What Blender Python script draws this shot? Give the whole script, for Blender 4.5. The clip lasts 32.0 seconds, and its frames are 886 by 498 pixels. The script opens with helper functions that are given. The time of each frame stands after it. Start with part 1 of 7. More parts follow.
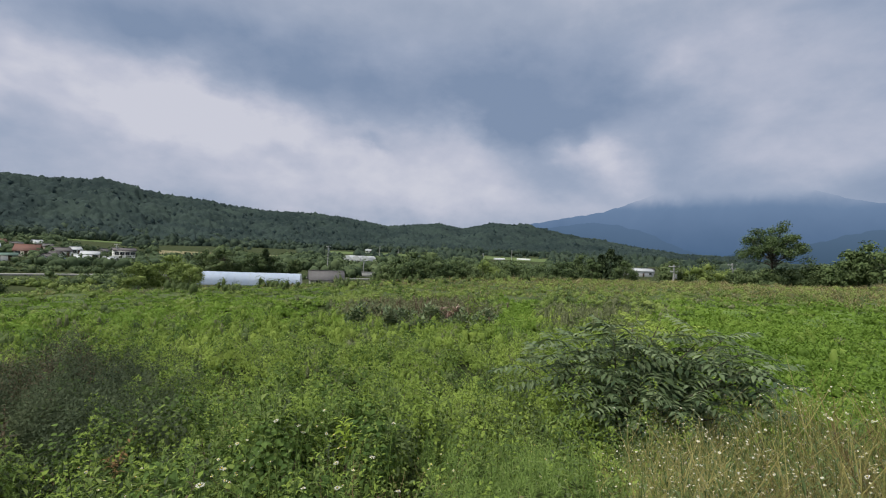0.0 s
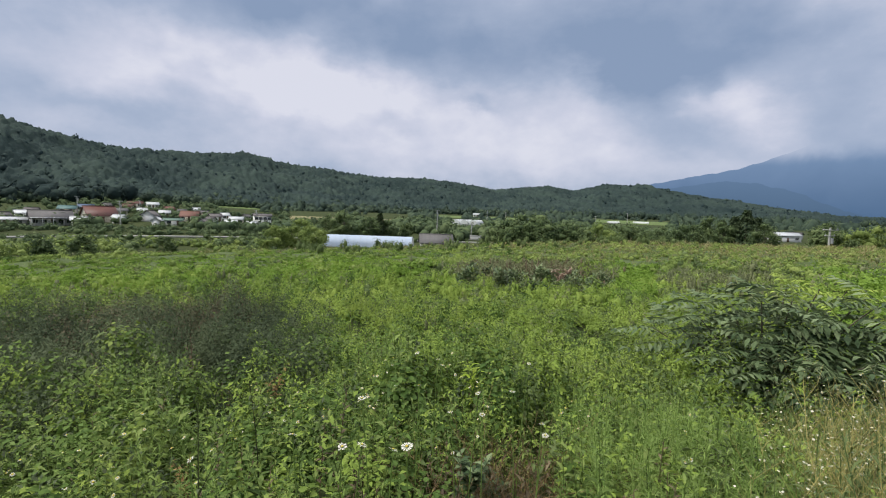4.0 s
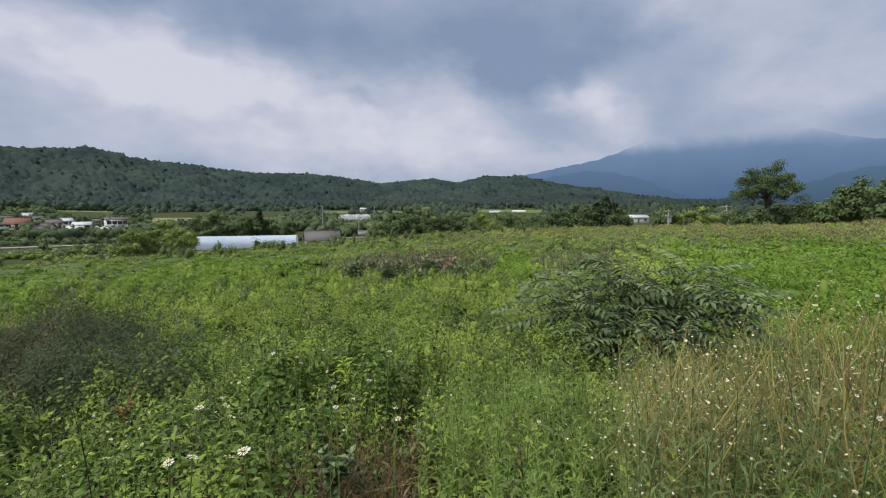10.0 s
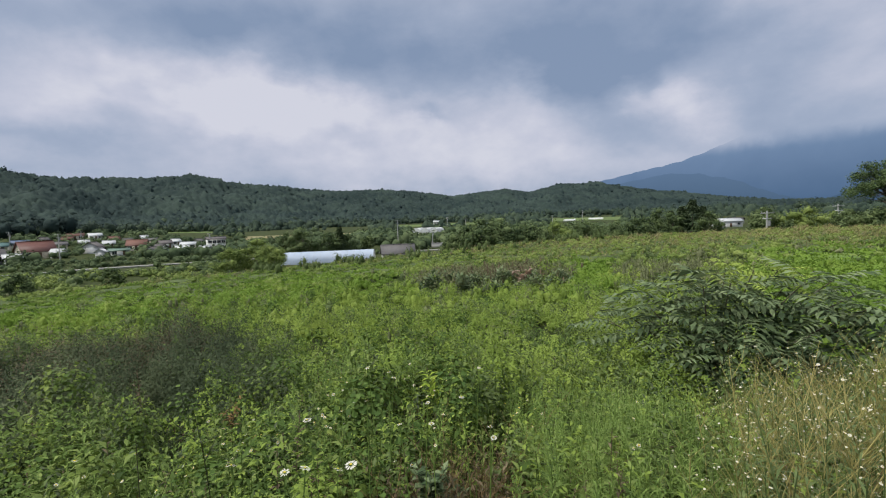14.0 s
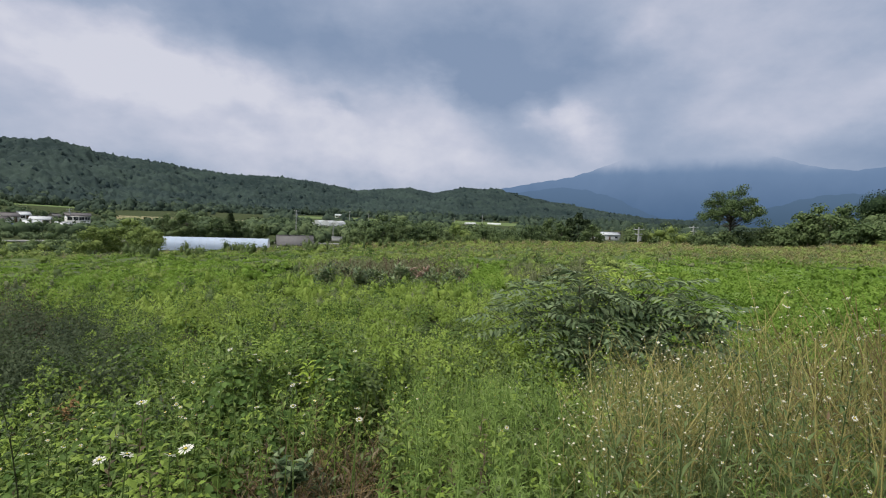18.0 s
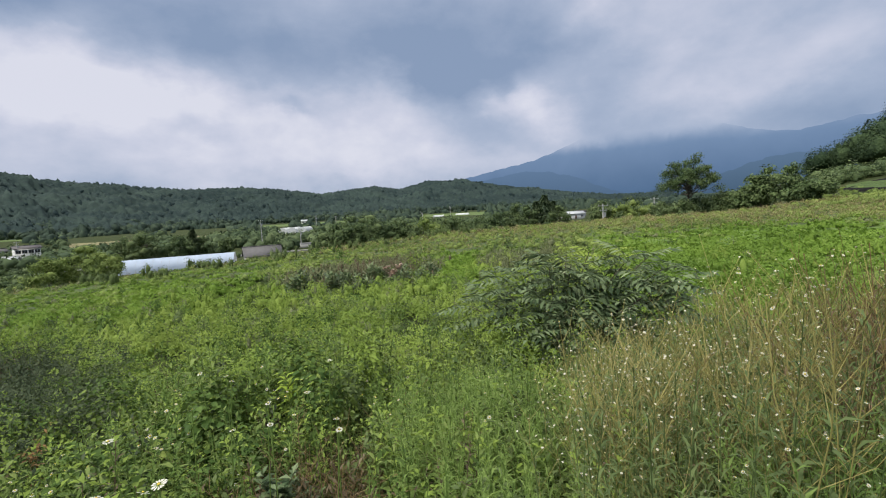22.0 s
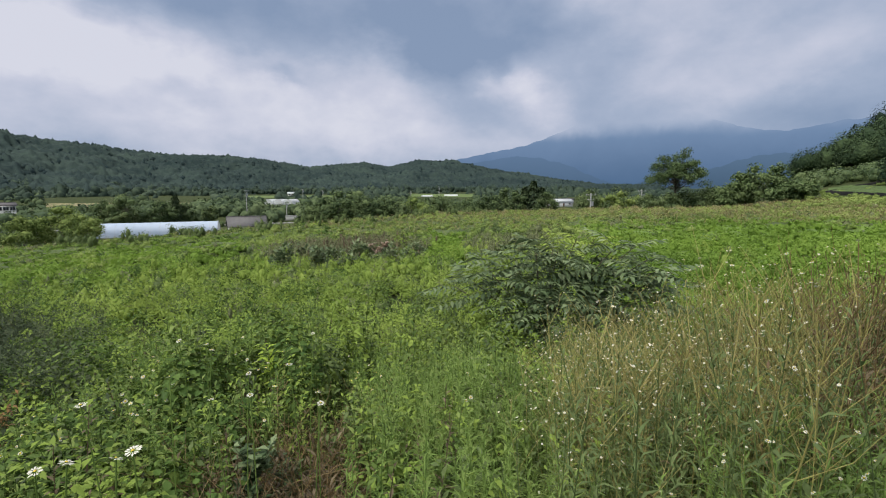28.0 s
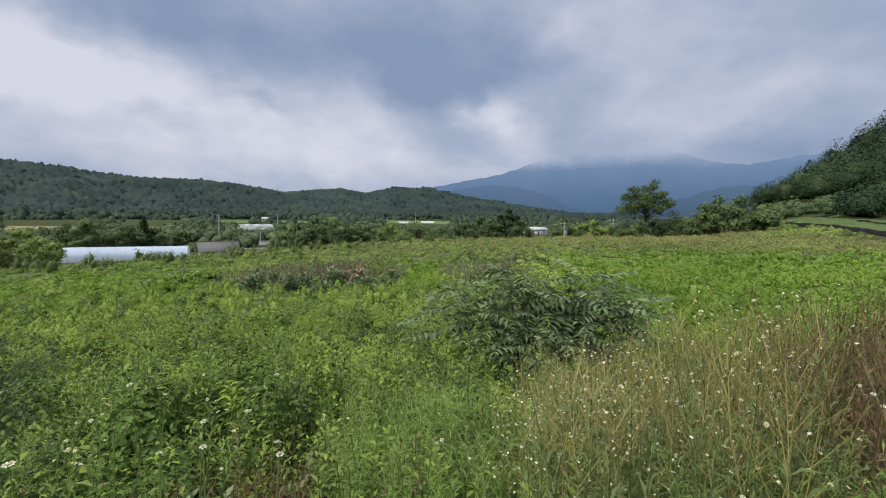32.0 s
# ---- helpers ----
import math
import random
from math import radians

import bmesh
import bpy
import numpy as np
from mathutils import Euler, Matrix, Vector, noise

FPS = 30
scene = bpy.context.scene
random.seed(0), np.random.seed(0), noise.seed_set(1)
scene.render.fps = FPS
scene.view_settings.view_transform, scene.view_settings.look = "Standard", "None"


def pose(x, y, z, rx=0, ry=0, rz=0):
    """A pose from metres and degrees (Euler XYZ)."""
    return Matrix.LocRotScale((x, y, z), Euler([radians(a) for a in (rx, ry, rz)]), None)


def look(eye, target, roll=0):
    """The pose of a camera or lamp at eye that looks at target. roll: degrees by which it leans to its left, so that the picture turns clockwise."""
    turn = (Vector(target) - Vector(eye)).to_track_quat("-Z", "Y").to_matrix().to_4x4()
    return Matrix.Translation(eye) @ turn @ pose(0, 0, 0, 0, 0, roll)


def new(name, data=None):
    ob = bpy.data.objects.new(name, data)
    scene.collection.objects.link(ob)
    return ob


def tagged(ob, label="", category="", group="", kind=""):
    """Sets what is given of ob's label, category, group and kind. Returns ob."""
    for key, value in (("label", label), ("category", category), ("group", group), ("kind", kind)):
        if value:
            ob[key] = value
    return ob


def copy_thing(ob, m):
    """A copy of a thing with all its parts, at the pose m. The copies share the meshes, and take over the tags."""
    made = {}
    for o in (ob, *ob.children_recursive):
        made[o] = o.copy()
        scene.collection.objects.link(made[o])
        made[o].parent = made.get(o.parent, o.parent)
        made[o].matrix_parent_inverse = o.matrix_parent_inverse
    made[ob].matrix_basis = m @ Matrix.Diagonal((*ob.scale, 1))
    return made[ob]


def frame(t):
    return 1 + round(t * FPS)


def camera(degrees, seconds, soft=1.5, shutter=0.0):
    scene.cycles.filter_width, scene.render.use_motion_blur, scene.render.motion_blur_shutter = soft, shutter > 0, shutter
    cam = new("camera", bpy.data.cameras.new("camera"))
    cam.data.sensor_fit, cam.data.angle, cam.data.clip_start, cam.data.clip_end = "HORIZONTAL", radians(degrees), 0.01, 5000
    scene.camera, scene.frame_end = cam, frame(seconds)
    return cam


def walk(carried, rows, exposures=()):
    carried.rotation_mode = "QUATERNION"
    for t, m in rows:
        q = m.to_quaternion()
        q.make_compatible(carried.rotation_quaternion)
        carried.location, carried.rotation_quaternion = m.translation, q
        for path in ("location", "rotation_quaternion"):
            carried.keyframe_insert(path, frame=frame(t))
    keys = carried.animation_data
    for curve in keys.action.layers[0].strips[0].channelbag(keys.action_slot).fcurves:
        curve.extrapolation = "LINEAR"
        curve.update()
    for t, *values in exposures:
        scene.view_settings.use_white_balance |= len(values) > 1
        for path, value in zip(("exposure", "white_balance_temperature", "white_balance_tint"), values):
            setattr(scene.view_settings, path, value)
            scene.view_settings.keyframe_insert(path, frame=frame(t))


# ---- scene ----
# ---------------------------------------------------------------- camera
cam = camera(88.13, 32.0, soft=1.1)
# seconds, x, y, z, heading to the right of +y, tilt up, lean to the left
PATH = [
(0.0, 0.041, 0.017, 1.763, -2.45, 0.50, 2.29), (0.5, -0.023, 0.037, 1.746, -7.56, -0.87, 2.69), (1.0, -0.077, -0.034, 1.743, -11.49, -1.75, 2.76), (1.5, -0.096, -0.053, 1.722, -13.05, -2.68, 2.91),
(2.0, -0.081, -0.044, 1.716, -12.86, -3.41, 3.15), (2.5, -0.090, -0.037, 1.711, -12.57, -3.88, 3.20), (4.5, -0.132, 0.032, 1.616, -19.74, -4.42, 0.12), (5.0, -0.272, -0.059, 1.703, -27.16, -3.12, -0.72),
(5.5, -0.414, -0.179, 1.789, -33.25, -1.88, -0.47), (6.0, -0.398, -0.173, 1.781, -34.66, -0.93, 0.00), (6.5, -0.311, -0.170, 1.767, -33.09, -0.42, 0.07), (7.0, -0.267, -0.135, 1.757, -31.09, -0.25, -0.31),
(7.5, -0.246, -0.120, 1.750, -27.56, -0.15, 0.37), (8.0, -0.172, -0.090, 1.717, -21.09, -0.89, 1.83), (8.5, -0.066, -0.053, 1.648, -13.14, -2.55, 2.68), (9.0, 0.005, 0.004, 1.602, -6.55, -4.08, 2.39),
(9.5, 0.046, 0.025, 1.596, -2.93, -4.88, 1.04), (10.0, 0.079, 0.044, 1.612, -1.83, -5.08, -0.23), (10.5, 0.060, 0.046, 1.612, -3.36, -4.87, -1.20), (11.0, 0.041, 0.011, 1.636, -6.00, -4.41, -1.94),
(11.5, 0.045, 0.014, 1.640, -8.01, -3.92, -2.31), (12.0, 0.037, -0.010, 1.648, -9.79, -3.65, -2.49), (12.5, 0.031, -0.015, 1.643, -11.11, -3.24, -2.70), (13.0, 0.036, -0.037, 1.659, -11.61, -3.13, -2.65),
(13.5, 0.017, -0.015, 1.640, -10.85, -3.42, -2.20), (15.5, -0.018, 0.158, 1.665, -11.92, -3.54, -1.57), (16.0, -0.044, 0.118, 1.695, -11.91, -3.45, -0.99), (16.5, -0.037, 0.099, 1.699, -9.98, -3.47, -0.27),
(17.0, -0.011, 0.049, 1.637, -6.64, -3.30, 0.64), (17.5, 0.049, 0.082, 1.582, -2.51, -3.52, 1.52), (18.0, 0.094, 0.112, 1.540, 1.34, -3.75, 2.15), (18.5, 0.105, 0.100, 1.545, 4.96, -4.00, 2.80),
(19.0, 0.108, 0.095, 1.542, 7.53, -3.86, 2.86), (19.5, 0.118, 0.084, 1.555, 8.64, -3.78, 1.38), (20.0, 0.136, 0.092, 1.554, 9.35, -5.13, -0.73), (20.5, 0.147, 0.111, 1.565, 9.98, -5.67, -2.44),
(21.0, 0.149, 0.110, 1.573, 9.78, -5.22, -2.98), (21.5, 0.136, 0.123, 1.566, 8.10, -4.87, -3.15), (22.0, 0.128, 0.115, 1.560, 4.90, -4.58, -3.46), (22.5, 0.106, 0.118, 1.558, 1.47, -4.66, -3.68),
(23.0, 0.113, 0.117, 1.558, 0.53, -4.78, -3.34), (23.5, 0.111, 0.120, 1.563, 0.52, -4.82, -3.14), (24.0, 0.106, 0.124, 1.559, 1.27, -5.42, -2.90), (24.5, 0.104, 0.132, 1.552, 2.34, -6.47, -2.59),
(26.5, 0.074, 0.167, 1.538, 3.07, -7.19, -0.63), (27.0, 0.080, 0.162, 1.547, 3.79, -6.81, -0.60), (27.5, 0.087, 0.162, 1.544, 4.80, -6.90, -0.51), (28.0, 0.110, 0.151, 1.544, 6.55, -7.04, -0.23),
(28.5, 0.132, 0.187, 1.557, 9.18, -6.49, 0.38), (29.0, 0.161, 0.224, 1.575, 12.01, -5.20, 0.86), (29.5, 0.170, 0.205, 1.605, 13.84, -3.97, 0.89), (30.0, 0.150, 0.190, 1.603, 13.25, -3.48, 0.40),
(30.5, 0.123, 0.193, 1.602, 11.18, -3.15, -0.16), (31.0, 0.114, 0.189, 1.598, 9.78, -3.18, -0.15), (31.5, 0.129, 0.198, 1.600, 9.68, -3.56, 0.16), (32.0, 0.141, 0.195, 1.592, 9.53, -3.70, 0.43),
]
walk(cam, [(t, pose(x, y, z, 90 + tilt, 0, -head) @ pose(0, 0, 0, 0, 0, lean)) for t, x, y, z, head, tilt, lean in PATH], exposures=[(0.0, 0.12), (1.0, 0.20), (2.5, 0.24), (4.5, 0.40), (5.0, 0.38), (6.0, 0.2), (7.0, 0.18), (8.0, 0.22), (13.0, 0.24), (19.0, 0.24), (22.0, 0.38), (24.0, 0.28), (30.0, 0.32), (32.0, 0.30)])
EYE = 1.65

# ---------------------------------------------------------------- world: overcast sky and a veiled sun
SUN_EL, SUN_AZ = 52.0, -120.0     # degrees above the horizon, to the right of +y
world = bpy.data.worlds.new("overcast_sky")
scene.world = world
world.use_nodes = True
wn, wl = world.node_tree.nodes, world.node_tree.links
wn.clear()


def wnode(kind, **values):
    n = wn.new(kind)
    for k, v in values.items():
        if k.startswith("in"):
            n.inputs[int(k[2:])].default_value = v
        elif k == "operation":
            n.operation = v
    return n


def wmath(op, a, b=None, c=None):
    n = wnode("ShaderNodeMath", operation=op)
    for i, v in enumerate((a, b, c)):
        if v is None:
            continue
        if isinstance(v, (int, float)):
            n.inputs[i].default_value = v
        else:
            wl.new(v, n.inputs[i])
    return n.outputs[0]


way = wn.new("ShaderNodeTexCoord").outputs["Generated"]
sep = wn.new("ShaderNodeSeparateXYZ")
wl.new(way, sep.inputs[0])
warp = wn.new("ShaderNodeTexNoise")
warp.inputs["Scale"].default_value, warp.inputs["Detail"].default_value, warp.inputs["Roughness"].default_value = 5.5, 7.0, 0.56
stretch = wn.new("ShaderNodeMapping")
stretch.inputs["Scale"].default_value = (1, 1, 1.6)
wl.new(way, stretch.inputs[0])
wl.new(stretch.outputs[0], warp.inputs["Vector"])
wsep = wn.new("ShaderNodeSeparateColor")
wl.new(warp.outputs["Color"], wsep.inputs[0])
azim = wmath("MULTIPLY", wmath("ARCTAN2", sep.outputs[0], sep.outputs[1]), 57.2958)
elev = wmath("MULTIPLY", wmath("ARCSINE", sep.outputs[2]), 57.2958)
elev_plain = elev
azim = wmath("ADD", azim, wmath("MULTIPLY", wmath("SUBTRACT", wsep.outputs[0], 0.5), 13.0))
elev = wmath("ADD", elev, wmath("MULTIPLY", wmath("SUBTRACT", wsep.outputs[1], 0.5), 7.5))
# heading, height, half width, half height, tilt, strength of each bank of cloud
BRIGHT = [(-33, 16, 9, 3.2, -0.1, 0.45), (-20, 11, 26, 4.5, -0.08, 0.5), (-45, 13.5, 12, 4, 0.0, 0.25), (-1, 14.5, 4.5, 2.2, -0.25, 0.42),
          (15, 11.5, 6, 2.2, -0.35, 0.5), (38, 10.5, 8, 2.6, 0, 0.28), (30, 19, 7, 4, 0, 0.28), (46, 14, 6, 3.5, 0, 0.22), (-6, 6.5, 22, 2.0, -0.03, 0.22), (-76, 19, 9, 6, 0, 0.35), (-52, 25, 9, 3, 0, 0.25), (10.2, 13.0, 2.4, 1.1, -0.2, 0.15), (17, 12.6, 2.6, 1.7, -0.4, 0.12), (26, 22.5, 5, 3, 0, 0.2)]
DARK = [(-18, 19.5, 22, 4.2, -0.12, 0.45), (-45, 20, 14, 2.6, 0.1, 0.2), (6, 16, 6, 5.0, -0.3, 0.38), (20, 8.6, 7, 2.2, -0.1, 0.25), (45, 7.5, 8, 3.0, 0, 0.35), (-12, 13.1, 3.0, 0.8, 0, 0.35),
        (-44, 11.4, 2.5, 1.2, 0, 0.22), (-21, 10.6, 4, 0.8, 0, 0.22), (-37, 9.6, 4, 1.2, 0, 0.2), (-52, 9.2, 6, 1.4, 0, 0.3), (18, 19, 7, 3.5, 0, 0.3), (8, 22, 14, 3, 0, 0.22), (13.4, 14.2, 1.5, 1.8, 0, 0.25), (-42, 13.4, 3.0, 1.0, -0.3, 0.2)]


def bank(a, e, w, h, tilt, strength):
    da, de = wmath("SUBTRACT", azim, a), wmath("SUBTRACT", elev, e)
    de = wmath("SUBTRACT", de, wmath("MULTIPLY", da, tilt))
    u, v = wmath("DIVIDE", da, w), wmath("DIVIDE", de, h)
    d = wmath("ADD", wmath("MULTIPLY", u, u), wmath("MULTIPLY", v, v))
    return wmath("MULTIPLY", wmath("EXPONENT", wmath("MULTIPLY", d, -0.8)), strength)


total = wmath("ADD", 0.46, wmath("MULTIPLY", wmath("SUBTRACT", wsep.outputs[2], 0.5), 0.85))
fine = wn.new("ShaderNodeTexNoise")
fine.inputs["Scale"].default_value, fine.inputs["Detail"].default_value, fine.inputs["Roughness"].default_value, fine.inputs["Distortion"].default_value = 6.0, 8.0, 0.55, 0.35
flat = wn.new("ShaderNodeMapping")
flat.inputs["Scale"].default_value = (1, 1, 1.9)
wl.new(way, flat.inputs[0])
wl.new(flat.outputs[0], fine.inputs["Vector"])
total = wmath("ADD", total, wmath("MULTIPLY", wmath("SUBTRACT", fine.outputs[0], 0.5), 0.38))
for row in BRIGHT:
    total = wmath("ADD", total, bank(*row))
for row in DARK:
    total = wmath("SUBTRACT", total, bank(*row))
tone = wn.new("ShaderNodeValToRGB")
wl.new(total, tone.inputs[0])
for pos, col in ((0.0, (0.20, 0.265, 0.39, 1)), (0.45, (0.315, 0.37, 0.49, 1)), (0.85, (0.49, 0.51, 0.61, 1)), (1.0, (0.57, 0.58, 0.66, 1))):
    e = tone.color_ramp.elements[0] if pos == 0 else tone.color_ramp.elements[-1] if pos == 1 else tone.color_ramp.elements.new(pos)
    e.position, e.color = pos, col
# an overcast sky is brighter towards the zenith
lift = wn.new("ShaderNodeMapRange")
wl.new(elev_plain, lift.inputs[0])
lift.interpolation_type = "SMOOTHSTEP"
for i, v in enumerate((24.0, 70.0, 1.0, 3.5)):
    lift.inputs[i + 1].default_value = v
sky = wn.new("ShaderNodeTexSky")
sky.sky_type, sky.sun_disc = "NISHITA", False
sky.sun_elevation, sky.sun_rotation = radians(SUN_EL), radians(SUN_AZ)
clear = wn.new("ShaderNodeBackground")
wl.new(sky.outputs[0], clear.inputs[0])
clear.inputs[1].default_value = 0.05
cloud = wn.new("ShaderNodeBackground")
pale = wn.new("ShaderNodeMapRange")
wl.new(elev_plain, pale.inputs[0])
for i, v in enumerate((24.0, 60.0, 0.0, 1.0)):
    pale.inputs[i + 1].default_value = v
overhead = wn.new("ShaderNodeMix")
overhead.data_type = "RGBA"
wl.new(pale.outputs[0], overhead.inputs[0])
wl.new(tone.outputs[0], overhead.inputs[6])
overhead.inputs[7].default_value = (0.46, 0.45, 0.43, 1)
wl.new(overhead.outputs[2], cloud.inputs[0])
wl.new(lift.outputs[0], cloud.inputs[1])
both = wn.new("ShaderNodeMixShader")
both.inputs[0].default_value = 0.93
wl.new(clear.outputs[0], both.inputs[1]), wl.new(cloud.outputs[0], both.inputs[2])
wl.new(both.outputs[0], wn.new("ShaderNodeOutputWorld").inputs[0])

sun = new("sun", bpy.data.lights.new("sun", "SUN"))
sun.data.energy, sun.data.angle, sun.data.color = 2.6, radians(10), (1.0, 0.96, 0.88)
sa, se = radians(SUN_AZ), radians(SUN_EL)
sun.matrix_world = look((0, 0, 60), (-math.sin(sa) * math.cos(se), -math.cos(sa) * math.cos(se), 60 - math.sin(se)))


# ---------------------------------------------------------------- materials
def material(name, colours, scale=1.0, rough=0.7, bump=0.0, bump_scale=None, island=0.0, through_light=0.0, metal=0.0, spec=0.3, coarse=None, obj_random=0.0):
    """Base colours mixed by noise at two scales; island: how far each loose piece differs from its neighbours."""
    m = bpy.data.materials.new(name)
    m.use_nodes = True
    n, l = m.node_tree.nodes, m.node_tree.links
    bsdf = n["Principled BSDF"]
    bsdf.inputs["Roughness"].default_value, bsdf.inputs["Metallic"].default_value = rough, metal
    bsdf.inputs["Specular IOR Level"].default_value = spec
    place = n.new("ShaderNodeNewGeometry")
    coord = place.outputs["Position"]
    big, fine = n.new("ShaderNodeTexNoise"), n.new("ShaderNodeTexNoise")
    for tex, s, d in ((big, coarse or scale * 0.15, 3.0), (fine, scale, 6.0)):
        tex.inputs["Scale"].default_value, tex.inputs["Detail"].default_value = s, d
        l.new(coord, tex.inputs["Vector"])

    def math_node(op, a, b):
        k = n.new("ShaderNodeMath")
        k.operation = op
        for i, v in enumerate((a, b)):
            if isinstance(v, float):
                k.inputs[i].default_value = v
            else:
                l.new(v, k.inputs[i])
        return k.outputs[0]

    value = math_node("ADD", math_node("MULTIPLY", big.outputs[0], 0.6), math_node("MULTIPLY", fine.outputs[0], 0.4))
    value = math_node("ADD", math_node("MULTIPLY", math_node("SUBTRACT", value, 0.5), 2.2), 0.5)
    if island:
        value = math_node("ADD", value, math_node("MULTIPLY", math_node("SUBTRACT", place.outputs["Random Per Island"], 0.5), island))
    if obj_random:
        info = n.new("ShaderNodeObjectInfo")
        value = math_node("ADD", value, math_node("MULTIPLY", math_node("SUBTRACT", info.outputs["Random"], 0.5), obj_random))
    ramp = n.new("ShaderNodeValToRGB")
    l.new(value, ramp.inputs[0])
    steps = [i / (len(colours) - 1) * 0.8 + 0.1 for i in range(len(colours))]
    for i, (p, c) in enumerate(zip(steps, colours)):
        e = ramp.color_ramp.elements[0] if i == 0 else ramp.color_ramp.elements[-1] if i == len(colours) - 1 else ramp.color_ramp.elements.new(p)
        e.position, e.color = p, (*c, 1)
    l.new(ramp.outputs[0], bsdf.inputs["Base Color"])
    if bump:
        bn, bt = n.new("ShaderNodeBump"), n.new("ShaderNodeTexNoise")
        bt.inputs["Scale"].default_value, bt.inputs["Detail"].default_value = bump_scale or scale * 3, 5.0
        l.new(coord, bt.inputs["Vector"])
        bn.inputs["Strength"].default_value, bn.inputs["Distance"].default_value = bump, 0.3 / (bump_scale or scale * 3)
        l.new(bt.outputs[0], bn.inputs["Height"])
        l.new(bn.outputs[0], bsdf.inputs["Normal"])
    if through_light:
        tr, mix = n.new("ShaderNodeBsdfTranslucent"), n.new("ShaderNodeMixShader")
        l.new(ramp.outputs[0], tr.inputs[0])
        mix.inputs[0].default_value = through_light
        l.new(bsdf.outputs[0], mix.inputs[1]), l.new(tr.outputs[0], mix.inputs[2])
        l.new(mix.outputs[0], n["Material Output"].inputs[0])
    return m


def leafy(name, *colours, scale=1.2, island=0.9, rough=0.55, light=0.12, coarse=None, bump=0.0, bump_scale=None):
    return material(name, colours, scale=scale, rough=rough, island=island, through_light=light, spec=0.1, coarse=coarse, bump=bump, bump_scale=bump_scale)


# soil colour is darkened to paint shade into the gaps between plants
M_GROUND = material("shaded_field_soil", [(0.026, 0.033, 0.014), (0.038, 0.052, 0.017), (0.058, 0.064, 0.028)], scale=2.0, rough=0.95, bump=0.6, spec=0.1)
# far woods: blue distance haze is mixed into the leaf colours
M_FOREST = leafy("hazed_forest_leaf", (0.013, 0.026, 0.027), (0.024, 0.040, 0.038), (0.043, 0.065, 0.054), scale=0.16, coarse=0.015, island=0.5, light=0.1, rough=0.85, bump=0.8, bump_scale=0.5)
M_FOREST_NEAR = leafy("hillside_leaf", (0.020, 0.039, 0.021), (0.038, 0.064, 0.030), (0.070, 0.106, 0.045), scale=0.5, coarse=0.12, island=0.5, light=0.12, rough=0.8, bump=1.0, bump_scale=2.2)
# pines of the far hills, likewise blued for haze
M_PINE = leafy("hazed_pine_needle", (0.017, 0.032, 0.034), (0.025, 0.042, 0.042), (0.038, 0.058, 0.054), scale=0.35, coarse=0.02, island=0.4, light=0.08, rough=0.85, bump=0.8, bump_scale=0.7)
M_WEED = leafy("field_weed_leaf", (0.138, 0.210, 0.044), (0.224, 0.312, 0.061), (0.318, 0.400, 0.090), scale=2.6, coarse=0.25, island=0.18, light=0.3)
# weeds farther off: the field weed's green with distance haze put in as blue
M_FARWEED = leafy("hazed_weed_leaf", (0.132, 0.192, 0.052), (0.210, 0.280, 0.074), (0.298, 0.362, 0.105), scale=1.4, coarse=0.12, island=0.2, light=0.3)
M_CLOVER = leafy("bright_ground_leaf", (0.11, 0.185, 0.030), (0.165, 0.265, 0.042), (0.225, 0.33, 0.060), scale=1.2, coarse=0.12, island=0.22, light=0.3)
M_DARKWEED = leafy("mugwort_leaf", (0.038, 0.058, 0.031), (0.076, 0.102, 0.051), (0.138, 0.166, 0.086), scale=2.4, coarse=0.5, island=0.3, light=0.22)
M_BROAD = leafy("broad_leaf", (0.055, 0.092, 0.022), (0.10, 0.15, 0.037), (0.175, 0.23, 0.065), scale=2.0, island=0.9)
M_FEATHER = leafy("feathery_leaf", (0.120, 0.196, 0.050), (0.180, 0.268, 0.068), (0.250, 0.338, 0.098), scale=2.0, island=0.5, light=0.35)
M_SEEDHEAD = leafy("brown_seedhead", (0.060, 0.047, 0.030), (0.105, 0.082, 0.051), (0.170, 0.138, 0.085), scale=2.0, island=0.8, light=0.1)
M_STRAW = leafy("straw_grass", (0.185, 0.168, 0.072), (0.265, 0.232, 0.108), (0.345, 0.305, 0.155), scale=0.6, coarse=0.1, island=0.4, light=0.35)
M_STEM = leafy("weed_stem", (0.150, 0.148, 0.045), (0.270, 0.245, 0.080), (0.430, 0.380, 0.150), scale=3.0, island=1.0, light=0.05)
M_DRYSTEM = leafy("dry_brown_stem", (0.095, 0.066, 0.032), (0.165, 0.112, 0.054), (0.275, 0.200, 0.098), scale=3.0, island=1.0, light=0.05)
M_PETAL = material("white_petal", [(0.52, 0.51, 0.43), (0.68, 0.67, 0.60)], scale=40, rough=0.6, through_light=0.2)
M_POLLEN = material("yellow_flower_centre", [(0.55, 0.40, 0.05), (0.70, 0.55, 0.08)], scale=200, rough=0.8)
M_BUSHLEAF = leafy("compound_leaf", (0.050, 0.082, 0.038), (0.118, 0.165, 0.078), (0.235, 0.290, 0.155), scale=2.0, island=0.7, rough=0.34, light=0.18)
M_YOUNG = leafy("young_leaf", (0.19, 0.27, 0.05), (0.27, 0.36, 0.07), (0.36, 0.44, 0.10), scale=2.0, island=0.5, light=0.3)
M_TREELEAF = leafy("tree_leaf", (0.050, 0.084, 0.032), (0.088, 0.132, 0.050), (0.145, 0.195, 0.078), scale=0.5, island=0.7, light=0.2)
M_WILLOW = leafy("willow_leaf", (0.100, 0.148, 0.040), (0.168, 0.225, 0.060), (0.245, 0.305, 0.090), scale=0.5, island=0.7, light=0.25)
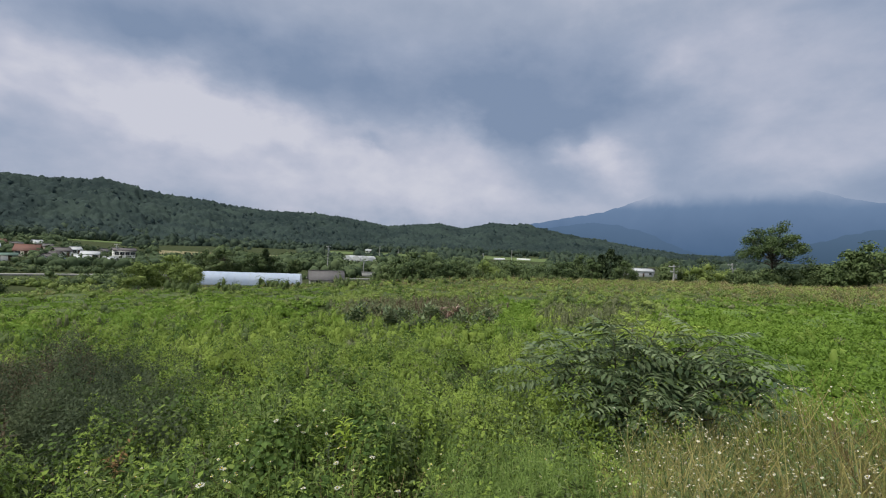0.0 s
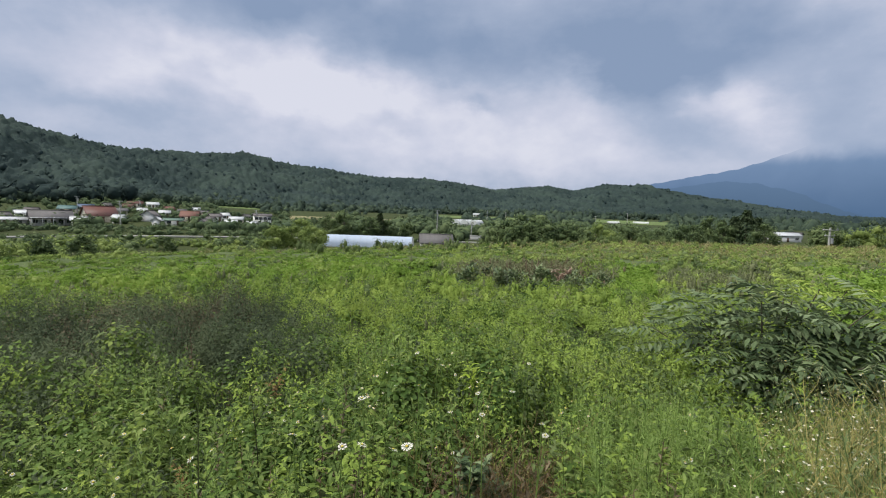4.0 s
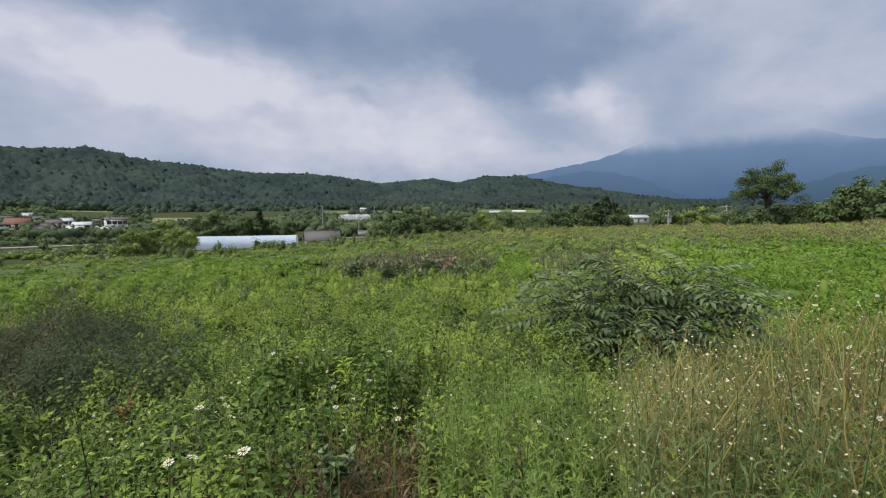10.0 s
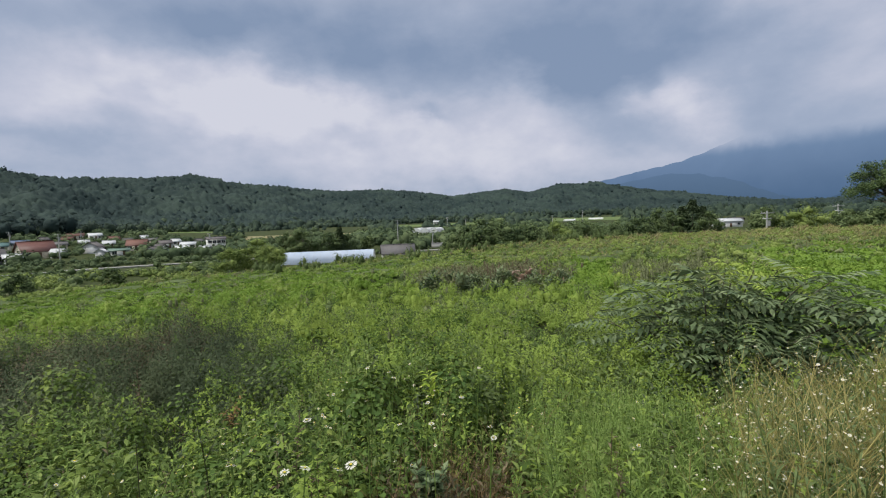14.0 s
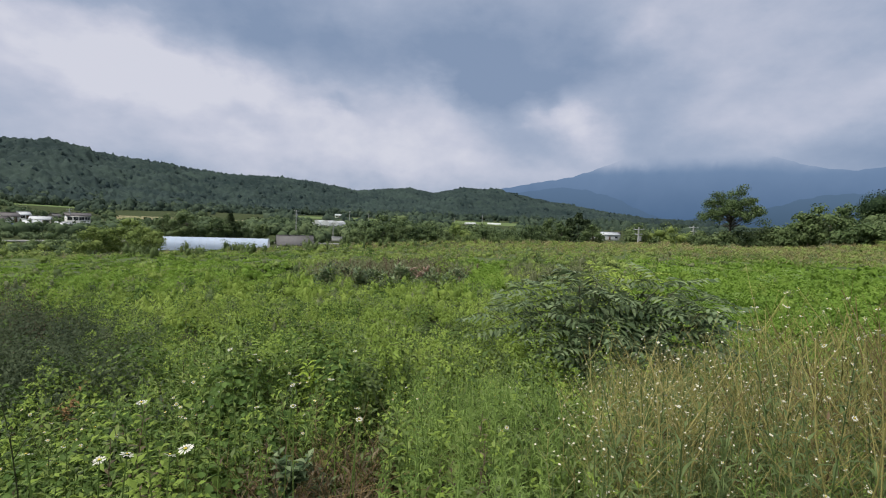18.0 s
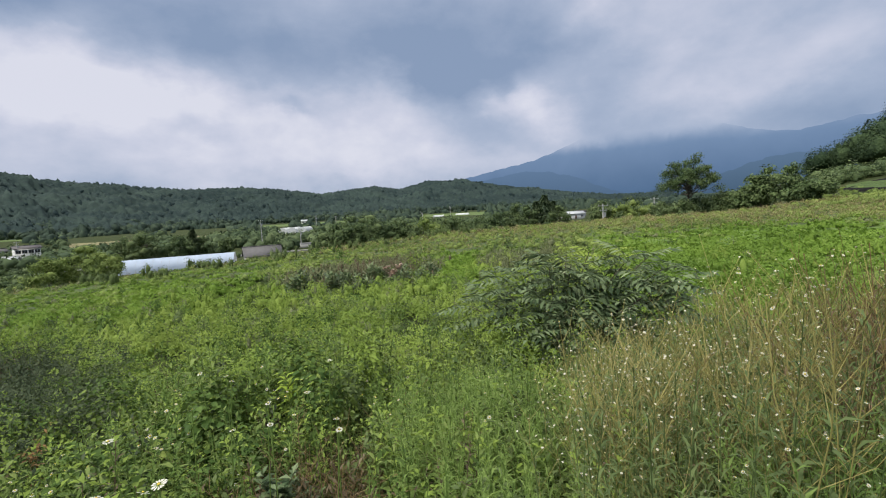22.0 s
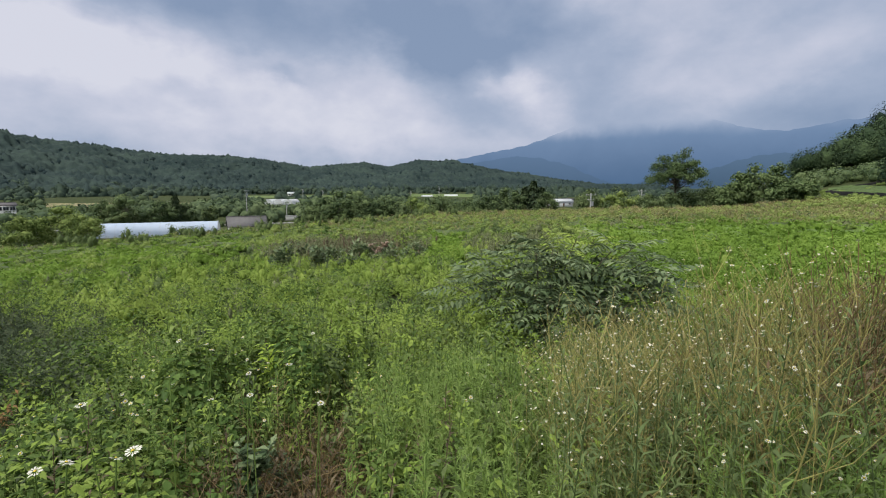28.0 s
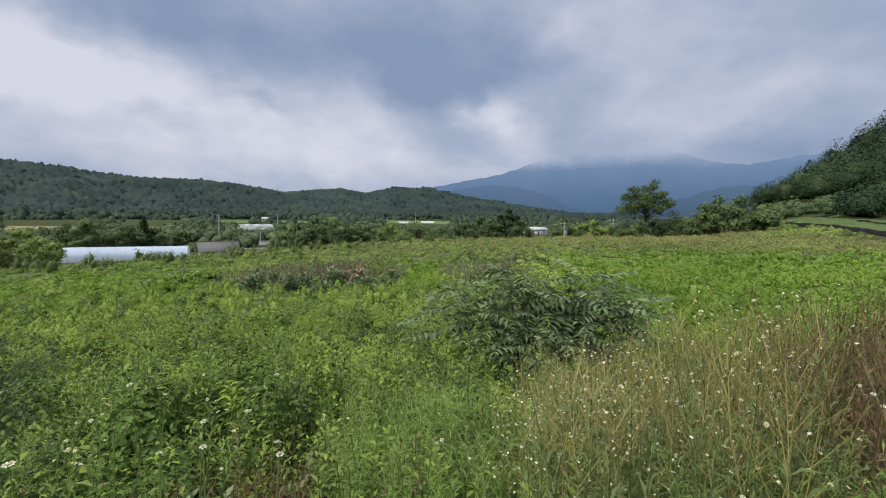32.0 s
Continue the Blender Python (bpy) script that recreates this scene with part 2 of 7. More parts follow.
M_SHRUB = leafy("shrub_leaf", (0.050, 0.080, 0.034), (0.092, 0.132, 0.052), (0.155, 0.200, 0.082), scale=0.3, island=0.7, light=0.2)
M_LUSH = leafy("lush_leaf", (0.046, 0.090, 0.021), (0.092, 0.152, 0.035), (0.165, 0.238, 0.060), scale=1.6, coarse=0.15, island=0.35, light=0.22)
M_VINE = leafy("vine_leaf", (0.085, 0.138, 0.028), (0.145, 0.208, 0.044), (0.225, 0.290, 0.070), scale=1.5, coarse=0.4, island=0.5, light=0.25)
M_VALLEY = leafy("valley_leaf", (0.046, 0.073, 0.040), (0.078, 0.112, 0.055), (0.128, 0.168, 0.078), scale=0.06, coarse=0.02, island=0.5, light=0.15, rough=0.8)
M_GREYLEAF = leafy("grey_green_leaf", (0.064, 0.097, 0.036), (0.110, 0.152, 0.055), (0.172, 0.218, 0.084), scale=2.0, island=0.3, light=0.25)
M_MAT = material("low_ground_cover", [(0.055, 0.10, 0.018), (0.10, 0.165, 0.028), (0.15, 0.225, 0.042)], scale=2.2, rough=0.8, bump=1.0, bump_scale=6.0, coarse=0.3, through_light=0.1)
# grass mat, its colour lowered to deepen the shade between weeds
M_UNDER = material("shaded_matted_grass", [(0.034, 0.054, 0.015), (0.058, 0.086, 0.022), (0.090, 0.120, 0.034)], scale=1.6, rough=0.85, bump=1.0, bump_scale=5.0, coarse=0.2)
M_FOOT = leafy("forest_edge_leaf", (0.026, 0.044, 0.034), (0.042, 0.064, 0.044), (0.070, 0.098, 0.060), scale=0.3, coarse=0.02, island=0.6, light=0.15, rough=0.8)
M_PINE_NEAR = leafy("near_pine_needle", (0.014, 0.027, 0.020), (0.023, 0.040, 0.027), (0.038, 0.060, 0.036), scale=0.3, island=0.6, light=0.1, rough=0.8)
M_OLIVE = leafy("olive_weed_leaf", (0.095, 0.112, 0.052), (0.15, 0.168, 0.082), (0.215, 0.232, 0.12), scale=1.2, island=0.35)
M_BRUSH = leafy("dry_brush", (0.080, 0.054, 0.034), (0.138, 0.094, 0.056), (0.215, 0.155, 0.093), scale=3.0, island=0.9, light=0.1)
M_BARK = material("bark", [(0.06, 0.05, 0.04), (0.12, 0.10, 0.08)], scale=6, rough=0.95, bump=0.5)


# ---------------------------------------------------------------- mesh helpers
class Build:
    """Gathers corners and faces, and turns them into one mesh."""

    def __init__(self):
        self.v, self.f, self.n = [], [], 0

    def add(self, verts, faces):
        verts = np.asarray(verts, float).reshape(-1, 3)
        self.v.append(verts)
        self.f.append(np.asarray(faces, int) + self.n)
        self.n += len(verts)

    def mesh(self, name, *mats, smooth=False):
        me = bpy.data.meshes.new(name)
        v = np.concatenate(self.v)
        loops = np.concatenate([f.ravel() for f in self.f])
        counts = np.concatenate([np.full(len(f), f.shape[1]) for f in self.f])
        me.vertices.add(len(v)), me.vertices.foreach_set("co", v.ravel())
        me.loops.add(len(loops)), me.loops.foreach_set("vertex_index", loops)
        me.polygons.add(len(counts))
        me.polygons.foreach_set("loop_start", np.r_[0, np.cumsum(counts)[:-1]])
        me.polygons.foreach_set("loop_total", counts)
        if smooth:
            me.polygons.foreach_set("use_smooth", np.ones(len(counts), bool))
        me.update(calc_edges=True)
        for m in mats:
            me.materials.append(m)
        return me


def part(name, built, mat, parent=None, label="", smooth=False):
    """One mesh object under a thing or a part."""
    ob = new(name, built.mesh(name, mat, smooth=smooth) if isinstance(built, Build) else built)
    ob.parent = parent
    if label:
        ob["label"] = label
    return ob


def thing(name, label, category, m=None, group="", kind=""):
    ob = tagged(new(name), label, category, group, kind)
    ob.empty_display_size = 0.2
    if m is not None:
        ob.matrix_world = m
    return ob


def box(b, size, centre=(0, 0, 0), turn=None):
    s = np.array(size) / 2
    v = np.array([(x, y, z) for x in (-1, 1) for y in (-1, 1) for z in (-1, 1)]) * s
    if turn is not None:
        v = v @ np.array(turn).T
    b.add(v + np.array(centre), [(0, 1, 3, 2), (4, 6, 7, 5), (0, 4, 5, 1), (2, 3, 7, 6), (0, 2, 6, 4), (1, 5, 7, 3)])


def tube(b, points, radii, sides=6):
    p = np.asarray(points, float)
    r = np.broadcast_to(radii, (len(p),))
    d = np.gradient(p, axis=0)
    d /= np.linalg.norm(d, axis=1, keepdims=True) + 1e-9
    ref = np.where(np.abs(d[:, 2:3]) > 0.9, [[1.0, 0, 0]], [[0, 0, 1.0]])
    u = np.cross(d, ref)
    u /= np.linalg.norm(u, axis=1, keepdims=True) + 1e-9
    w = np.cross(d, u)
    a = np.arange(sides) / sides * 2 * np.pi
    ring = p[:, None] + r[:, None, None] * (np.cos(a)[None, :, None] * u[:, None] + np.sin(a)[None, :, None] * w[:, None])
    n, k = len(p), np.arange(sides)
    f = [np.stack([i * sides + k, i * sides + (k + 1) % sides, (i + 1) * sides + (k + 1) % sides, (i + 1) * sides + k], 1) for i in range(n - 1)]
    b.add(ring.reshape(-1, 3), np.concatenate(f))
    b.add(ring[-1], [list(range(sides))])


def unit(v):
    return v / (np.linalg.norm(v, axis=-1, keepdims=True) + 1e-9)


def leaves(b, base, along, up, length, width, fold=0.15, droop=0.1):
    """Kite-shaped leaves, four corners each, from rows of base points, directions and sizes."""
    along = unit(along)
    side = unit(np.cross(along, up))
    nrm = np.cross(side, along)
    L, W = np.asarray(length).reshape(-1, 1), np.asarray(width).reshape(-1, 1)
    mid = base + along * L * 0.45 + nrm * L * fold
    tip = base + along * L - nrm * L * droop
    v = np.stack([base, mid - side * W / 2, tip, mid + side * W / 2], 1)
    n = len(base)
    b.add(v.reshape(-1, 3), np.arange(4 * n).reshape(n, 4))


def blades(b, base, along, up, length, width):
    """Small pointed leaves of one face each, for growth farther off."""
    along = unit(along)
    side = unit(np.cross(along, up))
    L, W = np.asarray(length).reshape(-1, 1), np.asarray(width).reshape(-1, 1)
    mid = base + along * L * 0.3
    v = np.stack([mid - side * W / 2, mid + side * W / 2, base + along * L], 1)
    n = len(base)
    b.add(v.reshape(-1, 3), np.arange(3 * n).reshape(n, 3))


def broad_leaves(b, base, along, up, length, width, fold=0.10, droop=0.12):
    """Rounded leaves folded along the midrib, six corners each."""
    along = unit(along)
    side = unit(np.cross(along, up))
    nrm = np.cross(side, along)
    L, W = np.asarray(length).reshape(-1, 1), np.asarray(width).reshape(-1, 1)
    low, high = base + along * L * 0.22 + nrm * L * fold, base + along * L * 0.62 + nrm * L * fold * 0.8
    tip = base + along * L - nrm * L * droop
    v = np.stack([base, low - side * W * 0.5, high - side * W * 0.40, tip, high + side * W * 0.40, low + side * W * 0.5], 1)
    n = len(base)
    k = np.arange(n)[:, None] * 6
    b.add(v.reshape(-1, 3), np.concatenate([k + [0, 1, 2, 3], k + [0, 3, 4, 5]]))


def ico_ball():
    """Corners and faces of a ball of 80 triangles."""
    g = (1 + 5 ** 0.5) / 2
    v = [(-1, g, 0), (1, g, 0), (-1, -g, 0), (1, -g, 0), (0, -1, g), (0, 1, g), (0, -1, -g), (0, 1, -g), (g, 0, -1), (g, 0, 1), (-g, 0, -1), (-g, 0, 1)]
    f = [(0, 11, 5), (0, 5, 1), (0, 1, 7), (0, 7, 10), (0, 10, 11), (1, 5, 9), (5, 11, 4), (11, 10, 2), (10, 7, 6), (7, 1, 8), (3, 9, 4), (3, 4, 2), (3, 2, 6), (3, 6, 8), (3, 8, 9), (4, 9, 5), (2, 4, 11), (6, 2, 10), (8, 6, 7), (9, 8, 1)]
    v, mid, out = [np.array(p) / np.linalg.norm(p) for p in v], {}, []

    def half(a, b):
        key = (min(a, b), max(a, b))
        if key not in mid:
            p = v[a] + v[b]
            v.append(p / np.linalg.norm(p))
            mid[key] = len(v) - 1
        return mid[key]

    for a, b, c in f:
        d, e, h = half(a, b), half(b, c), half(c, a)
        out += [(a, d, h), (b, e, d), (c, h, e), (d, e, h)]
    return np.array(v[:12]), np.array(f), np.array(v), np.array(out)


CORE_V, CORE_F, BALL_V, BALL_F = ico_ball()


def lumps(b, centre, radius, height, gen, rough=0.16, plain=True):
    """Uneven masses of inner foliage, one for each row; plain ones have twenty faces."""
    V, F = (CORE_V, CORE_F) if plain else (BALL_V, BALL_F)
    n, k = len(centre), len(V)
    s = 1 + gen.normal(0, rough, (n, k))
    v = centre[:, None] + V[None] * s[..., None] * np.stack([radius, radius, height], -1)[:, None]
    b.add(v.reshape(-1, 3), (np.arange(n)[:, None, None] * k + F[None]).reshape(-1, 3))


def spires(b, base, radius, height, gen, point=0.6, sides=5):
    """Tree tops of fifteen faces each, standing close together: broad skirts drawn in to a tip."""
    n = len(base)
    h = np.array([0.0, 0.55])
    w = np.array([0.95, 0.85 - 0.45 * point])
    a = np.arange(sides) / sides * 6.283
    ring = np.stack([np.cos(a)[None] * w[:, None], np.sin(a)[None] * w[:, None], np.repeat(h[:, None], sides, 1)], -1).reshape(-1, 3)
    shape = np.concatenate([ring, [[0, 0, 1.0]]])
    v = shape[None] * np.stack([radius, radius, height], -1)[:, None] * (1 + gen.normal(0, 0.26, (n, len(shape), 1)))
    spin = gen.uniform(0, 6.283, n)
    c, s = np.cos(spin)[:, None], np.sin(spin)[:, None]
    v = np.stack([v[..., 0] * c - v[..., 1] * s, v[..., 0] * s + v[..., 1] * c, v[..., 2]], -1) + base[:, None]
    k = np.arange(sides)
    quads = np.stack([k, (k + 1) % sides, sides + (k + 1) % sides, sides + k], 1)
    tips = np.stack([sides + k, sides + (k + 1) % sides, np.full(sides, 2 * sides)], 1)
    start, step = b.n, np.arange(n)[:, None, None] * len(shape)
    b.add(v.reshape(-1, 3), (step + quads[None]).reshape(-1, 4))
    b.f.append((step + tips[None]).reshape(-1, 3) + start)


def polar(az, r):
    a = np.radians(az)
    return np.sin(a) * r, np.cos(a) * r


def smooth(a, b, x):
    t = np.clip((x - a) / (b - a), 0, 1)
    return t * t * (3 - 2 * t)


rng = np.random.default_rng(7)
NOISE = [(rng.uniform(0, 6.28, 2), rng.uniform(0, 6.28)) for _ in range(24)]


def wobble(x, y, size, octaves=3, first=0):
    """Smooth uneven values of about -1 to 1, with bumps of the given size."""
    out, amp = 0.0, 1.0
    for o in range(octaves):
        for k in range(4):
            (a, _), ph = NOISE[(first + o * 4 + k) % len(NOISE)]
            out = out + amp * 0.5 * np.sin((np.cos(a + k * 1.3) * x + np.sin(a + k * 1.3) * y) * 6.28 / size * (1 + 0.23 * k) + ph + 1.7 * k)
        size, amp = size * 0.47, amp * 0.55
    return out


# ---------------------------------------------------------------- lie of the land
# heading, distance, height of the top of the growth
TOPS_NEAR = [(0, 0, 0.25), (-70, 2.5, 0.30), (-30, 2.5, 0.35), (10, 2.5, 0.35), (45, 2.5, 0.35), (-13, 4.0, 0.18), (-36, 5.0, -0.22), (-65, 5, -0.15), (15, 5.5, -0.15), (45, 5.5, 0.0),
             (-65, 9, -0.55), (-45, 9, -0.55), (-20, 9, -0.70), (5, 9, -0.70), (25, 9, -0.55), (50, 9, -0.30)]
TOPS_FAR = [(-75, 20, -1.4), (-45, 20, -1.4), (-20, 20, -1.5), (-5, 22, -1.5), (12, 20, -1.1), (35, 19, -0.5), (55, 19, -0.1), (-78, 42, -2.6), (-65, 42, -2.35), (-51, 40, -2.2), (-36, 42, -2.1), (-26, 44, -2.05),
            (-19, 46, -1.75), (-5, 50, -1.3), (7, 55, -0.75), (14, 58, -0.68), (28, 60, -0.38), (34, 60, -0.36), (40, 58, -0.3), (44, 52, -0.1), (49, 47, 0.1), (47, 65, 1.75), (53, 56, 0.75), (60, 50, 0.4)]
TOPS = np.array(TOPS_NEAR + TOPS_FAR, float)
LAND_AZ = [-180, -110, -79, -65, -50, -35, -20, -10, 0, 10, 20, 30, 38, 44, 50, 58, 75, 110, 180]
EDGE = [30, 38, 44, 42, 40, 42, 46, 48, 52, 56, 58, 60, 60, 62, 58, 54, 50, 40, 30]
FOOT = [-3, -7, -8.6, -9, -9.5, -9.5, -9.5, -9.5, -9.5, -9.5, -9.5, -9, -6, 2.9, 4.2, 3.6, 4, 2, -3]
BASE_R = [220, 350, 400, 400, 430, 470, 500, 540, 580, 620, 660, 600, 400, 118, 108, 100, 95, 120, 200]
BASE_Z = [4, 5, 5, -2.5, 3, 0, 0, 1, 2, 2, 2, 0, 0, 4.8, 5.2, 5.0, 5, 5, 4]
RIDGE_R = [440, 580, 640, 680, 780, 880, 940, 1020, 1100, 1100, 1250, 1000, 600, 185, 172, 165, 170, 250, 400]
RIDGE_AZ = [-180, -110, -79, -74.7, -70, -65.4, -60, -54, -50, -46, -40.6, -36.4, -30, -25, -20, -14.5, -9.4, -3, 0, 3.2, 7.3, 10.1, 14.3, 18.5, 24.8, 32, 38, 44.2, 46.2, 48.0, 50.5, 52.6, 54.5, 57.2, 75, 110, 180]
RIDGE_EL = [5, 9, 11.5, 11.7, 10.5, 9.3, 7.5, 5.84, 5.49, 5.65, 5.94, 5.48, 4.8, 4.2, 4.25, 3.9, 3.1, 3.7, 3.2, 3.9, 3.9, 3.4, 2.6, 1.9, 0.6, 0.3, 0.6, 2.8, 4.4, 5.2, 7.0, 8.6, 10.0, 12.0, 14, 8, 5]


def table(az, values):
    return np.interp(az, LAND_AZ, values)


def tops(az, r):
    """Height of the top of the field's growth, between the known places."""
    u, v = np.log(r + 1.5) * 2.0, az / 24.0
    tu, tv = np.log(TOPS[:, 1] + 1.5) * 2.0, TOPS[:, 0] / 24.0
    num, den = 0.0, 0.0
    for k in range(len(TOPS)):
        near = 0.05 if TOPS[k, 1] < 1 else 1.0
        dv = (v - tv[k] + 7.5) % 15.0 - 7.5
        w = 1.0 / (((u - tu[k]) ** 2 + near * dv ** 2) ** 1.6 + 0.02)
        num, den = num + w * TOPS[k, 2], den + w
    return num / den


def ridge_top(az):
    r3 = table(az, RIDGE_R)
    trees = np.where((az > 41) & (az < 120), 8.6, 9.0)
    return EYE + r3 * np.tan(np.radians(np.interp(az, RIDGE_AZ, RIDGE_EL))) - trees * np.clip(np.interp(az, RIDGE_AZ, RIDGE_EL) / 2.0, 0, 1)


def land(x, y):
    """Height of the soil."""
    x, y = np.asarray(x, float), np.asarray(y, float)
    r, az = np.hypot(x, y), np.degrees(np.arctan2(x, y))
    edge = table(az, EDGE)
    z = tops(az, np.minimum(r, 64)) - 0.42 * smooth(0, 5, r) - 0.25 * (1 - smooth(0, 5, r))
    z = z + 0.05 * wobble(x, y, 3.5) * smooth(1, 4, r)
    r2, z2, r3, z3 = table(az, BASE_R), table(az, BASE_Z), table(az, RIDGE_R), ridge_top(az)
    foot = table(az, FOOT)
    z = z + (foot - z) * smooth(edge, edge + np.where(az > 38, 38, 48), r)
    z = z + (z2 - foot) * smooth(np.minimum(edge + 60, r2 - 15), r2, r)
    up = np.clip((r - r2) / (r3 - r2), 0, 1)
    z = z + (z3 - z2) * (0.55 * up + 0.45 * up * up * (3 - 2 * up)) + 0.065 * (z3 - z2) * wobble(x, y, 170, 3) * smooth(0, 0.3, up) * smooth(1.0, 0.8, up)
    z = z - 0.5 * (z3 - 0) * smooth(1.05, 1.6, r / r3)
    return z


def ground_sheet():
    b = Build()
    radii = np.concatenate([np.linspace(0.15, 8, 40)[:-1], np.geomspace(8, 130, 90)[:-1], np.geomspace(130, 1700, 90)[:-1], np.geomspace(1700, 4700, 6)])
    angles = np.concatenate([np.arange(-85, 64, 1.0), np.arange(64, 275, 2.5)])
    A, R = np.meshgrid(angles, radii)
    x, y = polar(A, R)
    v = np.stack([x, y, land(x, y)], -1)
    n, k = len(radii), len(angles)
    i, j = np.meshgrid(np.arange(n - 1), np.arange(k), indexing="ij")
    f = np.stack([i * k + j, (i + 1) * k + j, (i + 1) * k + (j + 1) % k, i * k + (j + 1) % k], -1).reshape(-1, 4)[:, ::-1]
    b.add(v.reshape(-1, 3), f)
    c = b.n
    b.add([(0, 0, float(land(0.0, 0.001)))], [[0, 0, 0]][:0] or np.zeros((0, 3), int))
    b.f.append(np.stack([np.full(k, c), np.arange(k), (np.arange(k) + 1) % k], 1)[:, ::-1])
    ob = new("ground", b.mesh("ground", M_GROUND, smooth=True))
    tagged(ob, "overgrown farmland and wooded valley slopes under grass", "ground", kind="structure")


ground_sheet()


# ---------------------------------------------------------------- distant mountains, kilometres off; their haze is painted as a bluish glow
def mountain(name, label, dist, azs, els, low, high, foot_el, haze_top, seed):
    m = bpy.data.materials.new(name)
    m.use_nodes = True
    n, l = m.node_tree.nodes, m.node_tree.links
    n.clear()
    geo, sp = n.new("ShaderNodeNewGeometry"), n.new("ShaderNodeSeparateXYZ")
    l.new(geo.outputs["Position"], sp.inputs[0])
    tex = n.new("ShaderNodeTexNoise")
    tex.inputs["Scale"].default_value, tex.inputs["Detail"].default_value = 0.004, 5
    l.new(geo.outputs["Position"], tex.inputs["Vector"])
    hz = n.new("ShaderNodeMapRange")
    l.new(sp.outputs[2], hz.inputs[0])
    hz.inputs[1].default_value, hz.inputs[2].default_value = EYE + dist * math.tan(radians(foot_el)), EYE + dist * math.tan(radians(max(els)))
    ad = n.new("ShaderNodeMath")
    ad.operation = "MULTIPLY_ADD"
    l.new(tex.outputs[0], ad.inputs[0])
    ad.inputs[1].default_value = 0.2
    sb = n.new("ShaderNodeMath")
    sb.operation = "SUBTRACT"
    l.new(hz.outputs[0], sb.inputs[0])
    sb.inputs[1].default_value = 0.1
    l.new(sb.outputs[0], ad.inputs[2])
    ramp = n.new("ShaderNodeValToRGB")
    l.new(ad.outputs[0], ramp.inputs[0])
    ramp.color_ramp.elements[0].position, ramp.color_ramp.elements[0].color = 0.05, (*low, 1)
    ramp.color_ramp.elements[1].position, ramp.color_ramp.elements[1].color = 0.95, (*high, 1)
    # the slope glows by itself: aerial haze lies in the ramp, paler upwards
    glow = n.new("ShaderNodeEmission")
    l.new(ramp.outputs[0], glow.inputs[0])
    out = n.new("ShaderNodeOutputMaterial")
    # the top thins to clear, haze of the cloud cap put into the material
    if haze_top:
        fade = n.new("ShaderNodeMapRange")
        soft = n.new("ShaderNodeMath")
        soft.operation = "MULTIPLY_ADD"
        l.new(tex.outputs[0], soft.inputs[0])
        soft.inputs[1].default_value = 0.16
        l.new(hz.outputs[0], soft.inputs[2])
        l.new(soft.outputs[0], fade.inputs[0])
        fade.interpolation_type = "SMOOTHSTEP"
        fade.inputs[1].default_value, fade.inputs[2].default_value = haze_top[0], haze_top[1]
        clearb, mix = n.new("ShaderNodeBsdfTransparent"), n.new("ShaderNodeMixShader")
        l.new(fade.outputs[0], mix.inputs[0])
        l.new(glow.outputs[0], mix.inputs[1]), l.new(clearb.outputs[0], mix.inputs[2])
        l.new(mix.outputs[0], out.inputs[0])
    else:
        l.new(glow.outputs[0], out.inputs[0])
    b = Build()
    a = np.linspace(azs[0], azs[-1], 240)
    e = np.interp(a, azs, els) + 0.05 * wobble(a * 10, a * 0 + seed, 25) * (np.interp(a, azs, els) > 0.5)
    rows = []
    for k in range(14):
        s = k / 13
        rr = dist * (0.86 + 0.14 * s) + 40 * wobble(a * 30, a * 0 + s * 200 + seed, 120)
        x, y = polar(a, rr)
        z = EYE + rr * np.tan(np.radians(-1.5 + (e + 1.5) * s ** 1.2))
        rows.append(np.stack([x, y, z], -1))
    v = np.array(rows)
    i, j = np.meshgrid(np.arange(13), np.arange(239), indexing="ij")
    b.add(v.reshape(-1, 3), np.stack([i * 240 + j, i * 240 + j + 1, (i + 1) * 240 + j + 1, (i + 1) * 240 + j], -1).reshape(-1, 4))
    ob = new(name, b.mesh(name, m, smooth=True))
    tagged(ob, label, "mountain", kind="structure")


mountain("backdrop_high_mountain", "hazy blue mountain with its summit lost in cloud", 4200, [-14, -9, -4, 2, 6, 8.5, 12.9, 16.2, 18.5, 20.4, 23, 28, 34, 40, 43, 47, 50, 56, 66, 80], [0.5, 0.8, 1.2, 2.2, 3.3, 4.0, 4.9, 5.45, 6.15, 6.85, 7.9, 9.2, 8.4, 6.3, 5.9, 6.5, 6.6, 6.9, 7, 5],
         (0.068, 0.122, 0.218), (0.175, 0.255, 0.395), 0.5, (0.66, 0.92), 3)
mountain("backdrop_mid_mountain", "haze-blue wooded foothill in front of the mountain", 3000, [5, 8, 10.1, 13, 15.7, 18.5, 21.3, 25.4, 28.1, 34], [1, 2.6, 3.46, 4.0, 4.33, 4.0, 3.3, 1.4, 0.7, 0.2],
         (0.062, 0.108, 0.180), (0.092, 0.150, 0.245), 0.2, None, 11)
mountain("backdrop_near_foothill", "hazed blue-grey wooded spur at the valley's end", 2400, [26, 28.1, 31.3, 34.5, 37.4, 40.2, 43, 46, 52, 60], [0.2, 0.5, 1.7, 1.9, 2.6, 3.55, 3.75, 3.8, 4, 4],
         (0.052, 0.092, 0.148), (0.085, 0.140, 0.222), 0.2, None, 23)


